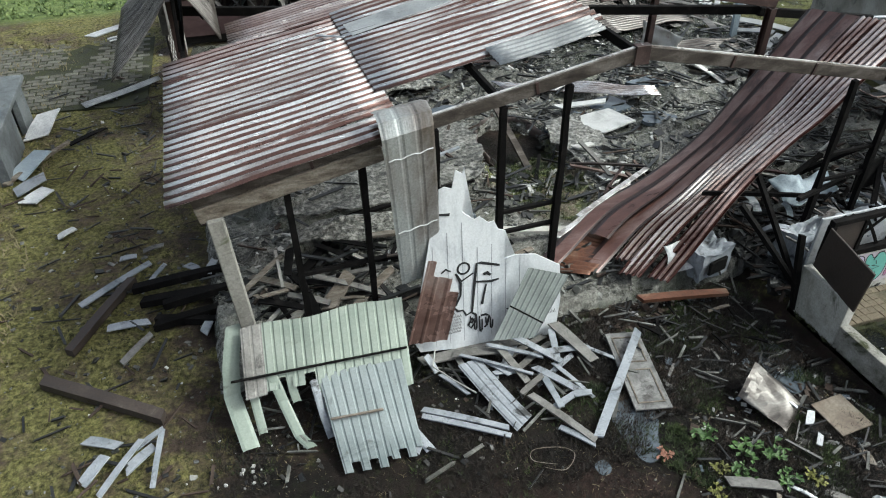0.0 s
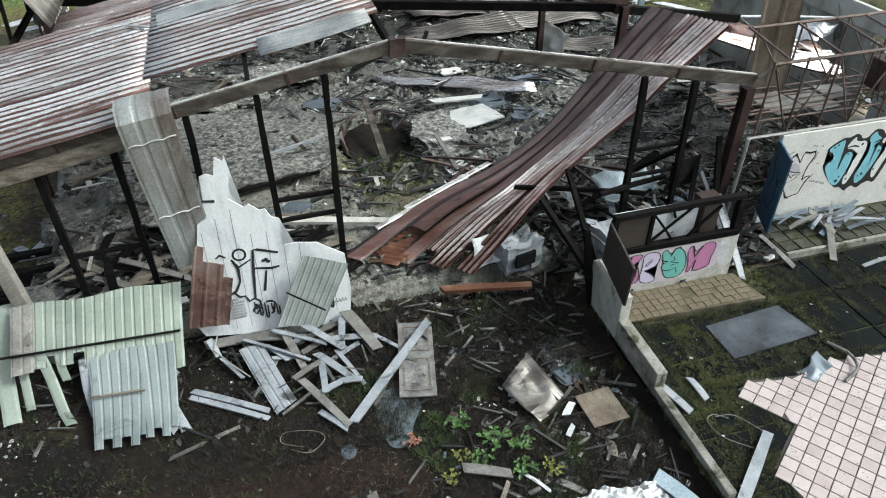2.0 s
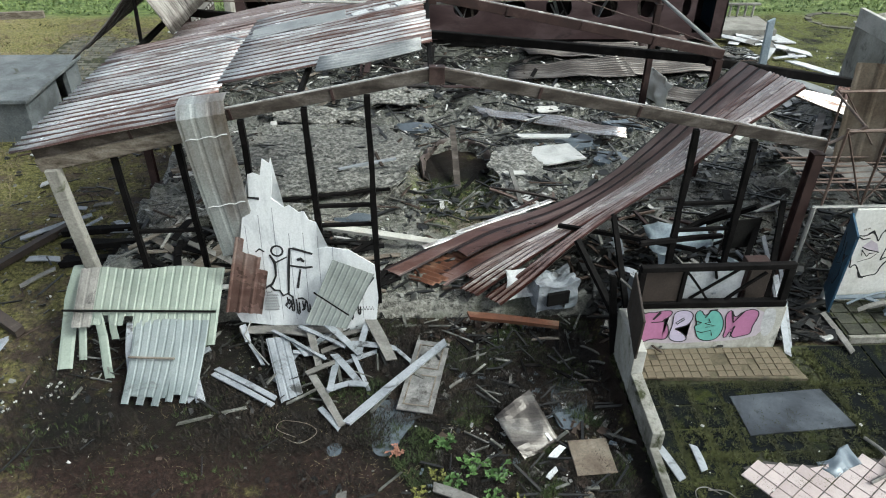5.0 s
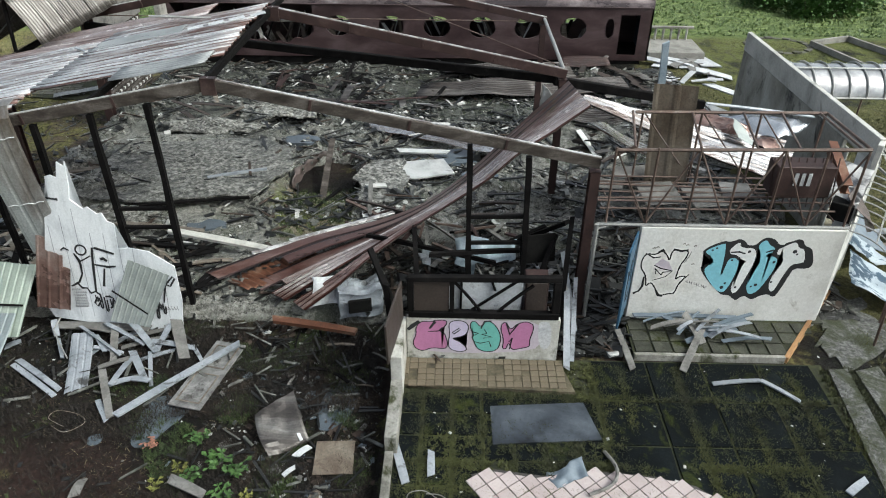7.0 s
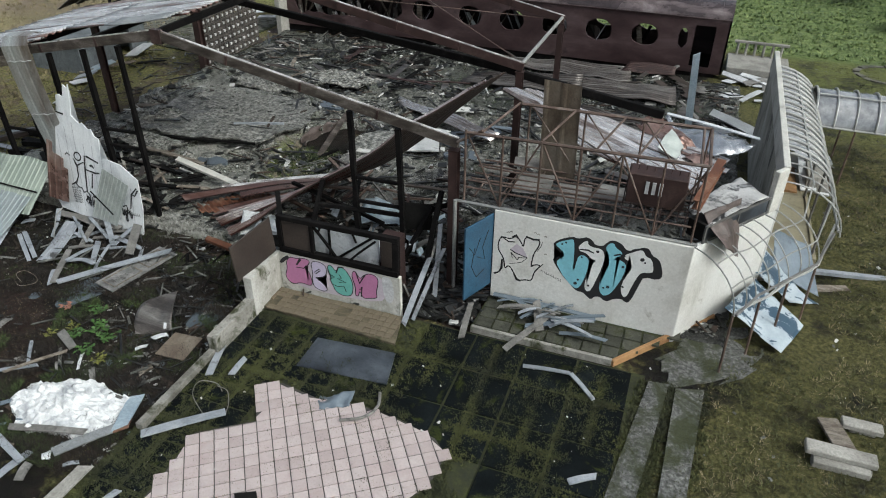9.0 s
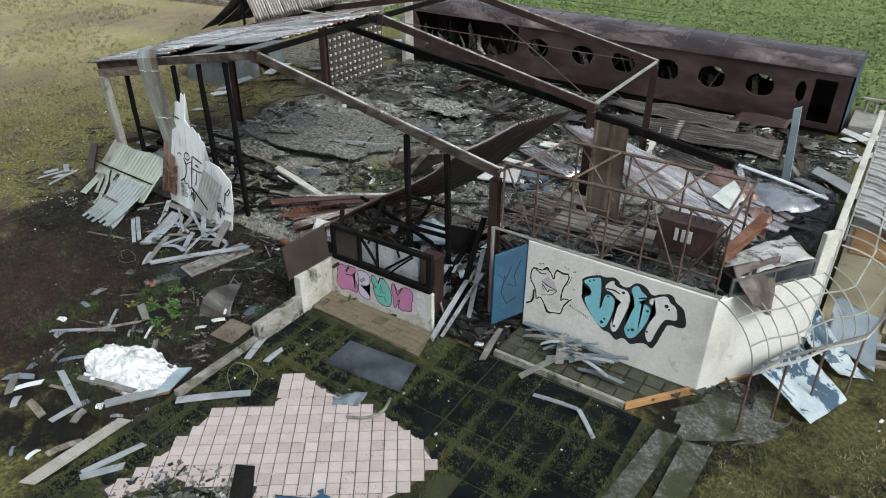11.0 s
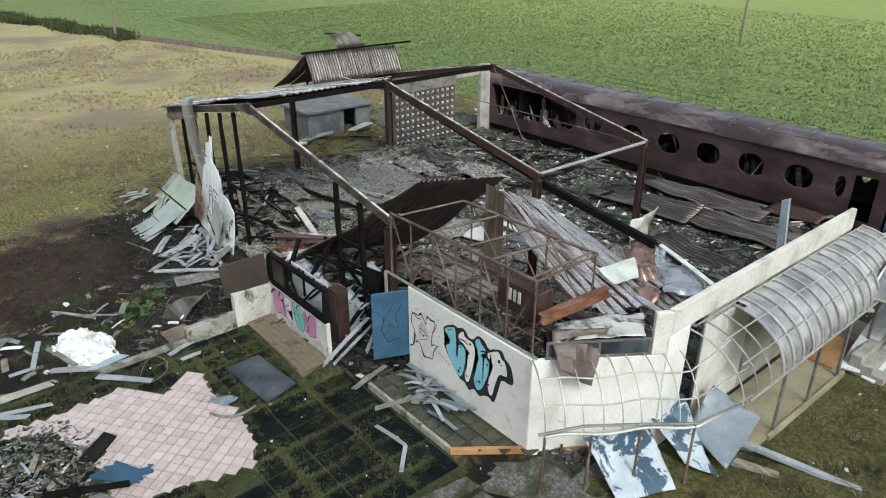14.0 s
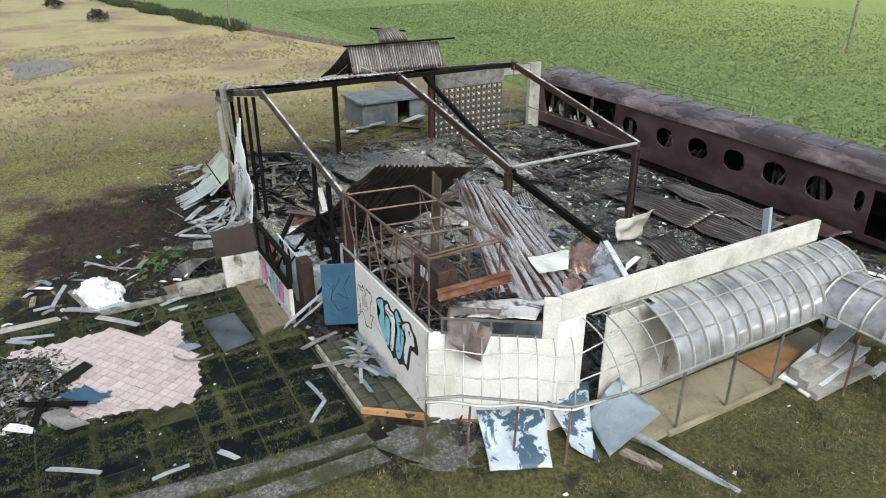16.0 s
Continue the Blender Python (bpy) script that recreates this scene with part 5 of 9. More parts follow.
for mt, pts in (
    (M_SKYBLUE, [(10.97, 2.35), (11.04, 2.44), (11.18, 2.52), (11.37, 2.6), (11.4, 2.56), (11.44, 2.26), (11.45, 1.72), (11.5, 1.75), (11.53, 2.1), (11.59, 2.2), (11.7, 2.21), (11.81, 2.11), (11.82, 1.92), (11.75, 1.51), (11.67, 1.27), (11.57, 1.21), (11.39, 1.34), (11.17, 1.61), (11.03, 1.88), (11.12, 1.98), (11.21, 2.07), (11.2, 2.16), (11.11, 2.25)]),
    (M_OFFWHITE, [(11.52, 2.44), (11.65, 2.61), (11.73, 2.63), (11.73, 2.53), (11.87, 2.48), (12.04, 2.49), (12.13, 2.4), (12.16, 2.22), (12.13, 1.96), (12.04, 1.58), (11.96, 1.27), (11.87, 1.19), (11.8, 1.27), (11.78, 1.46), (11.84, 1.68), (11.91, 2.03), (11.98, 2.14), (11.87, 2.15), (11.78, 2.24), (11.68, 2.3), (11.55, 2.31)]),
    (M_SKYBLUE, [(12.14, 2.53), (12.21, 2.67), (12.31, 2.71), (12.38, 2.59), (12.53, 2.51), (12.54, 2.41), (12.4, 2.33), (12.38, 2.24), (12.53, 2.28), (12.66, 2.21), (12.68, 2.1), (12.65, 1.86), (12.54, 1.53), (12.43, 1.28), (12.28, 1.17), (12.18, 1.25), (12.12, 1.47), (12.17, 1.8), (12.28, 2.04), (12.29, 2.12), (12.24, 2.38)]),
    (M_OFFWHITE, [(12.61, 2.46), (12.74, 2.54), (12.9, 2.65), (13.0, 2.66), (13.07, 2.51), (13.22, 2.48), (13.31, 2.14), (13.21, 2.09), (13.04, 2.06), (12.97, 1.92), (12.88, 1.6), (12.82, 1.32), (12.74, 1.26), (12.66, 1.4), (12.64, 1.59), (12.73, 1.92), (12.82, 2.13), (12.76, 2.29), (12.6, 2.34)]),
):
    painted("graffiti_letter", pts, YW - 0.003, mt, front, 1)
for x, z, r in ((11.13, 2.41, 0.03), (11.22, 2.47, 0.03), (11.56, 1.37, 0.055), (11.61, 1.49, 0.035), (11.63, 2.15, 0.03), (11.88, 1.38, 0.035), (11.98, 2.39, 0.045), (12.24, 1.41, 0.03), (12.34, 1.46, 0.05), (12.61, 2.11, 0.04), (12.68, 1.55, 0.035), (13.01, 2.41, 0.06), (13.08, 2.34, 0.03)):
    painted("graffiti_dot", [(x + r * math.cos(a), z + r * math.sin(a)) for a in (0, 1.2, 2.4, 3.6, 4.8)], YW - 0.006, M_INK, front, 1)
stroke("graffiti_line", [(11.55, 2.36), (11.75, 2.38), (11.9, 2.33)], YW - 0.006, 0.04, M_INK, front)
stroke("graffiti_line", [(12.36, 2.38), (12.5, 2.44), (12.62, 2.4)], YW - 0.006, 0.04, M_INK, front)
# the thin outlined tag beside it, with a pale lilac facet
painted("graffiti_facet", [(9.87, 1.96), (10.02, 2.15), (10.2, 2.05), (10.32, 1.81), (10.05, 1.85)], YW + 0.001, M_PALELILAC, front, 0)
stroke("graffiti_outline", [(9.62, 2.29), (9.55, 2.06), (9.57, 1.87), (9.69, 1.71), (9.74, 1.55), (9.76, 1.33), (9.86, 1.5), (10.01, 1.28), (10.07, 1.14), (10.18, 1.09), (10.32, 1.15), (10.48, 1.15), (10.52, 1.46), (10.69, 1.68), (10.48, 1.65), (10.42, 1.53), (10.46, 1.97), (10.57, 2.18), (10.6, 2.39), (10.41, 2.36), (10.21, 2.41), (10.2, 2.07), (10.13, 2.23), (10.0, 2.38), (9.85, 2.25)], YW, 0.032, M_INK, front, True)
for pts, w in (([(9.62, 2.29), (9.82, 2.17), (9.98, 2.2)], 0.03), ([(9.87, 1.96), (10.02, 1.88), (10.32, 1.81), (10.1, 1.77), (10.07, 1.69)], 0.025), ([(10.07, 1.69), (9.89, 1.88), (9.94, 1.72)], 0.025), ([(9.68, 1.63), (9.68, 1.36), (9.62, 1.22), (9.49, 1.14)], 0.05), ([(9.88, 1.53), (10.17, 1.64), (10.32, 1.81)], 0.014), ([(10.02, 1.24), (10.1, 1.1), (10.2, 1.08)], 0.06), ([(9.9, 2.32), (10.0, 2.4), (10.06, 2.3)], 0.05), ([(10.24, 2.42), (10.42, 2.37), (10.58, 2.4)], 0.05), ([(10.64, 1.64), (10.72, 1.72), (10.62, 1.58), (10.52, 1.4)], 0.02), ([(10.66, 2.36), (10.62, 2.2), (10.54, 2.05)], 0.014)):
    stroke("graffiti_line", pts, YW - 0.003, w, M_INK, front)
for i in range(9):
    stroke("graffiti_line", [(10.68 + 0.06 * i, 1.5 - 0.02 * i), (10.71 + 0.06 * i, 1.55 - 0.02 * i), (10.72 + 0.06 * i, 1.48 - 0.02 * i)], YW, 0.014, M_INK, front)
for x, z in ((9.75, 2.42), (9.83, 2.45), (10.42, 2.55), (10.5, 2.52), (10.68, 2.5), (10.72, 2.0)):
    stroke("graffiti_line", [(x, z), (x + 0.05, z + 0.03), (x + 0.07, z)], YW, 0.03, M_CONC, front)
low = bpy.data.objects["wall_low"]
YL = -1.856
painted("graffiti_ground", [(4.4, 1.42), (5.0, 1.46), (6.1, 1.45), (7.1, 1.46), (7.2, 0.9), (7.0, 0.6), (5.9, 0.5), (4.7, 0.5), (4.25, 0.7)], YL + 0.003, M_PALELILAC, low, 1)
for mt, pts in (
    (M_PINK, [(4.35, 1.21), (4.47, 1.4), (4.68, 1.38), (4.79, 1.43), (5.04, 1.44), (5.05, 1.31), (4.87, 1.14), (5.0, 1.06), (5.04, 0.93), (5.08, 0.74), (5.02, 0.6), (4.72, 0.65), (4.51, 0.53), (4.34, 0.61), (4.28, 0.8), (4.37, 1.02)]),
    (M_LILAC, [(5.08, 1.36), (5.22, 1.44), (5.43, 1.42), (5.54, 1.29), (5.5, 1.05), (5.32, 0.94), (5.15, 0.93), (5.36, 0.83), (5.54, 0.61), (5.37, 0.52), (5.11, 0.6), (5.08, 0.82), (5.12, 1.04)]),
    (M_TEAL, [(5.57, 1.4), (5.68, 1.43), (5.79, 1.25), (5.89, 1.43), (6.05, 1.41), (6.21, 1.18), (6.27, 0.91), (6.2, 0.6), (5.96, 0.54), (5.75, 0.62), (5.66, 0.84), (5.6, 1.0), (5.67, 1.0), (5.57, 1.21)]),
    (M_PINK, [(6.22, 1.28), (6.34, 1.46), (6.46, 1.18), (6.59, 1.37), (6.8, 1.45), (6.97, 1.36), (6.96, 1.14), (6.9, 0.92), (6.93, 0.73), (6.72, 0.67), (6.52, 0.61), (6.44, 0.86), (6.39, 0.63), (6.3, 0.66), (6.33, 0.91)]),
):
    painted("graffiti_letter", pts, YL, mt, low, 1)
    stroke("graffiti_outline", pts, YL - 0.003, 0.022, M_INK, low, True)
for pts, w in (([(4.18, 1.15), (4.28, 1.26), (4.44, 1.4)], 0.09), ([(4.66, 1.19), (4.79, 1.4)], 0.06), ([(4.62, 1.11), (4.87, 1.13), (4.93, 1.23)], 0.025), ([(5.17, 1.09), (5.33, 1.23), (5.35, 1.18), (5.21, 1.05), (5.17, 1.09)], 0.025), ([(5.62, 1.13), (5.75, 1.08), (5.67, 1.03)], 0.03), ([(5.88, 1.2), (5.94, 1.09), (5.82, 1.06), (6.07, 0.98), (5.86, 0.95)], 0.025), ([(6.36, 1.4), (6.45, 1.07), (6.62, 1.37)], 0.05), ([(6.44, 0.86), (6.51, 0.97), (6.47, 0.64)], 0.03), ([(5.8, 1.22), (5.88, 1.42), (6.03, 1.44)], 0.04), ([(5.64, 0.86), (5.8, 0.8), (6.0, 0.86), (6.05, 0.7)], 0.02)):
    stroke("graffiti_line", pts, YL - 0.006, w, M_INK, low)
painted("bare_patch", [(7.05, 1.4), (7.2, 1.46), (7.34, 1.4), (7.4, 0.9), (7.3, 0.62), (7.12, 0.75)], YL + 0.001, M_CLOTH, low, 1)

# ---- front of the hall: torn panels ----
LEAN = 0.1326


def sheet_shape(bm, pts, y, lean, t=0.02, ribs=None):
    """An upright flat sheet with a free outline, leaning by lean metres a metre."""
    A = [bm.verts.new((x, y + lean * z, z)) for x, z in pts]
    B = [bm.verts.new((x, y + lean * z + t, z)) for x, z in pts]
    fa, fb = bm.faces.new(A), bm.faces.new(B[::-1])
    n = len(pts)
    for i in range(n):
        bm.faces.new((A[i], B[i], B[(i + 1) % n], A[(i + 1) % n]))
    bmesh.ops.triangulate(bm, faces=[fa, fb])
    bmesh.ops.recalc_face_normals(bm, faces=bm.faces)


bm = fresh()
sheet_shape(bm, [(-4.67, 0.6), (-4.45, 1.9), (-4.27, 2.75), (-4.17, 3.3), (-4.03, 3.42), (-4.0, 3.95), (-3.88, 3.99), (-3.74, 3.93), (-3.66, 4.3), (-3.52, 4.2), (-3.48, 4.32), (-3.50, 3.75), (-3.56, 3.42), (-3.3, 3.2), (-3.2, 3.25), (-3.0, 3.08), (-2.89, 3.1), (-2.8, 2.9), (-2.65, 2.84), (-2.68, 2.2), (-2.43, 2.24), (-1.97, 2.16), (-1.41, 1.78), (-1.36, 0.9), (-1.46, 0.02), (-2.2, 0.05), (-3.3, 0.16), (-4.56, 0.35)], -0.72, LEAN, 0.03)
torn = single("torn_sheet", bm, M_PANEL, "torn white metal sheet with black graffiti leaning on posts", "panel")
PL = dict(lean=LEAN)
YP = -0.726
stroke("graffiti_ring", [(-3.56 + 0.13 * math.cos(a * 0.63), 2.17 + 0.13 * math.sin(a * 0.63)) for a in range(10)], YP, 0.045, M_INK, torn, True, LEAN)
for pts, w in (
    ([(-3.73, 2.09), (-3.63, 1.84), (-3.64, 1.55), (-3.75, 1.34), (-3.96, 1.22)], 0.05), ([(-3.73, 2.09), (-3.61, 1.89), (-3.35, 2.03)], 0.04), ([(-3.4, 1.08), (-3.34, 1.73), (-3.28, 2.23), (-3.19, 2.23), (-2.78, 2.09)], 0.055),
    ([(-3.14, 1.95), (-3.06, 1.97), (-2.98, 1.9)], 0.07), ([(-3.32, 1.81), (-2.97, 1.75), (-2.8, 1.77)], 0.05), ([(-3.08, 1.71), (-3.18, 1.23)], 0.05),
    ([(-3.8, 1.3), (-3.71, 1.18), (-3.6, 1.18), (-3.53, 1.04), (-3.42, 1.09), (-3.32, 1.01), (-3.31, 0.86), (-3.43, 0.69), (-3.49, 0.78), (-3.39, 0.95)], 0.05), ([(-3.21, 0.96), (-3.1, 0.96), (-3.02, 0.91), (-3.08, 0.68), (-3.13, 0.64)], 0.05),
    ([(-1.8, 0.82), (-1.7, 1.3), (-1.49, 1.53), (-1.45, 1.47), (-1.58, 1.27), (-1.67, 1.3)], 0.045), ([(-2.15, 0.93), (-2.07, 0.86), (-1.95, 0.91), (-1.91, 0.77), (-2.01, 0.56), (-2.05, 0.65), (-1.91, 0.8)], 0.045),
    ([(-4.03, 2.16), (-3.94, 2.23), (-3.83, 2.16)], 0.04), ([(-4.08, 3.46), (-3.81, 3.42)], 0.05), ([(-2.62, 1.0), (-2.5, 0.86), (-2.42, 1.0), (-2.36, 0.8)], 0.04),
):
    stroke("graffiti_line", pts, YP - 0.01, w, M_INK, torn, False, LEAN)
for i in range(40):
    x, z = -3.98 + 0.055 * (i % 6) + 0.02 * (i // 6 % 2), 0.66 + 0.075 * (i // 6)
    stroke("graffiti_line", [(x, z), (x + 0.03, z + 0.05), (x + 0.045, z)], YP - 0.01, 0.018, M_INK, torn, False, LEAN)
for i in range(7):
    x = -1.95 + 0.07 * i
    stroke("graffiti_line", [(x, 0.62), (x + 0.03, 0.72), (x + 0.05, 0.62)], YP - 0.01, 0.018, M_INK, torn, False, LEAN)
for k, (x, z) in enumerate(((-3.44, 1.0), (-3.36, 0.92), (-3.24, 0.95), (-3.1, 0.9), (-3.0, 0.88), (-2.56, 0.9), (-2.4, 0.88), (-2.12, 0.86), (-2.02, 0.78), (-1.93, 0.84), (-1.84, 0.8))):
    d = 0.16 + 0.11 * (k * 7 % 3)
    stroke("graffiti_drip", [(x, z), (x + 0.01, z - d), (x + 0.035, z - d - 0.03), (x + 0.055, z - d + 0.02), (x + 0.06, z - 0.08)], YP - 0.012, 0.035, M_INK, torn, False, LEAN)
# standing seams and the torn flap of the white sheet
for k in range(9):
    x = -4.2 + 0.31 * k
    top = 3.3 - 0.26 * abs(k - 2) if k < 7 else 1.5
    stroke("seam", [(x, 0.4), (x + 0.01, min(top, 3.2 if k < 3 else 2.6))], YP + 0.001, 0.012, M_WHITE_SHEET, torn, False, LEAN)

bm = fresh()
corrugated(bm, 0.86, 2.0, patch((-4.85, -0.75, 0.72), (-4.02, -0.80, 0.68), (-4.35, -0.62, 2.70), (-3.62, -0.66, 2.40), 0.86, 2.0, 0, 0.03), 0.28, 0.025, "rib", 8, 6, keep=lambda s, t: t < 2.0 - 0.75 * s)
single("rusty_sheet", bm, M_PINKRUST, "orange-rusted ribbed sheet leaning on the white panel", "metal sheet")
bm = fresh()
corrugated(bm, 1.2, 1.55, patch((-3.05, -0.95, 0.5), (-2.1, -1.0, 0.35), (-2.3, -0.78, 2.15), (-1.4, -0.85, 1.8), 1.2, 1.55, 0, 0.05), 0.17, 0.018, "rib", 8, 6)
single("ribbed_sheet", bm, M_RIBPALE, "pale green ribbed sheet lying against the white panel", "metal sheet")
bm = fresh()
beam(bm, (-2.75, -1.03, 1.45), (-2.0, -1.12, 0.85), 0.04, 0.03)
single("dark_strip", bm, M_CHAR, "thin dark strip across the ribbed sheet", "strip")

# the pale green sheets that slid off the front
slid = thing("slid_cladding", "pale green ribbed cladding slid down before the corner post", "cladding")
G = 0.93


def slide(x):
    def place(s, t):
        xx = x + s
        f = t / 3.4
        y = -0.28 - 1.05 * t * 0.72 + 0.03 * math.sin(xx * 4)
        z = 1.66 - 0.70 * t if t < 1.9 else max(0.12, 1.66 - 0.70 * 1.9 - 0.16 * (t - 1.9))
        return Vector((xx - 0.10 * t + 0.12 * f * f, y, z + 0.02 * math.sin(xx * 3 + t)))
    return place


for i, (x, long) in enumerate(((-7.62, 1.25), (-6.7, 1.55), (-5.77, 1.7))):
    bm = fresh()
    corrugated(bm, G + 0.02, long, slide(x), 0.186, 0.022, "rib", 8, 12, keep=(lambda s, t: t < 1.05 or int(s / 0.24) % 2 == 0 or t < 0.95 + 0.1 * math.sin(s * 11)) if i == 0 else None)
    part("ribbed_sheet", bm, M_GREEN, slid)
bm = fresh()
corrugated(bm, 0.4, 1.3, slide(-8.02), 0.186, 0.012, "rib", 8, 8)
part("ribbed_sheet", bm, M_BOARD, slid, "beige bare strip between the sheets")


def torn_strip(pts, w, m):
    """A narrow torn strip of sheet bent along its way down to the soil."""
    bm = fresh()
    pts = [Vector(p) for p in pts]
    side, rows = Vector((w, 0.1 * w, 0)), []
    for k in range(len(pts) * 4 - 3):
        g = k / 4
        i = min(int(g), len(pts) - 2)
        p = lerp(pts[i], pts[i + 1], g - i) + Vector((0, 0, 0.03 * math.sin(g * 2.4)))
        rows.append([bm.verts.new(p + side * f + Vector((0, 0, z))) for f, z in ((-0.5, 0), (-0.3, 0.02), (0, 0.02), (0.3, 0.02), (0.5, 0))])
    for r0, r1 in zip(rows, rows[1:]):
        for q in range(4):
            bm.faces.new((r0[q], r0[q + 1], r1[q + 1], r1[q]))
    got = bmesh.ops.extrude_face_region(bm, geom=list(bm.faces))
    bmesh.ops.translate(bm, vec=(0, 0, -0.008), verts=[v for v in got["geom"] if isinstance(v, bmesh.types.BMVert)])
    bmesh.ops.recalc_face_normals(bm, faces=bm.faces)
    part("torn_strip", bm, m, slid)


torn_strip([(-8.12, -0.1, 1.62), (-8.32, -0.55, 1.0), (-8.4, -0.85, 0.55), (-8.2, -1.9, 0.08)], 0.32, M_GREEN)
torn_strip([(-7.98, -0.85, 0.98), (-8.0, -1.05, 0.6), (-7.95, -1.56, 0.08)], 0.17, M_GREEN)
torn_strip([(-7.6, -1.0, 0.98), (-7.48, -1.3, 0.5), (-7.3, -1.85, 0.12), (-7.12, -2.2, 0.07)], 0.2, M_GREEN)
torn_strip([(-7.28, -1.0, 0.95), (-7.26, -1.2, 0.62), (-7.22, -1.3, 0.45)], 0.16, M_GREEN)
torn_strip([(-6.85, -1.2, 0.8), (-6.8, -1.7, 0.4), (-6.72, -2.05, 0.08)], 0.16, M_WHITE_SHEET)
torn_strip([(-5.55, -1.75, 0.45), (-5.4, -1.98, 0.2), (-5.01, -2.91, 0.07)], 0.2, M_WHITE_SHEET)
for x, y0, y1, w in ((-6.75, -1.15, -2.95, 1.05), (-5.85, -1.2, -2.9, 0.75)):
    bm = fresh()
    corrugated(bm, w, 1.9, patch((x, y0, 0.86), (x + w, y0, 0.86), (x + 0.1, y1, 0.09), (x + w - 0.05, y1 - 0.1, 0.09), w, 1.9, 0.08, 0.03), 0.186, 0.02, "rib", 8, 10, keep=lambda s, t: t < 1.55 or int(s / 0.186) % 2 == 0 or t < 1.8)
    part("ribbed_sheet", bm, M_DULLRIB, slid, "whitened lower sheet with torn ends")
bm = fresh()
beam(bm, (-8.35, -1.02, 1.05), (-4.95, -1.08, 1.0), 0.05, 0.04)
part("batten", bm, M_CHAR, slid, "dark batten across the sheets")
bm = fresh()
beam(bm, (-6.7, -2.0, 0.52), (-5.7, -2.05, 0.5), 0.05, 0.04)
part("batten", bm, M_GREYWOOD, slid)


# ---- loose boards, beams and plates ----
def plank(a, b, w, t, material, label, category="board", group="loose boards", name="board", bow=0.02):
    """A board between two points on the ground, bowed and with ragged ends."""
    a, b = Vector(a), Vector(b)
    n = (b - a).length
    m = along(a, b)
    bm = fresh()
    segs = 6
    rings = []
    for k in range(segs + 1):
        f = k / segs
        c = bow * math.sin(math.pi * f)
        cut = 0.0 if 0 < k < segs else random.uniform(-0.3, 0.3) * w
        rings.append([bm.verts.new(m @ Vector((n * f + (cut if sy > 0 else -cut), sy * w / 2 * (1 + 0.06 * math.sin(5 * f)), sz * t / 2 + c))) for sy, sz in ((-1, -1), (1, -1), (1, 1), (-1, 1))])
    for p, q in zip(rings, rings[1:]):
        for k in range(4):
            bm.faces.new((p[k], p[(k + 1) % 4], q[(k + 1) % 4], q[k]))
    bm.faces.new(rings[0][::-1])
    bm.faces.new(rings[-1])
    bmesh.ops.recalc_face_normals(bm, faces=bm.faces)
    return single(name, bm, material, label, category, group=group)


WL = "white-painted cladding strip thrown on the dark soil"
for a, b, w in (
    ((-4.9, -1.93, 0.07), (-3.45, -2.9, 0.1), 0.13), ((-4.95, -2.08, 0.06), (-3.48, -3.08, 0.09), 0.12), ((-3.8, -1.0, 0.35), (-2.5, -1.86, 0.22), 0.07),
    ((-2.75, -0.75, 0.5), (-1.75, -1.65, 0.15), 0.16), ((-3.2, -0.95, 0.42), (-2.1, -1.45, 0.2), 0.1), ((-2.35, -1.6, 0.12), (-1.72, -2.5, 0.1), 0.16), ((-3.35, -1.2, 0.25), (-2.95, -1.7, 0.18), 0.1),
    ((-1.65, -0.85, 0.35), (-1.8, -1.6, 0.1), 0.14), ((-5.45, -1.5, 0.06), (-5.2, -1.25, 0.06), 0.16), ((-5.7, -1.85, 0.12), (-5.2, -2.85, 0.06), 0.2), ((-4.5, -0.85, 0.4), (-4.35, -1.15, 0.15), 0.14), ((-4.3, -1.2, 0.12), (-3.9, -1.85, 0.08), 0.08),
    ((-2.45, -2.75, 0.12), (-1.95, -2.6, 0.2), 0.14), ((-1.95, -2.6, 0.2), (-1.55, -2.62, 0.16), 0.14), ((-2.5, -3.15, 0.06), (-2.05, -3.75, 0.08), 0.12),
):
    plank(a, b, w, 0.03, M_WHITE_SHEET, WL, "strip", "white strips in the yard", "cladding_strip")
for a, b, w in (((-2.75, -2.3, 0.16), (-2.0, -3.68, 0.1), 0.16), ((-1.55, -0.75, 0.4), (-1.05, -1.8, 0.1), 0.26), ((-2.95, -1.0, 0.35), (-2.65, -1.95, 0.12), 0.16), ((-3.9, -0.85, 0.25), (-2.9, -1.05, 0.25), 0.2), ((-2.9, -2.2, 0.12), (-2.3, -1.9, 0.16), 0.12), ((-4.6, -0.8, 0.2), (-2.2, -0.85, 0.2), 0.25)):
    plank(a, b, w, 0.035, M_BOARD, "grey weathered strip among white ones", "strip", "grey strips in the yard", "cladding_strip")
plank((-1.92, -3.62, 0.1), (0.17, -1.45, 0.30), 0.18, 0.05, M_WHITE_SHEET, "long white-painted plank lying on a board", "plank", name="long_plank")
bm = fresh()
corrugated(bm, 0.48, 1.85, patch((-3.92, -1.22, 0.3), (-3.42, -1.15, 0.3), (-3.32, -3.0, 0.08), (-2.9, -2.75, 0.1), 0.48, 1.85, 0.03, 0.03), 0.16, 0.018, "rib", 8, 8)
single("ribbed_sheet", bm, M_WHITE_SHEET, "short white ribbed sheet on the soil", "metal sheet")
bm = fresh()
wire = [Vector(p) for p in ((-2.9, -3.9, 0.04), (-3.3, -3.7, 0.06), (-3.2, -3.5, 0.08), (-2.7, -3.6, 0.08), (-2.5, -3.8, 0.05), (-2.8, -4.05, 0.04), (-3.15, -3.9, 0.05))]
tube(bm, [on_line(wire, k / 36) for k in range(37)], 0.008, 5)
single("loose_wire", bm, M_GREYWOOD, "loop of loose wire on the soil", "wire")
bm = fresh()
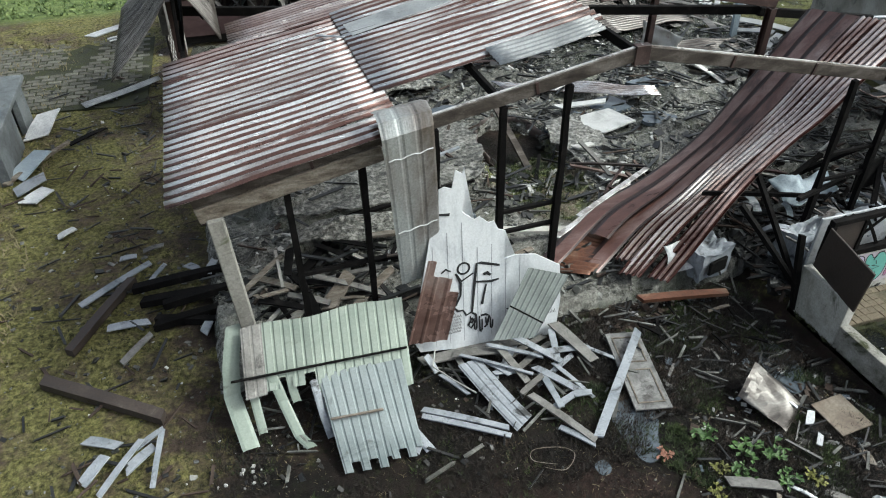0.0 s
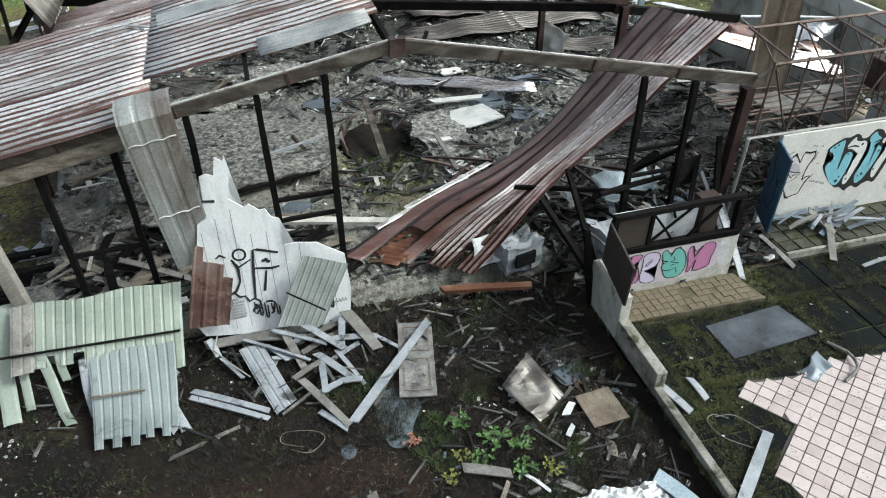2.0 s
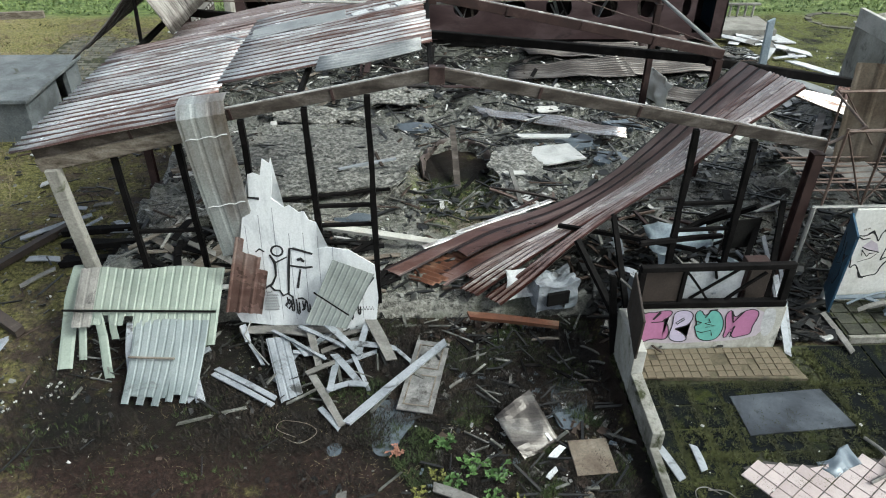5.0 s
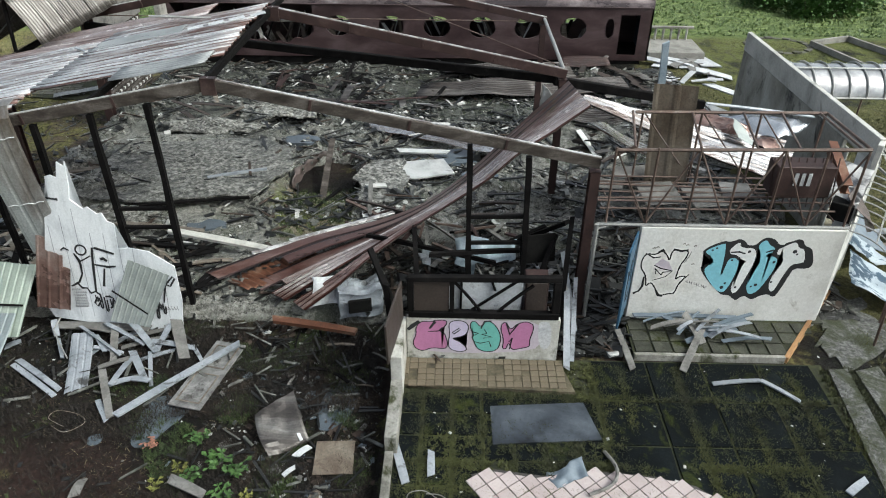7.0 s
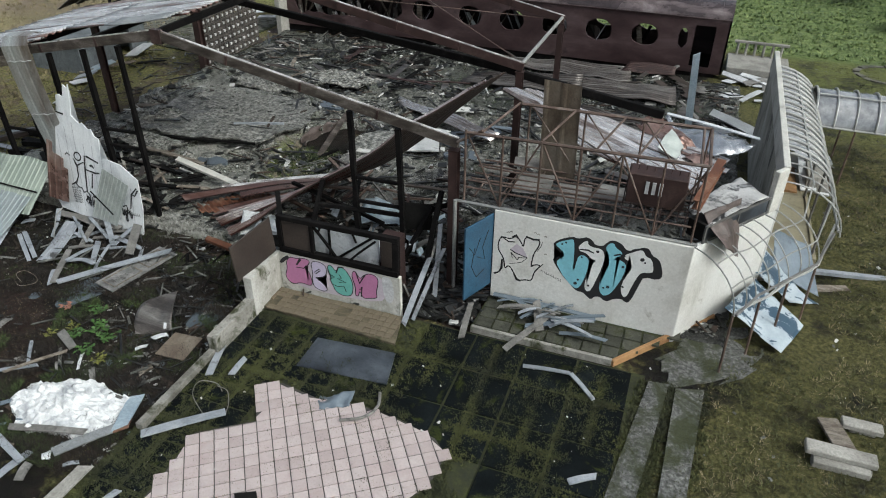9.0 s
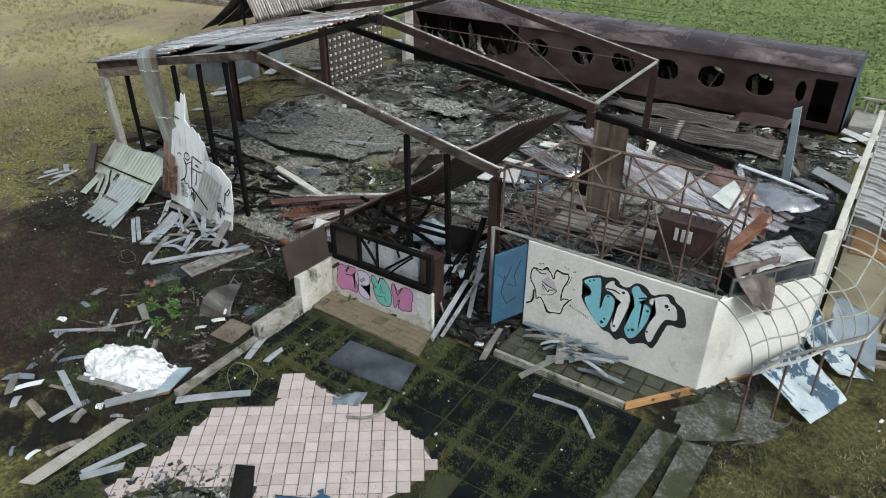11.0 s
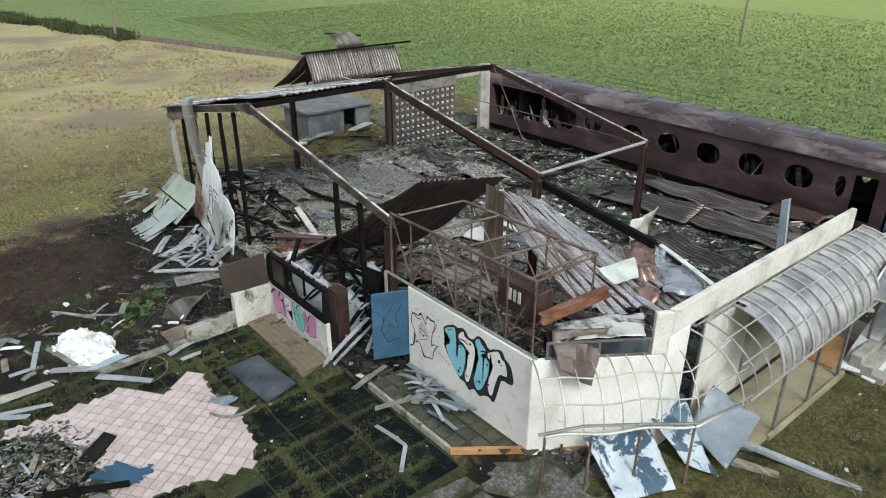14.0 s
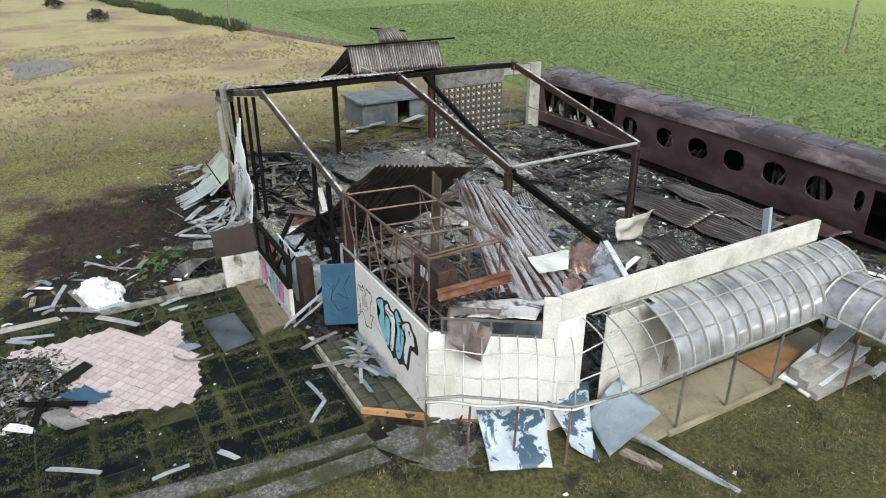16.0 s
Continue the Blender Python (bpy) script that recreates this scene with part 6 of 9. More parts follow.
tube(bm, [(-4.3, -0.85, 0.5), (-4.42, -1.1, 0.3), (-4.1, -1.5, 0.2), (-3.75, -1.9, 0.12)], 0.018, 5)
single("bent_wire", bm, M_ALU, "bent pale rod hanging from the panel", "wire")
# a stained door leaf on the ground
door = thing("door_leaf", "stained grey door leaf lying in the mud", "door")
md = along((-0.1, -1.25, 0.12), (-0.55, -3.35, 0.10))
bm = fresh()
box(bm, (0, -0.38, -0.02), (2.15, 0.38, 0.02), md, 0.008)
part("leaf", bm, M_STAINED, door)
for lo, hi in ((0.15, 0.9), (1.1, 2.0)):
    bm = fresh()
    for p, q in (((lo, -0.28, 0.02), (hi, -0.25, 0.035)), ((lo, 0.25, 0.02), (hi, 0.28, 0.035)), ((lo, -0.25, 0.02), (lo + 0.03, 0.25, 0.035)), ((hi - 0.03, -0.25, 0.02), (hi, 0.25, 0.035))):
        box(bm, p, q, md)
    part("moulding", bm, M_GREYWOOD, door)
# plates by the retaining wall
plank((1.75, -3.55, 0.3), (2.15, -4.2, 0.12), 0.07, 0.02, M_CLOTH, "torn white edge of foil on the plate", "strip", "")
bm = fresh()
beam(bm, (2.85, -4.18, 0.1), (2.9, -5.0, 0.08), 0.78, 0.03)
single("brown_board", bm, M_TANPLATE, "square brown board lying in the mud", "board")
for a, b, w in (((2.1, -4.6, 0.1), (2.35, -4.35, 0.12), 0.14), ((1.95, -5.05, 0.07), (2.15, -4.85, 0.09), 0.1)):
    plank(a, b, w, 0.02, M_CLOTH, "scrap of white plastic in the mud", "scrap", "white scraps", "scrap")
plank((0.75, -0.55, 0.32), (2.85, -0.92, 0.28), 0.2, 0.09, M_ORANGE_RUST, "orange-rusted beam on the rubble", "beam", "", "rusty_beam")
# puddles
for pts in ([(2.48, -2.5), (2.8, -2.35), (3.1, -2.52), (3.15, -3.0), (2.91, -3.64), (2.6, -3.85), (2.37, -3.78), (2.3, -3.1)], [(-1.45, -3.0), (-0.9, -2.85), (-0.39, -2.93), (-0.5, -3.5), (-0.8, -3.9), (-0.93, -4.34), (-1.3, -4.4), (-1.42, -4.05)], [(-2.3, -4.1), (-2.0, -4.0), (-1.95, -4.3), (-2.2, -4.4)]):
    bm = fresh()
    pts = rounded(pts, 2)
    zz = max(terrain(x, y) for x, y in pts) + 0.005
    slab(bm, pts, zz - 0.06, zz)
    single("puddle", bm, M_WATER, "shallow puddle on the dark soil", "puddle", kind="structure")

# left of the corner post: charred beams and pale strips
CB = "charred beam in a heap beside the corner post"
for a, b, w in (
    ((-10.4, 3.55, 0.2), (-8.2, 3.6, 0.3), 0.2), ((-10.2, 3.05, 0.15), (-8.2, 2.9, 0.22), 0.22), ((-9.9, 2.15, 0.12), (-8.1, 2.3, 0.2), 0.2),
    ((-9.7, 2.6, 0.3), (-8.0, 2.75, 0.4), 0.18), ((-9.9, 2.4, 0.1), (-8.2, 1.8, 0.1), 0.16), ((-11.67, 1.85, 0.1), (-10.45, 4.0, 0.15), 0.2), ((-12.1, 1.12, 0.1), (-9.75, -0.6, 0.1), 0.26),
):
    plank(a, b, w, 0.18, M_CHAR if a[0] > -11 else M_BROWNBOARD, CB, "beam", "charred beams by the corner", "charred_beam")
PS = "pale strip of cladding on the mossy ground"
for a, b, w in (
    ((-11.6, 3.45, 0.08), (-10.05, 4.65, 0.12), 0.2), ((-10.95, 2.45, 0.08), (-10.05, 2.38, 0.1), 0.22), ((-10.6, 1.22, 0.06), (-10.0, 1.95, 0.1), 0.16), ((-10.25, 3.5, 0.1), (-9.7, 4.5, 0.1), 0.12),
    ((-11.15, -0.75, 0.12), (-10.55, -1.1, 0.15), 0.2), ((-11.15, -1.75, 0.08), (-10.75, -1.3, 0.2), 0.22), ((-10.85, -2.1, 0.1), (-10.1, -1.2, 0.3), 0.12), ((-10.2, -1.3, 0.2), (-9.72, -1.12, 0.35), 0.12),
    ((-9.72, -1.1, 0.35), (-9.95, -2.2, 0.1), 0.1), ((-10.4, -1.7, 0.12), (-9.9, -1.35, 0.2), 0.2), ((-8.7, 3.5, 0.3), (-8.45, 4.1, 0.3), 0.2), ((-8.9, 1.6, 0.1), (-8.7, 2.05, 0.15), 0.2), ((-9.2, 4.3, 0.1), (-8.9, 4.0, 0.1), 0.2), ((-10.8, 5.1, 0.06), (-10.4, 5.12, 0.06), 0.18), ((-10.25, 5.28, 0.06), (-9.75, 5.42, 0.06), 0.16),
):
    plank(a, b, w, 0.03, M_BOARD if w == 0.16 else M_WHITE_SHEET, PS, "strip", "pale strips beside the hall", "cladding_strip")
plank((-14.16, 9.9, 0.1), (-12.57, 11.9, 0.25), 0.14, 0.08, M_GREYWOOD, "long weathered plank beside the bunker", "plank", "")
bm = fresh()
corrugated(bm, 0.5, 2.8, patch((-12.5, 15.1, 0.12), (-12.3, 14.65, 0.12), (-9.85, 16.5, 0.3), (-9.75, 16.1, 0.3), 0.5, 2.8, 0.02, 0.05), 0.17, 0.02, "sine", 6, 8)
single("ribbed_strip", bm, M_GALV, "bright galvanised strip on the ground", "metal sheet")
for a, b, w in (((-12.75, 22.4, 0.1), (-10.95, 23.6, 0.15), 0.5), ((-12.0, 21.9, 0.08), (-10.7, 22.4, 0.08), 0.15), ((-11.9, 21.6, 0.08), (-10.7, 22.1, 0.08), 0.12)):
    plank(a, b, w, 0.04, M_CLOTH, "white board on the overgrown paving", "board", "white boards on the paving")

# thrown about inside the carriage
for k in range(120):
    x, y = (random.uniform(-8.4, -1.8), random.uniform(20.25, 22.3)) if k < 60 else (random.uniform(-1.5, 11.6), random.uniform(20.3, 21.6))
    plank((x, y, 0.6), (x + random.uniform(-0.9, 0.9), y + random.uniform(-0.15, 0.6), random.uniform(1.3, 2.2)), random.uniform(0.08, 0.3), 0.03, random.choice((M_CLOTH, M_BOARD, M_GREYWOOD, M_CHAR, M_BUCKLED, M_BROWNBOARD)), "burnt board heaped inside the carriage", "board", "boards inside the carriage", "burnt_board")

# inside the hall
HB = "long scorched plank across the burnt floor"
for a, b, w, m in (
    ((-4.7, 3.4, 0.62), (-2.1, 3.15, 0.55), 0.16, M_GREYWOOD), ((-3.05, 3.05, 0.62), (0.7, 2.0, 0.58), 0.24, M_PARAPET), ((-5.5, 2.6, 0.5), (-1.5, 2.3, 0.5), 0.16, M_CHAR),
    ((-5.4, 4.4, 0.55), (-1.3, 5.2, 0.6), 0.18, M_CHAR), ((-2.87, 6.2, 0.72), (-1.1, 6.9, 0.72), 0.1, M_WHITE_SHEET), ((0.85, 5.9, 0.05), (0.8, 8.9, 0.95), 0.2, M_BROWNWOOD), ((1.4, 6.5, 0.25), (0.6, 5.0, 0.1), 0.1, M_CHAR),
    ((-8.2, 6.6, 0.5), (-3.8, 8.4, 0.6), 0.24, M_GREYWOOD), ((-6.8, 2.2, 0.45), (-5.0, 4.6, 0.5), 0.2, M_CHAR), ((-7.8, 1.6, 0.4), (-5.0, 1.4, 0.45), 0.18, M_CHAR), ((-4.6, 1.0, 0.45), (-1.9, 1.5, 0.5), 0.18, M_CHAR),
):
    plank(a, b, w, 0.08, m, HB, "plank", "planks in the hall", "scorched_plank")
for a, b, w, m, la in (
    ((-7.6, 0.5, 0.45), (-6.4, 1.6, 0.5), 0.3, M_CONC, "pale plaster slab"), ((-6.6, 0.4, 0.4), (-4.9, 0.5, 0.5), 0.22, M_WHITE_WALL, "pale fallen lintel"), ((-6.2, 1.1, 0.5), (-5.5, 1.9, 0.75), 0.35, M_GREYWOOD, "curved pale panel"),
    ((3.1, 8.9, 0.55), (4.9, 8.8, 0.57), 0.3, M_WETPLATE, "white wet plate"), ((3.3, 7.35, 0.5), (4.95, 7.75, 0.52), 1.25, M_WETPLATE, "white wet plate"), ((2.3, 6.0, 0.62), (2.95, 6.05, 0.63), 0.22, M_WHITE_WALL, "white fragment"), ((4.1, 11.3, 0.5), (5.0, 11.4, 0.52), 0.5, M_WHITE_WALL, "white square plate"),
    ((2.4, 4.3, 0.42), (3.1, 4.7, 0.46), 0.7, M_WETPLATE, "pale wet slab"),
):
    plank(a, b, w, 0.05, m, la + " lying on the burnt floor", "slab", "fallen slabs", "fallen_slab", 0.0)
# the charred rim of the pit, its far side standing up like a shell
bm = fresh()
rings = []
for k in range(25):
    a = math.pi * (-0.1 + 1.2 * k / 24)
    row = []
    for j in range(6):
        f = j / 5
        r = 1.0 + 0.16 * noise.noise(Vector((k * 0.6, j * 0.8, 3))) - 0.12 * f * f
        x, y = 0.95 + 1.22 * r * math.cos(a), 7.2 + 2.0 * r * math.sin(a)
        row.append(bm.verts.new((x, y, lerp(floor_height(0.95 + 1.5 * math.cos(a), 7.2 + 2.6 * math.sin(a)) + 0.04 + 0.14 * noise.noise(Vector((k * 0.9, 0, 7))), -0.45, f))))
    rings.append(row)
for p, q in zip(rings, rings[1:]):
    for j in range(5):
        bm.faces.new((p[j], q[j], q[j + 1], p[j + 1])).smooth = True
got = bmesh.ops.extrude_face_region(bm, geom=list(bm.faces))
for v in [g for g in got["geom"] if isinstance(g, bmesh.types.BMVert)]:
    v.co += (v.co - Vector((0.95, 7.2, v.co.z))).normalized() * 0.03
bmesh.ops.recalc_face_normals(bm, faces=bm.faces)
single("pit_rim", bm, M_HANG, "charred shell of floor standing round the burnt pit", "pit rim")
# water standing on the burnt floor
for cx, cy, rx, ry in ((2.9, 7.6, 0.7, 0.9), (4.9, 8.9, 1.1, 0.6), (-0.6, 9.9, 0.8, 0.4), (6.0, 7.2, 0.6, 0.5), (-2.3, 3.9, 0.6, 0.3), (7.2, 9.6, 0.9, 0.5)):
    bm = fresh()
    pts = [(cx + rx * math.cos(a) * (1 + 0.5 * noise.noise(Vector((a * 1.3, cx, 1)))), cy + ry * math.sin(a) * (1 + 0.5 * noise.noise(Vector((a * 1.3, cy, 4))))) for a in [k * math.tau / 26 for k in range(26)]]
    zz = sorted(floor_height(x, y) for x, y in pts)[20]
    slab(bm, pts, zz - 0.12, zz)
    single("floor_puddle", bm, M_WATER, "shallow water on the burnt floor", "puddle", group="puddles in the hall", kind="structure")
# ash crusts lifted from the floor


def crust(cx, cy, rx, ry, z, seed, label, material):
    bm = fresh()
    n, rings = 64, []
    for k in range(11):
        r = k / 10
        ring = []
        for i in range(n):
            a = i * math.tau / n
            rr = r * (1 + 0.35 * noise.noise(Vector((math.cos(a) * 1.6 + seed, math.sin(a) * 1.6, seed))) + 0.16 * noise.noise(Vector((math.cos(a) * 6, math.sin(a) * 6 + seed, 1))) + 0.08 * noise.noise(Vector((math.cos(a) * 17, math.sin(a) * 17 + seed, 2))))
            x, y = cx + rx * rr * math.cos(a), cy + ry * rr * math.sin(a)
            ring.append(bm.verts.new((x, y, z + 0.12 * noise.noise(Vector((x * 0.8, y * 0.8, seed))) + 0.09 * noise.noise(Vector((x * 3, y * 3, seed))) + 0.06 * noise.noise(Vector((x * 8, y * 8, seed))) - 0.10 * r * r)))
        rings.append(ring)
    for p, q in zip(rings[1:], rings[2:]):
        for i in range(n):
            bm.faces.new((p[i], p[(i + 1) % n], q[(i + 1) % n], q[i]))
    c = bm.faces.new(rings[1])
    for v in rings[0]:
        bm.verts.remove(v)
    got = bmesh.ops.extrude_face_region(bm, geom=list(bm.faces))
    for v in [g for g in got["geom"] if isinstance(g, bmesh.types.BMVert)]:
        v.co.z += 0.05
    bmesh.ops.recalc_face_normals(bm, faces=bm.faces)
    single("ceiling_crust", bm, material, label, "fallen ceiling", group="fallen ceiling crusts")


M_ASH = surface("gritty_screed", [(0.38, (0.022, 0.022, 0.018)), (0.45, (0.10, 0.098, 0.084)), (0.53, (0.23, 0.225, 0.20)), (0.63, (0.48, 0.47, 0.44))], 8.0, (1, 1, 1), (0.3, 0.6), 0, 1.0, 30, ((0.03, 0.03, 0.026), 0.59, 1.6), 0.4, shift=False)


def screed_plate(outline, z, seed, label):
    """A broken plate with a free, ragged outline, its rim hanging over or curling up a little."""
    bm = fresh()
    rim = []
    for (xa, ya), (xb, yb) in zip(outline, outline[1:] + outline[:1]):
        for k in range(14):
            x, y = lerp(xa, xb, k / 14), lerp(ya, yb, k / 14)
            g = 0.2 * noise.noise(Vector((x * 1.8, y * 1.8, seed))) + 0.12 * noise.noise(Vector((x * 6, y * 6, seed)))
            rim.append((x + g, y + 0.8 * g))
    cx, cy, n = sum(p[0] for p in rim) / len(rim), sum(p[1] for p in rim) / len(rim), len(rim)
    rings = []
    for k in range(1, 11):
        f = k / 10
        ring = []
        for x, y in rim:
            x, y = lerp(cx, x, f), lerp(cy, y, f)
            ring.append(bm.verts.new((x, y, z + 0.05 * noise.noise(Vector((x * 0.8, y * 0.8, seed))) + 0.03 * noise.noise(Vector((x * 5, y * 5, seed))) + 0.16 * noise.noise(Vector((x * 0.9, y * 0.9, seed + 4))) * f ** 6)))
        rings.append(ring)
    bm.faces.new(rings[0])
    for p, q in zip(rings, rings[1:]):
        for i in range(n):
            bm.faces.new((p[i], p[(i + 1) % n], q[(i + 1) % n], q[i]))
    got = bmesh.ops.extrude_face_region(bm, geom=list(bm.faces))
    for v in [g for g in got["geom"] if isinstance(g, bmesh.types.BMVert)]:
        v.co.z += 0.06
    bmesh.ops.recalc_face_normals(bm, faces=bm.faces)
    single("screed_plate", bm, M_ASH, label, "floor plate", group="broken floor plates")


screed_plate([(-6.9, 4.75), (-4.5, 4.6), (-2.25, 5.05), (-0.95, 5.3), (-0.4, 6.6), (-0.5, 8.3), (-1.6, 9.6), (-4.0, 9.2), (-6.6, 8.6)], 0.66, 1.0, "large gritty plate of floor screed broken along its front")
screed_plate([(1.85, 6.75), (2.25, 5.0), (3.3, 5.05), (3.6, 6.6), (3.4, 8.2), (2.3, 8.2)], 0.5, 4.0, "gritty plate of floor screed beside the sunken part")
crust(-4.2, 10.7, 1.9, 0.7, 0.72, 2.0, "pale crust of fallen ceiling with ragged edges", M_ASH)
crust(-5.2, 3.9, 1.7, 0.5, 0.72, 3.0, "scorched crust of fallen ceiling", M_ASH)
crust(-1.6, 12.6, 1.8, 0.9, 0.65, 6.0, "dark crust of fallen ceiling", M_ASH)

# fallen metal sheets at the back of the hall
for p00, p10, p01, p11, w, n, m in (
    ((1.7, 11.6, 0.6), (1.9, 10.9, 0.55), (6.9, 9.0, 0.75), (6.75, 8.3, 0.7), 0.8, 5.6, M_SLID),
    ((3.6, 16.0, 0.6), (3.4, 14.4, 0.6), (8.6, 16.4, 0.8), (8.8, 14.6, 0.7), 1.6, 5.2, M_OLDSHEET),
    ((4.4, 18.8, 0.55), (4.6, 17.2, 0.6), (10.4, 19.2, 0.7), (10.6, 17.2, 0.6), 1.7, 6.0, M_OLDSHEET),
    ((8.2, 16.6, 0.6), (8.6, 15.0, 0.55), (12.6, 17.2, 0.6), (12.8, 15.2, 0.6), 1.7, 4.3, M_OLDSHEET),
    ((10.2, 19.6, 0.75), (10.0, 18.6, 0.6), (12.4, 19.6, 0.7), (12.4, 18.7, 0.6), 0.95, 2.3, M_STEEL),
    ((9.0, 13.2, 0.7), (8.8, 12.2, 0.6), (12.8, 12.4, 0.7), (12.4, 11.2, 0.6), 1.1, 3.9, M_OLDSHEET),
    ((1.2, 2.2, 0.5), (-0.9, 1.0, 0.45), (2.0, 1.8, 0.6), (-0.1, 0.4, 0.5), 2.2, 1.0, M_ORANGE_RUST),
):
    bm = fresh()
    corrugated(bm, w, n, patch(p00, p10, p01, p11, w, n, 0.0, 0.22, p00[0]), 0.17, 0.028, "sine", 6, 12)
    single("fallen_sheet", bm, m, "grey-brown corrugated sheet fallen on the burnt floor", "metal sheet", group="fallen sheets")
plank((13.45, 13.3, 0.2), (13.2, 13.2, 3.3), 0.26, 0.14, M_BLUESHEET, "bluish steel post leaning before the carriage", "post", "", "leaning_post")

# ---- annex: cage of thin trusses, sheets and plates ----
cage = thing("truss_cage", "rusted open cage of light roof trusses over the annex", "roof truss")
ZT = 4.93


def rod(a, b, r=0.028, m=M_TUBE):
    bm = fresh()
    tube(bm, [a, b], r, 6)
    part("truss_bar", bm, m, cage)


rod((8.35, -0.1, 4.5), (9.0, -0.2, ZT), 0.035)
rod((8.6, -0.2, ZT - 0.1), (13.97, -0.22, ZT), 0.04)
rod((9.4, 1.75, ZT), (13.93, 1.86, ZT), 0.04)
rod((13.97, -0.22, ZT), (13.93, 1.86, ZT), 0.035)
rod((13.8, -0.22, ZT), (13.76, 1.86, ZT), 0.03)
for x in (9.0, 10.4, 11.6, 12.5):
    rod((x, -0.2, ZT - 0.03), (x + 0.35, 1.8, ZT), 0.03)
for i, x in enumerate((8.6, 9.5, 10.4, 11.3, 12.2, 13.1, 13.95)):
    rod((x, -0.22, 3.0), (x, -0.22, ZT - 0.03), 0.028)
    if i < 6:
        a, b = ((x, -0.2, 3.05), (x + 0.88, -0.2, ZT - 0.05)) if i % 2 else ((x, -0.2, ZT - 0.05), (x + 0.88, -0.2, 3.05))
        rod(a, b, 0.022)
for i, x in enumerate((9.6, 11.0, 12.4, 13.9)):
    rod((x, 1.84, 2.9), (x, 1.84, ZT), 0.028)
    if i < 3:
        rod((x, 1.84, ZT), (x + 1.4, 1.84, 3.2), 0.02)
rod((8.4, -0.25, 3.02), (14.1, -0.22, 3.02), 0.04, M_ALU)
rod((8.4, -0.3, 3.05), (8.4, -0.3, 0.3), 0.05, M_ALU)
for k in range(7):
    y = 0.1 + 0.28 * k
    rod((8.5, y, 3.25 + 0.05 * math.sin(k * 2)), (13.9, y + 0.1, 3.2 + 0.08 * math.sin(k)), 0.025)
for k in range(9):
    x = 8.8 + 0.62 * k
    rod((x, -0.1, 3.12), (x + 0.1 * math.sin(k), 2.6, 3.05), 0.022)
# ceiling boards that still lie on the bars
for a, b, w in (((9.6, 0.9, 3.2), (10.5, 0.95, 3.24), 1.1), ((10.7, 0.8, 3.18), (11.5, 0.9, 3.2), 1.0), ((11.6, 1.2, 3.2), (12.3, 1.1, 3.22), 0.8), ((9.2, 2.2, 3.1), (10.2, 2.4, 3.1), 0.6), ((8.7, 1.6, 3.12), (9.3, 1.5, 3.12), 0.5)):
    bm = fresh()
    beam(bm, a, b, w, 0.025)
    single("ceiling_board", bm, M_BOARD, "grey ceiling board left on the bars", "board", group="ceiling boards")
# red-brown machine crate hanging in the cage
crate = thing("rusty_cabinet", "red-brown rusted metal cabinet hung in the trusses", "cabinet")
bm = fresh()
box(bm, (12.35, 0.2, 3.55), (13.65, 0.75, 4.3), chamfer=0.02)
part("body", bm, M_STEEL, crate)
for x in (12.75, 12.9, 13.05):
    bm = fresh()
    box(bm, (x, 0.18, 3.85), (x + 0.08, 0.2, 4.15))
    part("slot", bm, M_CLOTH, crate, "pale slot in the front")
for k in range(9):
    bm = fresh()
    tube(bm, [(12.3 + 0.18 * k, 0.2, 3.3), (12.35 + 0.18 * k, 0.5, 4.4)], 0.015, 5)
    part("bar", bm, M_STEEL, crate)
# orange rusted beam on the annex edge
bm = fresh()
ibeam(bm, (13.9, 0.05, 3.85), (14.3, 1.9, 4.1), 0.2, 0.24)
single("rusty_beam", bm, M_ORANGE_RUST, "orange-rusted steel beam on the annex edge", "beam")
# upright brown plate
pl = thing("hanging_plate", "tall rust-stained plate standing in the trusses", "metal sheet")
bm = fresh()
corrugated(bm, 0.98, 2.5, patch((9.95, 2.0, 3.0), (10.93, 1.75, 3.05), (9.84, 2.15, 5.5), (10.82, 1.9, 5.52), 0.98, 2.5, 0, 0.02), 0.49, 0.02, "rib", 8, 6)
part("sheet", bm, M_TANPLATE, pl)
# annex roof sheets slid down from the eave
slid_roof = thing("slid_roof_sheets", "pale corrugated roof sheets slid into the annex", "metal sheet")
for i in range(5):
    a, b = i / 5, (i + 1) / 5
    up, lo = lambda f: (lerp(8.3, 8.95, f), lerp(3.7, 5.4, f), lerp(4.55, 3.95, f)), lambda f: (lerp(13.2, 14.7, f), lerp(2.2, 4.9, f), lerp(3.0, 2.85, f))
    bm = fresh()
    L = 5.4 + 0.3 * (i % 2)
    corrugated(bm, 0.5, L, patch(up(a), up(b), lo(a), lo(b), 0.5, 5.4, 0.06, 0.12, i * 3.0), 0.25, 0.045, "trap", 8, 12)
    part("corrugated_sheet", bm, M_SLID, slid_roof)
bm = fresh()
corrugated(bm, 1.0, 3.6, patch((9.0, 5.0, 3.3), (9.6, 5.9, 3.0), (12.2, 6.4, 1.3), (12.6, 7.2, 1.2), 1.0, 3.6, 0.1, 0.1), 0.25, 0.035, "rib", 8, 8)
part("corrugated_sheet", bm, M_SLID, slid_roof)


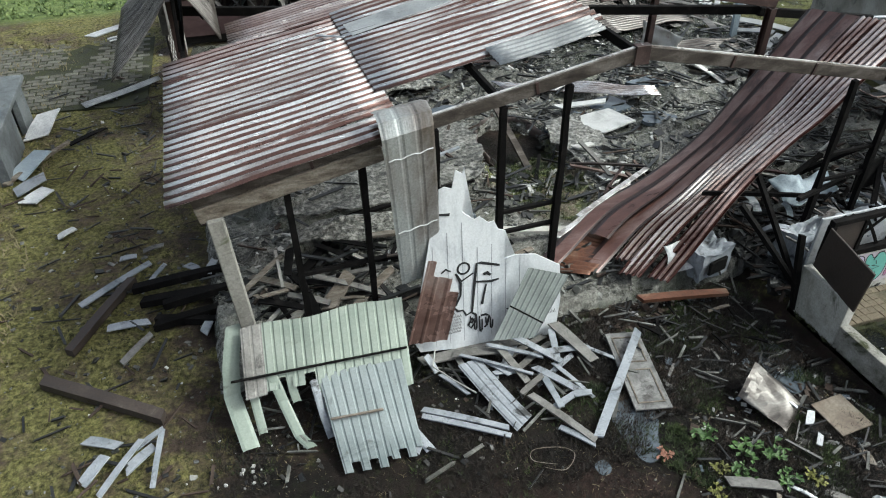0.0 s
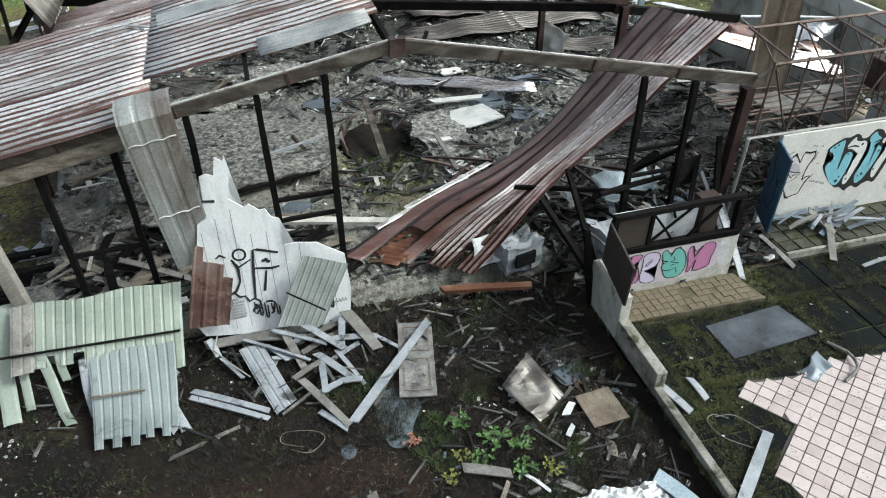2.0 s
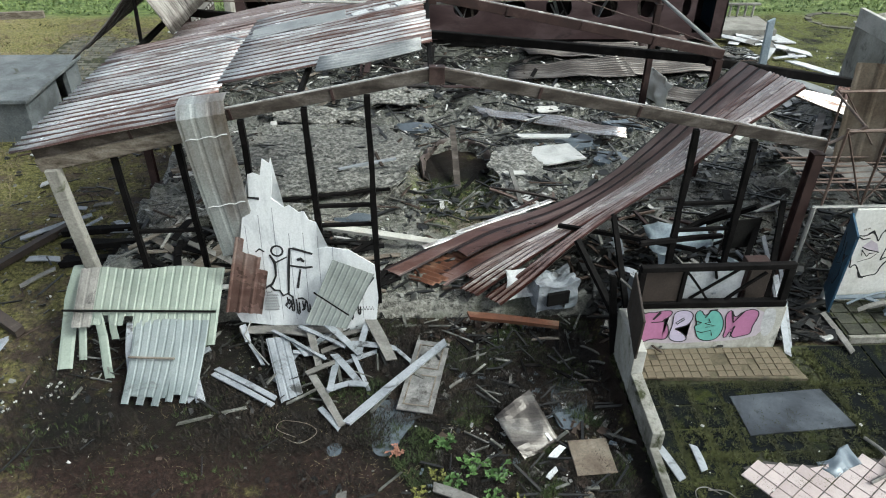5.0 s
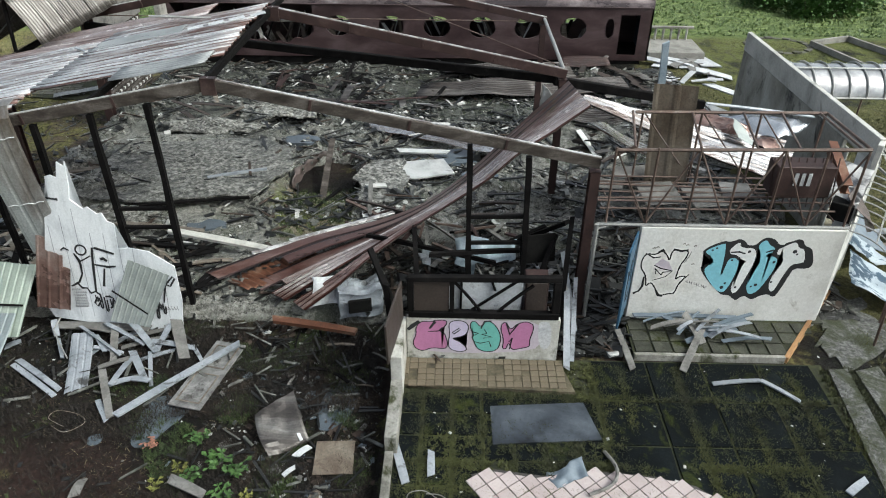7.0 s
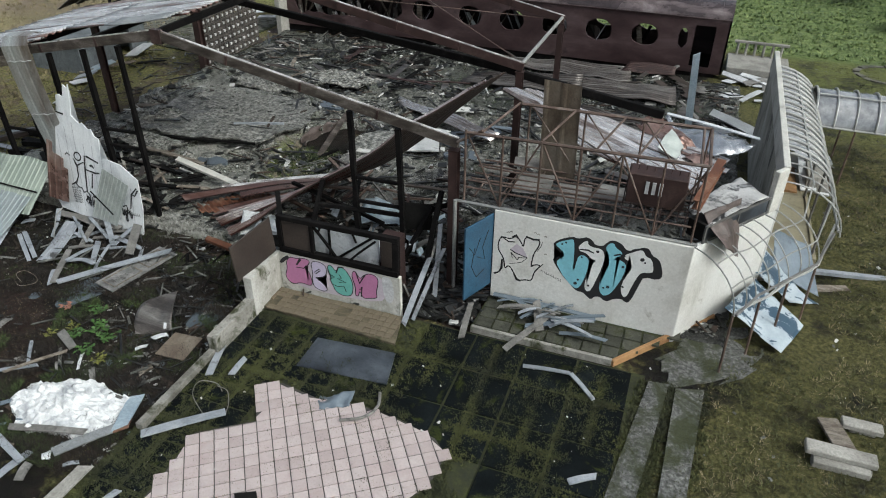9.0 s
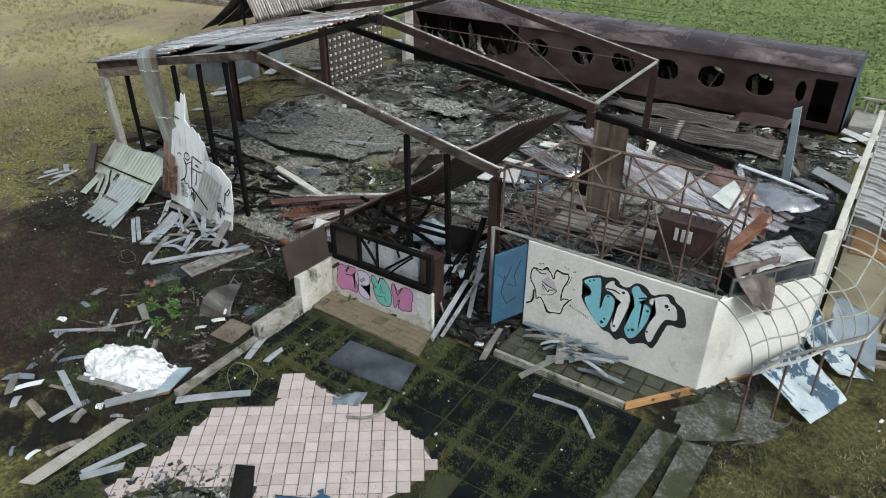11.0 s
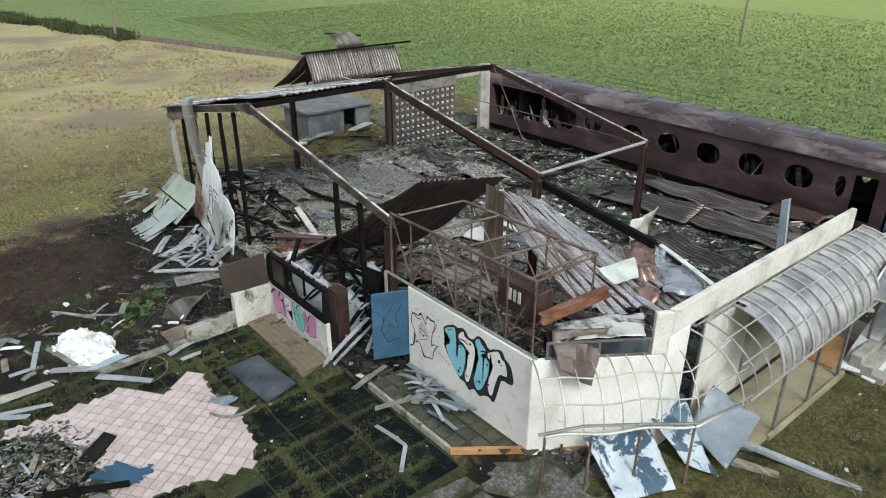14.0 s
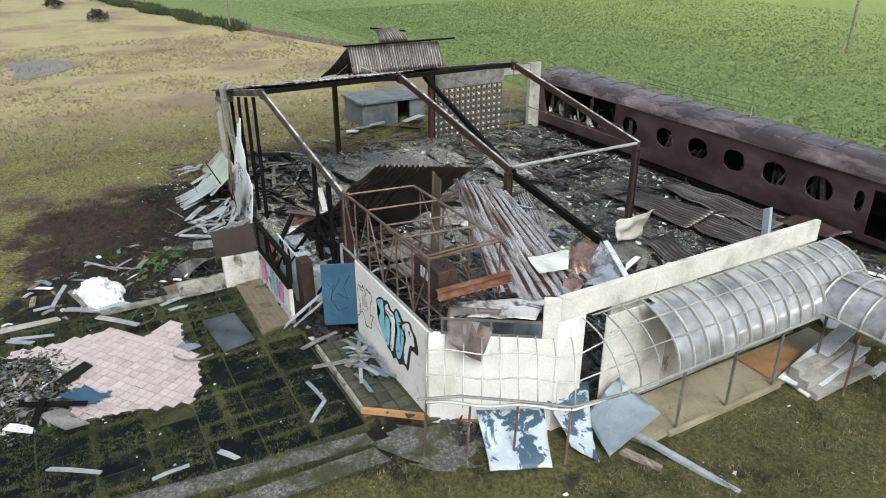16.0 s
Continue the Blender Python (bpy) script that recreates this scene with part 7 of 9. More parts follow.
def crumpled(name, p00, p10, p01, p11, amp, seed, material, label, n=12):
    """A crumpled sheet between four corners."""
    bm = fresh()
    p00, p10, p01, p11 = (Vector(p) for p in (p00, p10, p01, p11))
    nrm = (p10 - p00).cross(p01 - p00).normalized()
    g = []
    for j in range(n + 1):
        row = []
        for i in range(n + 1):
            p = lerp(lerp(p00, p10, i / n), lerp(p01, p11, i / n), j / n)
            k = noise.noise(p * 1.3 + Vector((seed, 0, 0))) + 0.5 * abs(noise.noise(p * 3.1 + Vector((0, seed, 0))))
            row.append(bm.verts.new(p + nrm * amp * k + Vector((noise.noise(p * 2), noise.noise(p * 2 + Vector((5, 5, 5))), 0)) * amp * 0.4))
        g.append(row)
    for j in range(n):
        for i in range(n):
            bm.faces.new((g[j][i], g[j][i + 1], g[j + 1][i + 1], g[j + 1][i])).smooth = n > 9 and noise.noise(g[j][i].co * 1.7) > -0.1
    got = bmesh.ops.extrude_face_region(bm, geom=list(bm.faces))
    bmesh.ops.translate(bm, vec=-nrm * 0.012, verts=[v for v in got["geom"] if isinstance(v, bmesh.types.BMVert)])
    bmesh.ops.recalc_face_normals(bm, faces=bm.faces)
    return single(name, bm, material, label, "metal sheet")


crumpled("crumpled_sheet", (11.9, 5.85, 3.2), (12.7, 6.3, 3.4), (14.25, 3.6, 2.95), (14.2, 4.45, 3.05), 0.4, 1.0, M_PINKRUST, "crumpled pinkish rusted sheet folded beside the parapet", 14)
crumpled("crumpled_sheet", (12.7, 6.32, 3.42), (12.9, 6.55, 3.25), (14.22, 4.45, 3.05), (15.25, 4.86, 3.5), 0.34, 4.0, M_SILVER, "crumpled bright silver sheet leaning on the parapet", 14)
plank((12.75, 6.42, 3.42), (15.3, 4.95, 3.62), 0.16, 0.03, M_PANEL, "bright edge strip of the silver sheet", "strip", "")
crumpled("white_plate", (12.7, 3.6, 3.52), (12.95, 4.85, 3.55), (13.25, 3.6, 3.25), (13.45, 4.5, 3.3), 0.16, 13.0, M_RIBPALE, "bent pale plate on the slid roof sheets", 8)
crumpled("scorched_sheet", (13.72, 0.75, 3.42), (14.85, 2.65, 3.5), (14.28, 0.05, 3.48), (15.5, 1.82, 3.5), 0.10, 7.0, M_LID, "white sheet with black scorch marks over the box", 12)
crumpled("hanging_sheet", (14.12, 0.2, 3.63), (14.88, 1.25, 3.63), (14.72, -0.15, 3.0), (15.14, 0.55, 2.5), 0.14, 9.0, M_HANG, "scorched brown sheet hanging over the corner wall", 12)
crumpled("bright_sheet", (8.9, 10.5, 1.75), (8.65, 12.9, 1.7), (8.7, 10.9, 0.75), (8.5, 12.3, 0.6), 0.25, 3.0, M_CREAM, "bright bent sheet by a steel post", 12)
cbox = thing("glazed_box", "blackened glazed roof box on the annex corner", "roof light")
mbox = along((13.98, 0.12, 3.2), (15.36, 2.12, 3.2))
bm = fresh()
box(bm, (0.05, -0.24, -0.23), (2.38, 0.24, 0.2), mbox, 0.01)
part("body", bm, M_DARK, cbox)
for lo, hi in (((0, -0.28, -0.24), (2.43, -0.24, -0.18)), ((0, -0.28, 0.16), (2.43, -0.24, 0.22)), ((0, -0.28, -0.18), (0.06, -0.24, 0.16)), ((1.2, -0.28, -0.18), (1.25, -0.24, 0.16)), ((2.37, -0.28, -0.18), (2.43, -0.24, 0.16))):
    bm = fresh()
    box(bm, lo, hi, mbox)
    part("frame_bar", bm, M_STEELGREY, cbox)
for lo, hi in ((0.06, 1.2), (1.25, 2.37)):
    bm = fresh()
    box(bm, (lo, -0.255, -0.18), (hi, -0.247, 0.16), mbox)
    part("pane", bm, M_MAT, cbox, "dark dirty pane")

# blue door leaf, opened outward
bd = thing("blue_door", "blue painted door leaf standing open beside the white wall", "door")
mdoor = along((9.38, -0.25, 0.78), (8.98, -1.22, 0.78))
bm = fresh()
box(bm, (0, -0.025, 0), (1.05, 0.025, 2.08), mdoor, 0.006)
part("leaf", bm, M_BLUE, bd)
for z in (0.25, 1.0, 1.8):
    bm = fresh()
    box(bm, (-0.02, -0.04, z), (0.05, -0.025, z + 0.12), mdoor)
    part("hinge", bm, M_STEEL, bd)
for pts in ([(0.2, 1.7), (0.4, 1.3), (0.3, 0.9), (0.6, 1.1)], [(0.5, 1.6), (0.7, 1.2), (0.9, 1.5)], [(0.3, 0.6), (0.6, 0.5), (0.8, 0.9), (0.7, 1.4)]):
    for s in (-1, 1):
        bm = fresh()
        tube(bm, [mdoor @ Vector((x, s * 0.026, z)) for x, z in pts], 0.012, 4)
        part("graffiti_line", bm, M_INK, bd)

# debris before the white wall
for a, b, w in (
    ((9.55, -0.45, 0.6), (12.0, -0.5, 0.62), 0.14), ((10.62, -1.3, 0.5), (12.2, -0.6, 0.65), 0.14), ((10.35, -2.15, 0.36), (11.2, -0.75, 0.7), 0.16), ((11.0, -1.35, 0.5), (10.7, -0.6, 0.8), 0.2), ((10.8, -0.9, 0.55), (11.9, -0.9, 0.6), 0.12),
    ((11.4, -0.8, 0.6), (12.4, -0.45, 0.7), 0.1), ((9.25, -2.1, 0.34), (9.1, -0.9, 0.5), 0.15), ((10.2, -0.6, 0.7), (11.0, -1.0, 0.55), 0.12),
):
    plank(a, b, w, 0.03, M_BOARD if w > 0.14 else M_GREYBLUE, "bent grey strip on the podium before the wall", "strip", "strips on the podium", "bent_strip")
for k in range(14):
    a, L = random.uniform(-0.6, 0.9), random.uniform(0.5, 1.3)
    x, y = random.uniform(9.7, 11.6), random.uniform(-1.3, -0.6)
    plank((x, y, 0.5 + 0.02 * k), (x + L * math.cos(a), min(-0.42, y + L * math.sin(a)), 0.52 + 0.02 * k + random.uniform(-0.05, 0.2)), random.uniform(0.05, 0.12), 0.02, random.choice((M_GREYBLUE, M_BOARD, M_WHITE_SHEET)), "bent grey strip on the podium before the wall", "strip", "strips on the podium", "bent_strip", 0.06)
for a, b, w in (((7.75, -2.15, 0.35), (7.85, -0.6, 1.4), 0.14), ((7.9, -1.9, 0.35), (8.1, -0.2, 1.5), 0.1), ((8.1, -0.9, 0.4), (7.8, 0.3, 1.9), 0.12)):
    plank(a, b, w, 0.03, M_WHITE_SHEET, "pale strip hanging beside the doorway", "strip", "hanging strips", "hanging_strip")

# under the right half of the front: burnt fittings
def burnt_appliance(lo, hi, seed, label, yaw=0.0):
    """A dented sheet-metal casing with a dark front panel, its top caved in."""
    f = thing("burnt_appliance", label, "appliance", group="burnt appliances")
    lo, hi = Vector(lo), Vector(hi)
    mid = (lo + hi) / 2
    turn = pose(mid.x, mid.y, 0, 0, 0, yaw)
    bm = fresh()
    bmesh.ops.create_cube(bm, size=1.0)
    bmesh.ops.subdivide_edges(bm, edges=list(bm.edges), cuts=7, use_grid_fill=True)
    for v in bm.verts:
        u = v.co.copy()
        p = Vector((u.x * (hi.x - lo.x), u.y * (hi.y - lo.y), mid.z + u.z * (hi.z - lo.z)))
        dent = noise.noise(u * 2.2 + Vector((seed, 0, 0))) + 0.5 * noise.noise(u * 5.0 + Vector((0, seed, 0)))
        up = max(0.0, u.z + 0.5)
        p += Vector((0.10 * dent, 0.12 * noise.noise(u * 2 + Vector((0, 0, seed))), 0.16 * dent * up - 0.12 * up * math.cos(u.x * 3) ** 2))
        v.co = turn @ p
    part("casing", bm, M_WHITE_SHEET, f)
    bm = fresh()
    w = (hi.x - lo.x) * 0.30
    box(bm, (-w, -(hi.y - lo.y) / 2 - 0.10, mid.z - 0.18), (w * 0.8, -(hi.y - lo.y) / 2 - 0.02, mid.z + 0.2), turn, 0.02)
    part("front_panel", bm, M_DARK, f, "blackened front panel")


burnt_appliance((4.6, -0.9, 0.4), (5.9, -0.1, 1.3), 1.0, "white burnt appliance behind the window frame", 8)
burnt_appliance((6.05, -0.8, 0.4), (7.0, -0.1, 1.4), 5.0, "white burnt appliance behind the window frame", -6)
# a white partition board standing behind the window frame, and a red-brown cabinet beside it
M_SOOTED = surface("sooted_white_board", [(0.3, (0.30, 0.31, 0.33)), (0.5, (0.52, 0.54, 0.57)), (0.8, (0.68, 0.69, 0.71))], 1.3, (1, 1, 1), (0.35, 0.6), 0, 0.1, 20, ((0.03, 0.03, 0.032), 0.58, 1.3), 0.25)
partition = thing("partition_board", "white sooted board standing behind the charred window frame", "board")
bm = fresh()
box(bm, (4.55, -1.26, 0.3), (6.72, -1.2, 2.2), None, 0.01)
part("panel", bm, M_SOOTED, partition)
for a, b, w in (((5.35, 1.3), (5.36, 2.2), 0.07), ((5.6, 1.3), (6.7, 2.2), 0.06), ((6.0, 2.2), (6.12, 1.85), 0.05), ((5.15, 2.2), (5.05, 1.95), 0.06)):
    bm = fresh()
    beam(bm, (a[0], -1.29, a[1]), (b[0], -1.29, b[1]), 0.05, w)
    part("lath", bm, M_CHAR, partition, "charred lath across the board")
cab = thing("red_cabinet", "dark red burnt cabinet beside the white board", "cabinet")
bm = fresh()
box(bm, (6.78, -1.3, 0.3), (7.3, -0.9, 2.2), None, 0.015)
part("body", bm, M_STEEL, cab)
bm = fresh()
box(bm, (6.82, -1.325, 1.2), (7.26, -1.3, 2.1), None, 0.006)
part("door", bm, M_BROWNBOARD, cab)
burnt_appliance((2.3, -0.3, 0.25), (3.35, 0.45, 1.0), 9.0, "white appliance shell in the rubble", 14)
for k in range(16):
    x, y = 4.1 + 3.6 * random.random(), -0.3 + 1.8 * random.random()
    z = 0.9 + 0.7 * random.random()
    a = random.uniform(0, 6.28)
    L = random.uniform(0.3, 0.8)
    plank((x, y, z), (x + L * math.cos(a), y + L * math.sin(a), z + random.uniform(-0.3, 0.3)), random.uniform(0.08, 0.22), 0.012, random.choice((M_WHITE_SHEET, M_BLUESHEET, M_BOARD, M_BUCKLED)), "torn strip of sheet metal on the burnt fittings", "strip", "torn strips on the fittings", "torn_strip", 0.1)
crumpled("crumpled_foil", (1.6, -0.2, 0.4), (2.4, -0.2, 0.6), (1.7, 0.3, 1.0), (2.5, 0.4, 1.0), 0.35, 2.0, M_CLOTH, "crumpled white foil on rubble")
crumpled("crumpled_foil", (5.2, 0.3, 1.6), (6.6, 0.4, 1.7), (5.2, 1.2, 1.5), (6.7, 1.2, 1.6), 0.4, 5.0, M_BLUESHEET, "crumpled bluish sheet on burnt fittings")
for a, b, w in (((4.2, -1.7, 0.5), (3.2, -0.2, 2.2), 0.14), ((4.4, -1.3, 0.4), (4.2, 0.6, 2.4), 0.12), ((3.9, -1.9, 0.3), (3.7, -1.6, 2.2), 0.14), ((4.6, -0.4, 2.2), (6.9, 0.5, 1.8), 0.1), ((6.8, -0.9, 0.4), (7.6, 0.3, 2.4), 0.12), ((7.7, -0.9, 0.4), (7.9, 0.1, 3.0), 0.12), ((3.0, 0.9, 1.9), (6.2, 0.2, 1.6), 0.08), ((5.0, 1.4, 0.5), (7.6, 2.0, 1.6), 0.14), ((6.0, 2.4, 0.4), (8.0, 1.2, 2.2), 0.14)):
    plank(a, b, w, 0.1, M_CHAR, "charred stud in the burnt front", "stud", "charred studs", "charred_stud")
bm = fresh()
beam(bm, (6.75, 0.1, 2.05), (7.6, 0.2, 2.1), 0.03, 0.8)
single("black_board", bm, M_DARK, "black scorched board on burnt fittings", "board")
# dark back cabinets seen through the window frame
for a, b, w in (((5.2, -1.76, 2.4), (5.9, -1.76, 1.45), 0.06), ((6.9, -1.76, 2.35), (6.0, -1.76, 1.45), 0.06)):
    plank(a, b, w, 0.05, M_CHAR, "charred stick across the window frame", "stick", "charred sticks in the frame", "charred_stick")

# ---- terrace things ----
bm = fresh()
slab(bm, [(6.0, -3.32), (7.98, -3.16), (8.22, -4.18), (6.02, -4.36)], TERRACE_Z + 0.004, TERRACE_Z + 0.03)
single("dark_mat", bm, M_MAT, "dark scorched rubber mat on the terrace", "mat")
for a, b, w in (((4.35, -5.36, 0.33), (4.07, -4.43, 0.35), 0.16), ((4.82, -5.17, 0.33), (4.8, -4.58, 0.33), 0.14), ((10.91, -2.52, 0.34), (12.0, -2.4, 0.36), 0.1), ((12.0, -2.4, 0.36), (12.63, -3.01, 0.33), 0.1), ((12.57, -5.36, 0.33), (13.05, -5.03, 0.33), 0.14), ((11.2, -9.04, 0.33), (11.95, -7.95, 0.33), 0.12), ((12.77, -6.94, 0.32), (12.71, -6.09, 0.33), 0.1), ((4.12, -7.32, 0.33), (5.42, -6.23, 0.4), 0.2)):
    plank(a, b, w, 0.03, M_WHITE_SHEET, "white strip lying on the terrace", "strip", "strips on the terrace", "cladding_strip")
for pts in (((4.97, -6.41, 0.34), (4.5, -6.1, 0.45), (4.42, -5.75, 0.5), (4.7, -5.55, 0.36), (4.95, -5.7, 0.34)), ((4.74, -5.59, 0.33), (5.05, -5.66, 0.36), (5.28, -5.94, 0.34), (5.42, -6.23, 0.36))):
    bm = fresh()
    tube(bm, [on_line([Vector(p) for p in pts], k / 24) for k in range(25)], 0.010, 6)
    single("bent_hose", bm, M_BOARD, "pale bent hose on the terrace", "hose", group="hoses on the terrace")
bm = fresh()
tube(bm, [on_line([Vector(p) for p in ((7.75, -5.55, 0.36), (8.2, -5.35, 0.42), (8.35, -4.95, 0.4), (8.2, -4.5, 0.34))], k / 20) for k in range(21)], 0.035, 7)
single("bent_pipe", bm, M_BOARD, "grey bent downpipe on the tiles", "pipe")
crumpled("grey_plate", (1.08, -3.7, 0.34), (1.82, -3.2, 0.55), (1.55, -4.6, 0.08), (2.3, -4.2, 0.12), 0.14, 17.0, M_OLDSHEET, "bent grey plate propped on rubble beside a puddle")
crumpled("crumpled_gutter", (7.0, -5.1, 0.42), (7.75, -4.75, 0.55), (7.1, -5.4, 0.35), (7.8, -5.15, 0.4), 0.34, 11.0, M_GREYBLUE, "crumpled grey gutter on the tiles")

for a, b, w, m, la in (((7.6, -8.55, 0.36), (6.95, -7.8, 0.36), 0.42, M_DARK, "dark board lying on the tiles"), ((8.2, -9.6, 0.4), (9.1, -8.0, 0.45), 0.2, M_CHAR, "charred board on the rubble heap"), ((9.4, -9.3, 0.4), (8.4, -9.0, 0.5), 0.18, M_CHAR, "charred board on the rubble heap"), ((8.9, -8.9, 0.38), (9.9, -8.3, 0.36), 0.5, M_BOARD, "grey board beside the tiles"), ((9.0, -9.9, 0.36), (9.5, -9.3, 0.36), 0.25, M_CLOTH, "pale board beside the tiles"), ((3.7, -10.6, 0.4), (3.75, -8.4, 0.4), 0.3, M_CONC, "kerb stone along the terrace"), ((4.3, -9.8, 0.34), (4.7, -8.6, 0.36), 0.14, M_WHITE_SHEET, "white strip beside the tiles"), ((4.85, -9.2, 0.34), (4.4, -9.9, 0.36), 0.16, M_WHITE_SHEET, "white strip beside the tiles")):
    plank(a, b, w, 0.03, m, la, "board", "boards by the tiles", bow=0.0)
bm = fresh()
slab(bm, ragged([(8.05, -8.3), (8.45, -8.45), (8.95, -8.1), (9.1, -7.55), (8.75, -7.3), (8.6, -7.75), (8.2, -7.8)], 0.3, 0.16), 0.34, 0.37)
single("blue_board", bm, M_BLUE, "torn blue board lying on the tiles", "board")
M_DIRTYCLOTH = surface("soiled_plastic", [(0.3, (0.34, 0.35, 0.37)), (0.5, (0.62, 0.63, 0.64)), (0.8, (0.74, 0.74, 0.74))], 2.4, (1, 1, 1), (0.35, 0.6), 0, 0.2, 15, ((0.05, 0.05, 0.045), 0.6, 2.6), 0.25)
# the heap of white plastic by the retaining wall
bm = fresh()
n = 40
gv = []
for j in range(n + 1):
    row = []
    for i in range(n + 1):
        u, v = i / n * 2 - 1, j / n * 2 - 1
        x, y = 1.9 + 1.35 * u + 0.3 * v, -7.1 + 0.85 * v - 0.1 * u
        r = math.hypot(u, v) * (1 + 0.25 * noise.noise(Vector((u * 2, v * 2, 3))))
        h = max(0, 1 - r) ** 0.55 * 0.42
        z = terrain(x, y) - 0.05 + h * (0.8 + 0.5 * abs(noise.noise(Vector((x * 2.1, y * 2.1, 8))))) + (0.2 * abs(noise.noise(Vector((x * 4, y * 4, 2)))) + 0.12 * abs(noise.noise(Vector((x * 9, y * 9, 5))))) * (h > 0)
        row.append(bm.verts.new((x + 0.1 * noise.noise(Vector((x * 3, y * 3, 1))), y, z)))
    gv.append(row)
for j in range(n):
    for i in range(n):
        bm.faces.new((gv[j][i], gv[j][i + 1], gv[j + 1][i + 1], gv[j + 1][i]))
single("plastic_sheeting", bm, M_DIRTYCLOTH, "crumpled heap of white plastic sheeting on the soil", "plastic sheet")
for a, b, w, m in (((3.1, -6.3, 0.1), (3.5, -7.3, 0.2), 0.3, M_BLUESHEET), ((2.6, -8.2, 0.1), (3.4, -7.2, 0.15), 0.25, M_GALV), ((1.2, -8.0, 0.1), (2.9, -7.6, 0.2), 0.16, M_BOARD), ((3.3, -6.9, 0.12), (3.55, -7.3, 0.2), 0.3, M_ORANGE_RUST), ((0.6, -8.1, 0.08), (2.2, -8.6, 0.1), 0.15, M_WHITE_SHEET), ((0.2, -6.3, 0.06), (-1.2, -7.3, 0.06), 0.1, M_WHITE_SHEET), ((0.5, -5.7, 0.1), (-0.3, -6.8, 0.1), 0.08, M_GREYWOOD), ((-0.2, -5.2, 0.1), (0.6, -5.6, 0.15), 0.2, M_BOARD)):
    plank(a, b, w, 0.03, m, "scrap of sheet beside the plastic heap", "scrap", "scraps by the plastic heap", "scrap")

# ---- sheets and beam at the gallery corner ----
crumpled("peeling_sheet", (15.07, 0.49, 1.0), (15.79, 2.05, 1.0), (16.49, 0.02, 0.38), (17.08, 1.37, 0.38), 0.10, 21.0, M_PEEL, "pale blue sheet with peeling paint leaning on the gallery")
crumpled("peeling_sheet", (15.75, 2.15, 1.15), (15.75, 3.4, 1.3), (16.75, 2.2, 0.38), (17.45, 2.45, 0.36), 0.16, 25.0, M_PEEL, "pale blue sheet with peeling paint leaning on the gallery")
crumpled("grey_sheet", (16.25, 3.0, 0.75), (16.2, 4.1, 1.45), (17.49, 2.76, 0.42), (17.28, 4.6, 0.85), 0.05, 28.0, M_GREYBLUE, "blue-grey flat sheet leaning on the gallery")
plank((17.2, 3.75, 0.55), (19.75, 4.75, 0.2), 0.16, 0.1, M_WHITE_SHEET, "long white beam lying out from the gallery", "beam", "", "white_beam", 0.0)
plank((17.4, 3.3, 0.3), (18.3, 3.7, 0.25), 0.2, 0.1, M_GREYWOOD, "weathered beam beside the white one", "beam", "", "weathered_beam", 0.0)

# inside of the gallery: low wall, boards and steps
wall_piece("wall_gallery_low", (17.47, 4.7), (17.47, 9.0), 0.0, 0.40, -0.1, M_OLIVEFLOOR, "low outer wall of the gallery")
bm = fresh()
slab(bm, [(16.0, 3.2), (17.5, 4.0), (17.5, 12.4), (16.0, 12.4)], 0.0, 0.34)
single("gallery_floor", bm, M_OLIVEFLOOR, "bare concrete floor of the gallery", "floor", kind="structure")
bm = fresh()
beam(bm, (16.7, 8.9, 0.37), (16.7, 10.9, 0.37), 1.1, 0.08)
single("orange_slab", bm, M_CURB, "orange-stained slab in the gallery", "slab")
for k in range(4):
    bm = fresh()
    box(bm, (17.5 + 0.32 * k, 9.3, 0.0), (17.5 + 0.32 * (k + 1), 11.9, 0.85 - 0.2 * k), chamfer=0.015)
    single("step", bm, M_CONC, "pale concrete step below the porch", "step", group="steps of the porch")
for a, b, w in (((17.6, 9.15, 0.4), (17.4, 12.2, 1.3), 0.5), ((18.1, 9.2, 0.3), (18.0, 11.9, 0.9), 0.35), ((18.6, 10.4, 0.2), (18.4, 12.6, 0.3), 0.3), ((17.5, 19.6, 0.35), (16.2, 23.5, 0.4), 0.9), ((16.5, 20.2, 0.35), (15.3, 20.4, 0.5), 0.5), ((19.4, 13.6, 0.2), (16.6, 17.2, 0.3), 0.5)):
    plank(a, b, w, 0.05, M_CLOTH, "white board lying behind the gallery", "board", "white boards behind the gallery", bow=0.0)
for a, b, w in (((16.5, 13.2, 0.3), (14.2, 14.4, 0.7), 0.7), ((14.9, 12.6, 0.6), (13.7, 13.6, 0.5), 0.5)):
    plank(a, b, w, 0.04, M_GALV, "bright scrap sheet behind the parapet", "scrap", "scrap behind the parapet", "scrap", 0.05)

# concrete benches on the grass
bench = thing("concrete_bench", "toppled pale concrete bench on the grass", "bench")
for lo, hi, m in (((16.85, -3.05, 0.42), (18.15, -2.72, 0.56), None), ((17.0, -3.2, 0.0), (18.05, -2.95, 0.42), None), ((17.62, -2.0, 0.36), (18.4, -1.72, 0.5), None), ((17.8, -1.95, 0.0), (18.3, -1.75, 0.36), None)):
    bm = fresh()
    box(bm, lo, hi, m, 0.02)
    part("slab", bm, M_CONC, bench)
bm = fresh()
beam(bm, (17.35, -1.85, 0.4), (17.6, -2.75, 0.5), 0.42, 0.06)
part("seat_board", bm, M_GREYWOOD, bench, "weathered wooden seat board")

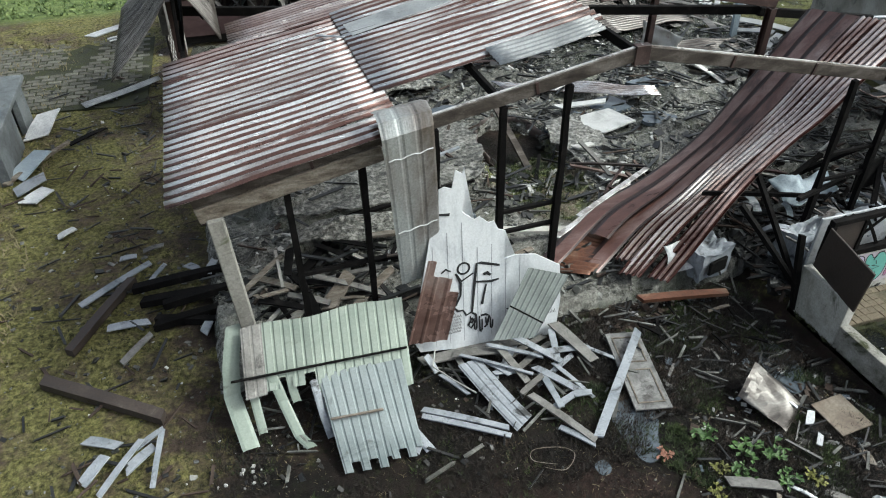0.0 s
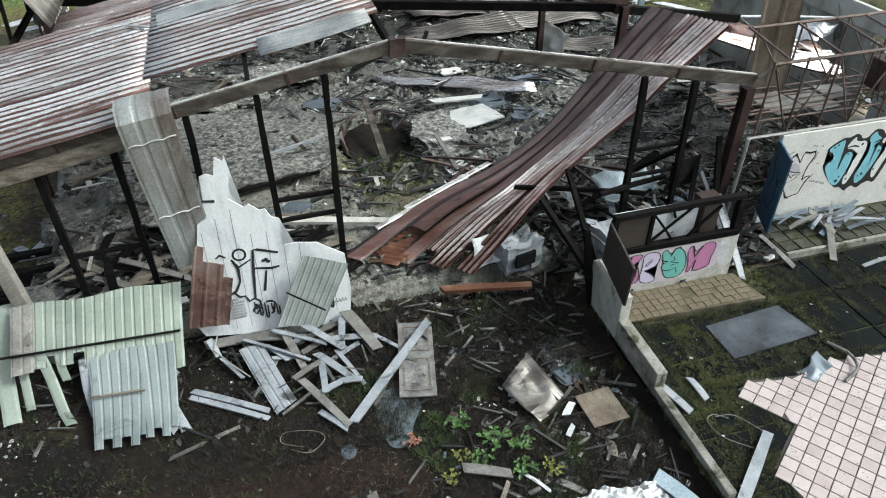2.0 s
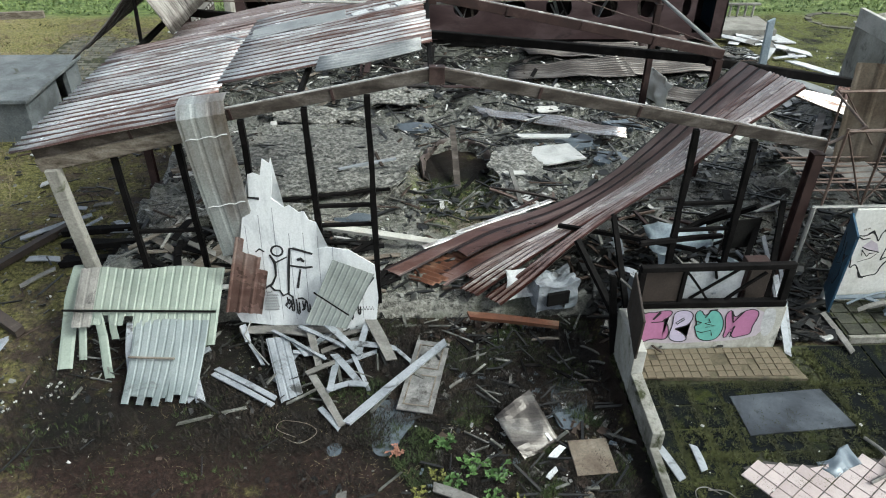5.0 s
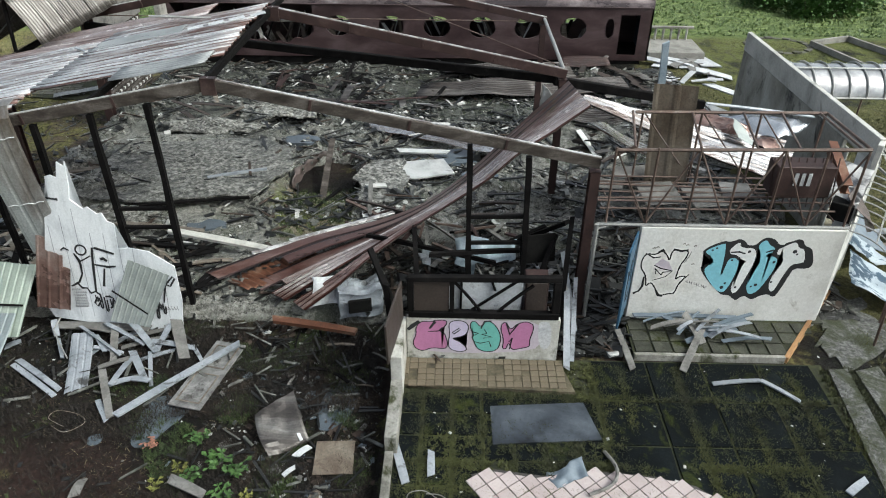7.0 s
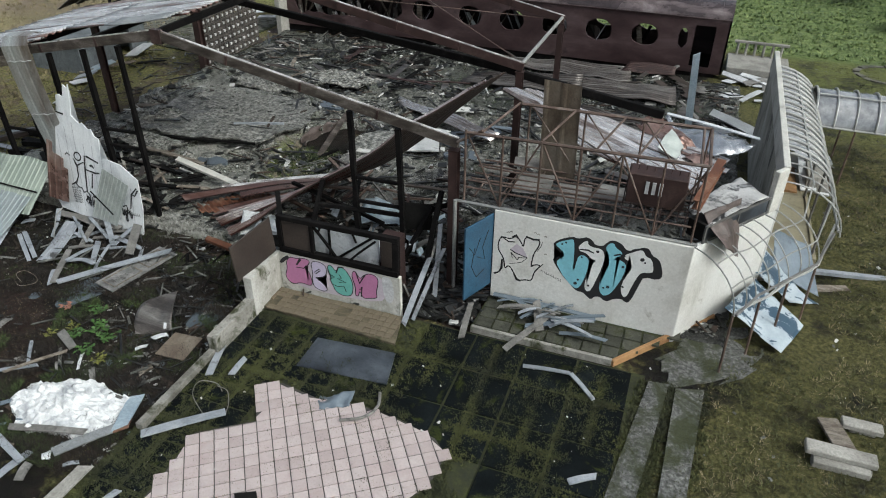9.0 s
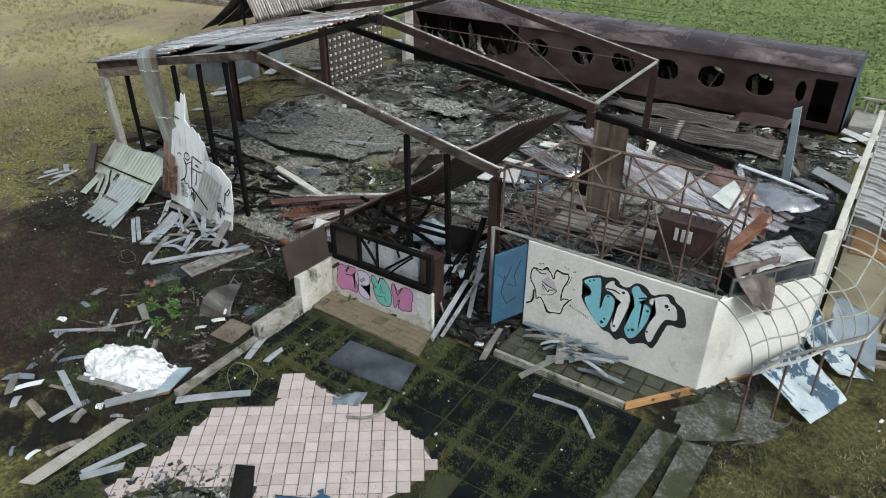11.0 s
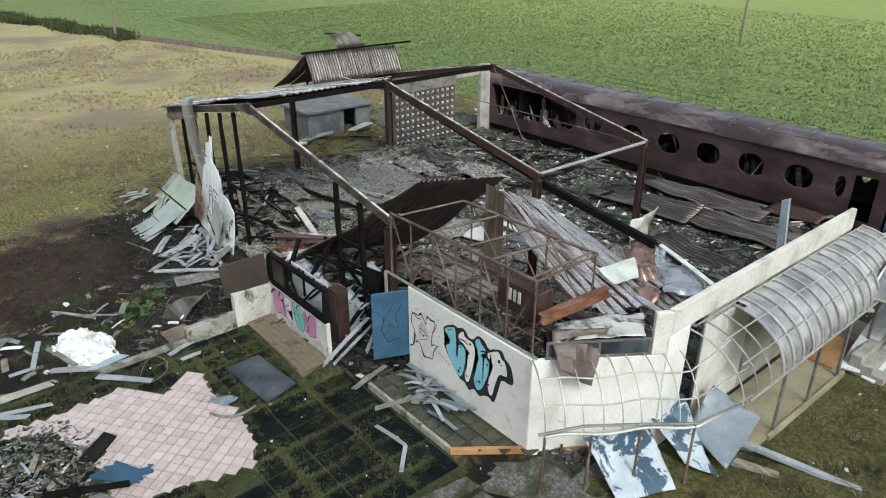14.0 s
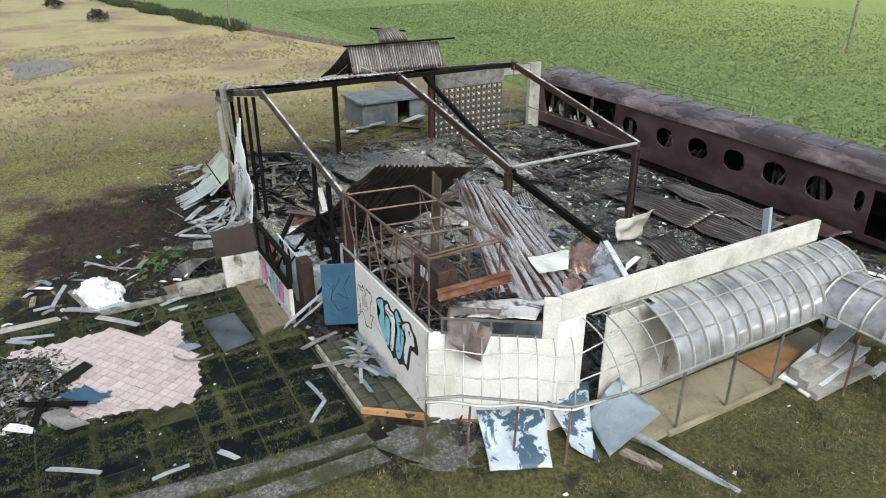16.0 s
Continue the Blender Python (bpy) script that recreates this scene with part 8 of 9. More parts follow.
# ---- surroundings ----
bunker = thing("bunker", "low grey concrete shed with a dark doorway", "shed")
for lo, hi in (((-17.0, 10.0, -0.1), (-14.0, 10.2, 1.45)), ((-17.0, 14.3, -0.1), (-14.0, 14.5, 1.45)), ((-17.0, 10.2, -0.1), (-16.8, 14.3, 1.45)), ((-14.2, 10.2, -0.1), (-14.0, 12.5, 1.45)), ((-14.2, 13.4, -0.1), (-14.0, 14.3, 1.45))):
    bm = fresh()
    box(bm, lo, hi, None, 0.01)
    part("wall", bm, M_BUNKER, bunker)
bm = fresh()
box(bm, (-17.15, 9.85, 1.45), (-13.85, 14.65, 1.6), None, 0.02)
part("roof", bm, M_BUNKER, bunker)
for a, b, w, m in (((-13.9, 10.2, 0.1), (-13.2, 11.2, 0.4), 0.6, M_BLUESHEET), ((-13.8, 9.3, 0.1), (-13.0, 9.7, 0.3), 0.5, M_WHITE_SHEET), ((-13.4, 8.6, 0.1), (-12.9, 9.2, 0.15), 0.5, M_CLOTH), ((-13.7, 12.8, 0.1), (-13.3, 13.9, 0.5), 0.7, M_CLOTH), ((-12.6, 12.0, 0.1), (-11.6, 12.9, 0.1), 0.2, M_CHAR), ((-12.4, 6.6, 0.06), (-12.0, 6.9, 0.08), 0.2, M_CLOTH)):
    plank(a, b, w, 0.04, m, "scrap board thrown beside the shed", "scrap", "scraps by the shed", "scrap")

# rim wall between meadow and field
for (xa, ya), (xb, yb) in (((-111.0, 3.1), (-64.7, 14.4)), ((-64.7, 14.4), (-39.9, 22.3)), ((-39.9, 22.3), (-20.0, 24.8))):
    bm = fresh()
    beam(bm, (xa, ya, 0.1), (xb, yb, 0.1), 0.25, 0.9)
    single("field_wall", bm, M_GREYWOOD, "low dark wall between meadow and field", "wall", kind="structure")


def pole(x, y, h):
    f = thing("wire_pole", "thin dark wooden pole standing in the field", "pole", group="poles in the field")
    bm = fresh()
    tube(bm, [(x, y, -0.1), (x, y, h * 0.5), (x + 0.05, y, h)], 0.13, 8)
    part("shaft", bm, M_GREYWOOD, f)
    bm = fresh()
    beam(bm, (x - 0.6, y, h - 0.5), (x + 0.6, y, h - 0.5), 0.1, 0.1)
    part("crossarm", bm, M_GREYWOOD, f)


pole(-15.0, 62.0, 9.0)
pole(-62.6, 13.6, 9.0)

# end platform behind the carriage
plat = thing("end_platform", "grey platform with white balusters at the carriage's end", "platform")
bm = fresh()
box(bm, (14.6, 20.6, 0.2), (17.4, 23.0, 0.7), chamfer=0.03)
part("deck", bm, M_CONC, plat)
for k in range(6):
    bm = fresh()
    tube(bm, [(15.0 + 0.4 * k, 22.8, 0.7), (15.0 + 0.4 * k, 22.8, 1.3)], 0.06, 8)
    part("baluster", bm, M_CONC, plat)
bm = fresh()
box(bm, (14.8, 22.7, 1.3), (17.3, 22.9, 1.4), chamfer=0.01)
part("handrail", bm, M_CONC, plat)
# framed bed of grass
bed = thing("grass_bed", "rectangular grass bed with a pale kerb", "flower bed")
for a, b in (((23.9, 23.6), (26.3, 24.6)), ((26.3, 24.6), (27.4, 21.5)), ((27.4, 21.5), (25.2, 18.6)), ((25.2, 18.6), (23.9, 23.6))):
    bm = fresh()
    beam(bm, (*a, 0.4), (*b, 0.4), 0.14, 0.3)
    part("kerb", bm, M_CONC, bed)

# round stone edge on the lawn
ring = thing("stone_ring", "low round ring of mossy kerb stones on the lawn", "flower bed")
for k in range(22):
    a0, a1 = math.tau * k / 22 + 0.02, math.tau * (k + 1) / 22 - 0.02
    bm = fresh()
    cx, cy = 22.2, 23.6
    slab(bm, [(cx + r * math.cos(a) * 1.05, cy + r * math.sin(a) * 0.9) for r, a in ((1.4, a0), (1.68, a0), (1.68, a1), (1.4, a1))], 0.0, 0.30 + 0.03 * math.sin(k * 2.7))
    part("kerb_stone", bm, M_PALEPAVER, ring)


# ---- piles of loose boards ----
def pile(n, x0, x1, y0, y1, tones, label, group, name, long=(0.5, 1.8), wide=(0.06, 0.2), thick=0.03, lift=0.25, base=floor_height, lean=0.12):
    """Boards thrown over one another inside a rectangle of the plan."""
    for k in range(n):
        x, y, a, L = random.uniform(x0, x1), random.uniform(y0, y1), random.uniform(0, math.tau), random.uniform(*long)
        dx, dy = L / 2 * math.cos(a), L / 2 * math.sin(a)
        up = random.uniform(0.03, lift)
        tilt = random.uniform(-lean, lean) * L
        ends = [(x - dx, y - dy, base(x - dx, y - dy) + up - tilt), (x + dx, y + dy, base(x + dx, y + dy) + up + tilt)]
        plank(ends[0], ends[1], random.uniform(*wide), thick, random.choice(tones), label, "board", group, name, 0.03)


pile(30, -7.9, -4.9, 0.5, 3.2, (M_CHAR, M_BOARD, M_GREYWOOD, M_CONC, M_CHAR), "scorched board in a heap under the remaining roof", "boards under the roof", "scorched_board", lift=0.4)
pile(22, -4.6, -1.0, 0.4, 2.9, (M_CHAR, M_CHAR, M_BROWNBOARD, M_GREYWOOD), "charred board behind the torn sheet", "boards behind the torn sheet", "charred_board")
pile(34, 2.2, 8.0, 1.4, 5.2, (M_CHAR, M_STEEL, M_BROWNBOARD, M_BOARD, M_TUBE), "charred and rusted bar under the collapsed roof", "bars under the collapsed roof", "charred_bar", long=(0.6, 2.4), wide=(0.05, 0.14), thick=0.06, lift=0.5)
pile(34, -3.5, 4.5, 12.6, 17.6, (M_BROWNBOARD, M_CHAR, M_STEEL, M_OLDSHEET), "dark red-brown board in a heap at the back of the hall", "boards at the back", "brown_board", long=(0.8, 2.4), wide=(0.1, 0.3), lift=0.4)
pile(18, -7.8, -3.0, 11.5, 18.5, (M_BOARD, M_GREYWOOD, M_BROWNBOARD), "weathered board on the burnt floor before the screen wall", "boards before the screen wall", "weathered_board")
pile(22, 9.6, 14.8, 7.0, 13.0, (M_OLDSHEET, M_BOARD, M_CHAR, M_WHITE_WALL), "broken board beside the parapet", "boards beside the parapet", "broken_board", wide=(0.1, 0.4))
pile(16, 9.4, 14.4, 13.5, 19.0, (M_OLDSHEET, M_BROWNBOARD, M_BOARD), "rusty strip before the carriage", "strips before the carriage", "rusty_strip", long=(1.0, 3.0), wide=(0.15, 0.45), thick=0.015)
pile(11, -3.9, -0.9, -2.6, -0.95, (M_WHITE_SHEET, M_WHITE_SHEET, M_BOARD), "white-painted cladding strip thrown on the dark soil", "white strips in the yard", "cladding_strip", long=(0.3, 1.2), wide=(0.06, 0.16), thick=0.02, lift=0.2, base=terrain)
pile(26, 0.3, 3.6, -2.8, -0.2, (M_CHAR, M_BROWNBOARD, M_BOARD, M_GREYWOOD, M_CHAR), "charred splinter in the mud before the burnt front", "splinters before the front", "charred_splinter", long=(0.15, 0.7), wide=(0.03, 0.09), lift=0.1, base=terrain)
pile(22, 4.2, 7.8, -1.4, 1.0, (M_CHAR, M_CHAR, M_BOARD, M_WHITE_SHEET), "charred lath in the burnt room", "laths in the burnt room", "charred_lath", long=(0.5, 1.6), wide=(0.04, 0.1), thick=0.04, lift=1.1, base=lambda x, y: 0.45, lean=0.3)
pile(12, 6.1, 8.7, -10.6, -9.0, (M_BOARD, M_WHITE_SHEET, M_CHAR, M_GREYWOOD, M_BROWNBOARD), "broken board on the rubble heap beside the tiles", "boards on the rubble heap", "broken_board", long=(0.2, 0.7), wide=(0.04, 0.14), lift=0.06, base=lambda x, y: TERRACE_Z, lean=0.02)
pile(30, -2.5, 3.4, -10.5, -5.4, (M_WHITE_SHEET, M_BOARD, M_BOARD, M_GREYWOOD, M_PANEL, M_GREYBLUE), "loose strip of cladding strewn beside the terrace", "strips beside the terrace", "cladding_strip", long=(0.2, 0.9), wide=(0.05, 0.2), thick=0.02, lift=0.08, base=terrain, lean=0.02)
M_ASPHALT = surface("grey_asphalt", [(0.3, (0.11, 0.11, 0.115)), (0.55, (0.16, 0.16, 0.165)), (0.8, (0.22, 0.22, 0.22))], 0.5, (1, 1, 1), (0.6, 0.85), 0, 0.3, 15, ((0.16, 0.14, 0.09), 0.62, 0.4), 0.2)
# a bare patch in the meadow
bm = fresh()
pts = rounded([(-50.6, -10.4), (-46.0, -9.2), (-41.9, -10.0), (-42.0, -7.4), (-47.5, -3.2), (-49.0, -5.0), (-51.6, -6.0)], 2)
zz = max(terrain(x, y) for x, y in pts) + 0.02
slab(bm, pts, zz - 0.25, zz)
single("asphalt_patch", bm, M_ASPHALT, "bare grey asphalt patch in the dry meadow", "asphalt", kind="structure")
pile(14, 14.9, 17.2, 17.2, 20.4, (M_CLOTH, M_CLOTH, M_BOARD), "white broken board at the carriage's end", "white boards at the carriage's end", "broken_board", long=(0.6, 1.8), wide=(0.2, 0.6), base=terrain)

# ---- loose small stuff ----
def scatter(name, rows, material, label, category):
    """One mesh out of (verts, faces) rows of many small pieces."""
    verts, faces = [], []
    for vs, fs in rows:
        k = len(verts)
        verts.extend(vs)
        faces.extend([tuple(i + k for i in f) for f in fs])
    me = bpy.data.meshes.new(name)
    me.from_pydata(verts, [], faces)
    me.materials.append(material)
    return tagged(new(name, me), label, category, kind="stuff")


BOX_F = ((0, 1, 3, 2), (4, 6, 7, 5), (0, 4, 5, 1), (2, 3, 7, 6), (0, 2, 6, 4), (1, 5, 7, 3))
rnd = random.Random(7)


def chip(x, y, z, a, b, c, yaw, tilt):
    """A small tilted block with uneven corners."""
    m = pose(x, y, z, rnd.uniform(-tilt, tilt), rnd.uniform(-tilt, tilt), yaw)
    vs = [tuple(m @ Vector((sx * a * rnd.uniform(0.7, 1), sy * b * rnd.uniform(0.7, 1), sz * c))) for sx in (-0.5, 0.5) for sy in (-0.5, 0.5) for sz in (-0.5, 0.5)]
    return vs, BOX_F


def hall_z(x, y):
    return floor_height(x, y)


def spot(zone):
    """A random place: in the burnt hall, in the yard before it, or beside it."""
    while True:
        if zone == "hall":
            x, y = rnd.uniform(-8.3, 15.2), rnd.uniform(0.1, 19.2)
            if -6.0 < x < -0.8 and 3.6 < y < 10.5 and rnd.random() < 0.6:
                continue
            if noise.noise(Vector((x * 0.5, y * 0.5, 11))) > rnd.uniform(-0.5, 0.45):
                return x, y, hall_z(x, y)
        elif zone == "front":
            x, y = rnd.uniform(-8.5, 3.6), rnd.uniform(-6.5, 0.2)
            if rnd.random() < 0.1 + 0.9 * smooth(-4.5, -0.5, y) or x > 0:
                return x, y, terrain(x, y)
        elif zone == "room":
            x, y = rnd.uniform(3.9, 9.3), rnd.uniform(-1.6, 2.5)
            return x, y, max(terrain(x, y), hall_z(x, y) if y > 0 else 0.3)
        elif zone == "west":
            x, y = rnd.gauss(-10.5, 2.2), rnd.uniform(-3, 18)
            if x < -8.8:
                return x, y, terrain(x, y)
        elif zone == "east":
            x, y = rnd.uniform(13.5, 22), rnd.uniform(-8, 24)
            if not 13.9 < x < 17.7 or y < -1.2 or y > 13:
                return x, y, terrain(x, y)
        elif zone == "far":
            x, y = rnd.uniform(-26, -8.9), rnd.uniform(-6, 20)
            return x, y, terrain(x, y)


def chips(zone, n, lo, hi, flat=0.5, long=1.5):
    out = []
    for _ in range(n):
        x, y, z = spot(zone)
        a = lo * (hi / lo) ** (rnd.random() ** 1.8)
        out.append(chip(x, y, z + a * flat * 0.2, a * rnd.uniform(1, long), a * rnd.uniform(0.5, 1), a * flat * rnd.uniform(0.2, 1), rnd.uniform(0, 360), 28))
    return out


def sticks(zone, n, lo, hi, w=0.05):
    out = []
    for _ in range(n):
        x, y, z = spot(zone)
        out.append(chip(x, y, z + rnd.uniform(0.02, 0.16), rnd.uniform(lo, hi), w * rnd.uniform(0.5, 1.8), w * rnd.uniform(0.3, 0.8), rnd.gauss(10, 50), 11))
    return out


M_CHIP_DARK = surface("dark_rubble", [(0.3, (0.006, 0.006, 0.006)), (0.6, (0.02, 0.02, 0.019)), (0.8, (0.055, 0.055, 0.05))], 3.0, (1, 1, 1), (0.25, 0.5), spec=0.5)
M_CHIP_GREY = surface("grey_rubble", [(0.3, (0.035, 0.035, 0.031)), (0.52, (0.11, 0.11, 0.098)), (0.68, (0.26, 0.26, 0.24)), (0.9, (0.42, 0.415, 0.40))], 3.0, (1, 1, 1), (0.3, 0.55), spec=0.5)
M_CHIP_PALE = surface("pale_rubble", [(0.3, (0.38, 0.375, 0.36)), (0.6, (0.55, 0.545, 0.53)), (0.8, (0.68, 0.67, 0.65))], 3.0)
M_CHIP_BROWN = surface("brown_rubble", [(0.3, (0.035, 0.025, 0.02)), (0.6, (0.075, 0.054, 0.043)), (0.8, (0.15, 0.115, 0.095))], 3.0, spec=0.2)
scatter("dark_rubble", chips("hall", 3600, 0.03, 0.35) + sticks("hall", 800, 0.3, 1.8, 0.07) + chips("front", 1100, 0.02, 0.13) + sticks("front", 260, 0.15, 0.8, 0.035) + chips("room", 1300, 0.06, 0.5) + sticks("room", 420, 0.3, 1.6, 0.08) + sticks("west", 120, 0.2, 1.1) + chips("west", 300, 0.03, 0.2), M_CHIP_DARK, "charred fragments strewn over floor and soil", "rubble")
scatter("grey_rubble", chips("hall", 15000, 0.025, 0.22) + chips("front", 700, 0.02, 0.1) + sticks("hall", 260, 0.3, 1.4) + chips("room", 260, 0.05, 0.4) + chips("west", 500, 0.03, 0.14) + chips("east", 350, 0.02, 0.11) + chips("far", 400, 0.03, 0.16) + sticks("front", 90, 0.2, 0.9), M_CHIP_GREY, "grey plaster and ash fragments strewn about", "rubble")
scatter("pale_rubble", chips("hall", 2600, 0.02, 0.26, 0.25) + chips("front", 200, 0.015, 0.08, 0.3) + sticks("hall", 90, 0.3, 1.2) + chips("room", 300, 0.05, 0.4, 0.3) + chips("west", 90, 0.02, 0.1) + chips("east", 110, 0.02, 0.12) + chips("far", 90, 0.03, 0.16), M_CHIP_PALE, "white plaster crumbs strewn about", "rubble")
scatter("brown_rubble", sticks("hall", 180, 0.3, 1.3, 0.06) + chips("front", 360, 0.02, 0.12) + sticks("room", 160, 0.3, 1.5, 0.06) + chips("hall", 300, 0.04, 0.25) + sticks("west", 90, 0.2, 0.9), M_CHIP_BROWN, "rusty and brown splinters strewn about", "rubble")

# flat scraps trodden into the mud between yard and terrace
def mud_spot():
    while True:
        x, y = rnd.uniform(-0.6, 3.65), rnd.uniform(-8.2, -0.3)
        if noise.noise(Vector((x * 0.8, y * 0.8, 17))) > rnd.uniform(-0.35, 0.35):
            return x, y, terrain(x, y)


for nm, m, n, hi in (("grey_scraps", M_GREYBLUE, 70, 0.26), ("pale_scraps", M_CHIP_PALE, 150, 0.16), ("brown_scraps", M_CHIP_BROWN, 260, 0.3), ("board_scraps", M_BOARD, 120, 0.34)):
    rows = []
    for _ in range(n):
        x, y, z = mud_spot()
        a = rnd.uniform(0.04, hi)
        rows.append(chip(x, y, z + 0.02, a, a * rnd.uniform(0.3, 0.9), 0.012, rnd.uniform(0, 360), 16))
    scatter(nm, rows, m, "flat scraps trodden into the dark mud", "scraps")


scatter("terrace_crumbs", [chip(x, y, TERRACE_Z + 0.015, s, s * rnd.uniform(0.4, 0.9), s * 0.25, rnd.uniform(0, 360), 12) for x, y, s in [(rnd.uniform(4.1, 13.2), rnd.uniform(-10.5, -1.9), 0.012 + 0.07 * rnd.random() ** 3) for _ in range(110)]], M_CHIP_PALE, "white crumbs strewn on the terrace", "rubble")


def heap_spot():
    while True:
        x, y = rnd.uniform(5.2, 10), rnd.uniform(-11.2, -7.6)
        if ((x - 7.4) / 2.5) ** 2 + ((y + 9.7) / 1.7) ** 2 < rnd.uniform(0.3, 1.1):
            return x, y


for nm, m, n in (("dark_rubble", M_CHIP_DARK, 260), ("grey_rubble", M_CHIP_GREY, 760), ("pale_rubble", M_CHIP_PALE, 50), ("board_scraps", M_BOARD, 80), ("wet_scraps", M_GREYBLUE, 60)):
    scatter(nm, [chip(x, y, 0.31 + rnd.uniform(0, 0.05), 0.03 + 0.3 * rnd.random() ** 3, rnd.uniform(0.015, 0.1), rnd.uniform(0.008, 0.03), rnd.uniform(0, 360), 18) for x, y in [heap_spot() for _ in range(n)]], m, "heap of small debris at the terrace's edge", "rubble")

# a cluster of pale crumbs before the green sheets
scatter("plaster_crumbs", [chip(x, y, terrain(x, y) + 0.02, s, s, s * 0.5, rnd.uniform(0, 360), 30) for x, y, s in [(rnd.gauss(-8.9, 0.45), rnd.gauss(-2.7, 0.6), rnd.uniform(0.02, 0.08)) for _ in range(30)]], M_CHIP_PALE, "white plaster crumbs on the soil", "rubble")


# ---- grass, weeds and crops ----
def blades(x, y, z, n, h, spread, w):
    vs, fs = [], []
    for _ in range(n):
        a, b = rnd.uniform(0, math.tau), rnd.uniform(0.2, 1)
        dx, dy, k = math.cos(a), math.sin(a), len(vs)
        hh = h * rnd.uniform(0.5, 1.1)
        ox, oy = x + dx * spread * 0.3 * rnd.random(), y + dy * spread * 0.3 * rnd.random()
        vs += [(ox - dy * w, oy + dx * w, z - 0.02), (ox + dy * w, oy - dx * w, z - 0.02), (ox + dx * spread * b, oy + dy * spread * b, z + hh)]
        fs.append((k, k + 1, k + 2))
    return vs, fs


def grass(name, places, n, h, spread, w, material, label, category="grass"):
    return scatter(name, [blades(x, y, terrain(x, y) if z is None else z, n, h * rnd.uniform(0.5, 1.2), spread, w) for x, y, z in places], material, label, category)


def places(count, x0, x1, y0, y1, keep):
    out = []
    while len(out) < count:
        x, y = rnd.uniform(x0, x1), rnd.uniform(y0, y1)
        if keep(x, y):
            out.append((x, y, None))
    return out


def clear(x, y):
    """Open ground: not in the hall, on the terrace, under the gallery or the carriage."""
    return not (-8.8 < x < 15.9 and -0.4 < y < 19.6) and not (3.6 < x < 14.9 and -12 < y < 0.5) and not (15.5 < x < 17.7 and 0 < y < 12.6) and not (-9.3 < x < 14.6 and 19 < y < 23.4)


M_MOSS = surface("moss_tuft", [(0.3, (0.014, 0.016, 0.006)), (0.55, (0.045, 0.05, 0.014)), (0.8, (0.12, 0.125, 0.038))], 0.7, (1, 1, 1), (0.8, 1.0), 0, 0)
M_DEAD = surface("dead_stalk", [(0.3, (0.008, 0.006, 0.005)), (0.55, (0.020, 0.014, 0.010)), (0.8, (0.07, 0.05, 0.035))], 0.8, (1, 1, 1), (0.8, 1.0), 0, 0)
M_TUFT = surface("green_tuft", [(0.3, (0.02, 0.032, 0.010)), (0.55, (0.045, 0.065, 0.018)), (0.8, (0.09, 0.11, 0.035))], 0.9, (1, 1, 1), (0.8, 1.0), 0, 0)
M_LAWN = surface("olive_grass", [(0.3, (0.02, 0.022, 0.008)), (0.5, (0.075, 0.08, 0.024)), (0.75, (0.18, 0.175, 0.06))], 0.6, (1, 1, 1), (0.7, 0.95), 0, 0)
M_STRAW = surface("dry_grass", [(0.3, (0.13, 0.105, 0.055)), (0.55, (0.24, 0.20, 0.115)), (0.8, (0.36, 0.31, 0.20))], 0.25, (1, 1, 1), (0.8, 1.0), 0, 0)
M_CROP = surface("crop_leaf", [(0.36, (0.05, 0.085, 0.026)), (0.5, (0.12, 0.175, 0.052)), (0.66, (0.25, 0.31, 0.105))], 2.6, (1, 1, 1), (0.5, 0.75), 0, 0)
patchy = lambda f, lo: (lambda x, y: clear(x, y) and noise.noise(Vector((x * f, y * f, 21))) > lo)
grass("moss_tufts", places(9000, -24, 24, -13, 24, lambda x, y: patchy(0.35, -0.05)(x, y) and (x < -8 or x > 13 or rnd.random() < 0.12)), 6, 0.07, 0.11, 0.012, M_MOSS, "mossy olive tufts on the yard")
grass("green_tufts", places(5200, -9, 3.7, -8.5, -0.3, lambda x, y: patchy(0.9, 0.08)(x, y) and rnd.random() < 0.07 + 0.93 * smooth(-3, 0.5, x)), 7, 0.11, 0.12, 0.011, M_TUFT, "fresh green tufts in the dark yard")
grass("straw_bits", places(2200, -9, 3.7, -8.5, -0.3, lambda x, y: patchy(0.7, -0.1)(x, y) and rnd.random() < 0.35 + 0.65 * smooth(-5, 0, x)), 2, 0.05, 0.22, 0.007, M_STRAW, "straw and dry stalks on the dark yard")
grass("dead_weeds", places(11000, -9, 3.7, -8.5, -0.2, lambda x, y: patchy(0.6, -0.15)(x, y) and rnd.random() < (0.25 + 0.75 * smooth(-5, 0, x)) * (0.25 if x < -0.5 and y < -4.2 else 1)), 8, 0.15, 0.19, 0.009, M_DEAD, "dead brown weeds in the yard")
grass("dry_meadow", places(9000, -60, -13, -14, 22, lambda x, y: y < field_edge(x) - 2 and noise.noise(Vector((x * 0.12, y * 0.12, 4))) > -0.2), 6, 0.22, 0.28, 0.02, M_STRAW, "dry straw-coloured meadow grass")
grass("crop_plants", places(70000, -75, 45, 24.5, 95, lambda x, y: y > field_edge(x) + 0.8 and rnd.random() < 1.25 - y / 90), 4, 0.17, 0.26, 0.05, M_CROP, "low green crop plants in rows", "crop")
grass("lawn_tufts", places(9000, 13.2, 27, -11, 14, lambda x, y: patchy(0.5, -0.25)(x, y)), 6, 0.1, 0.16, 0.014, M_LAWN, "short olive grass beside the gallery")
grass("lawn_straw", places(2600, 13.2, 27, -11, 14, lambda x, y: patchy(0.8, 0.0)(x, y)), 4, 0.09, 0.2, 0.012, M_STRAW, "dry stalks in the grass beside the gallery")
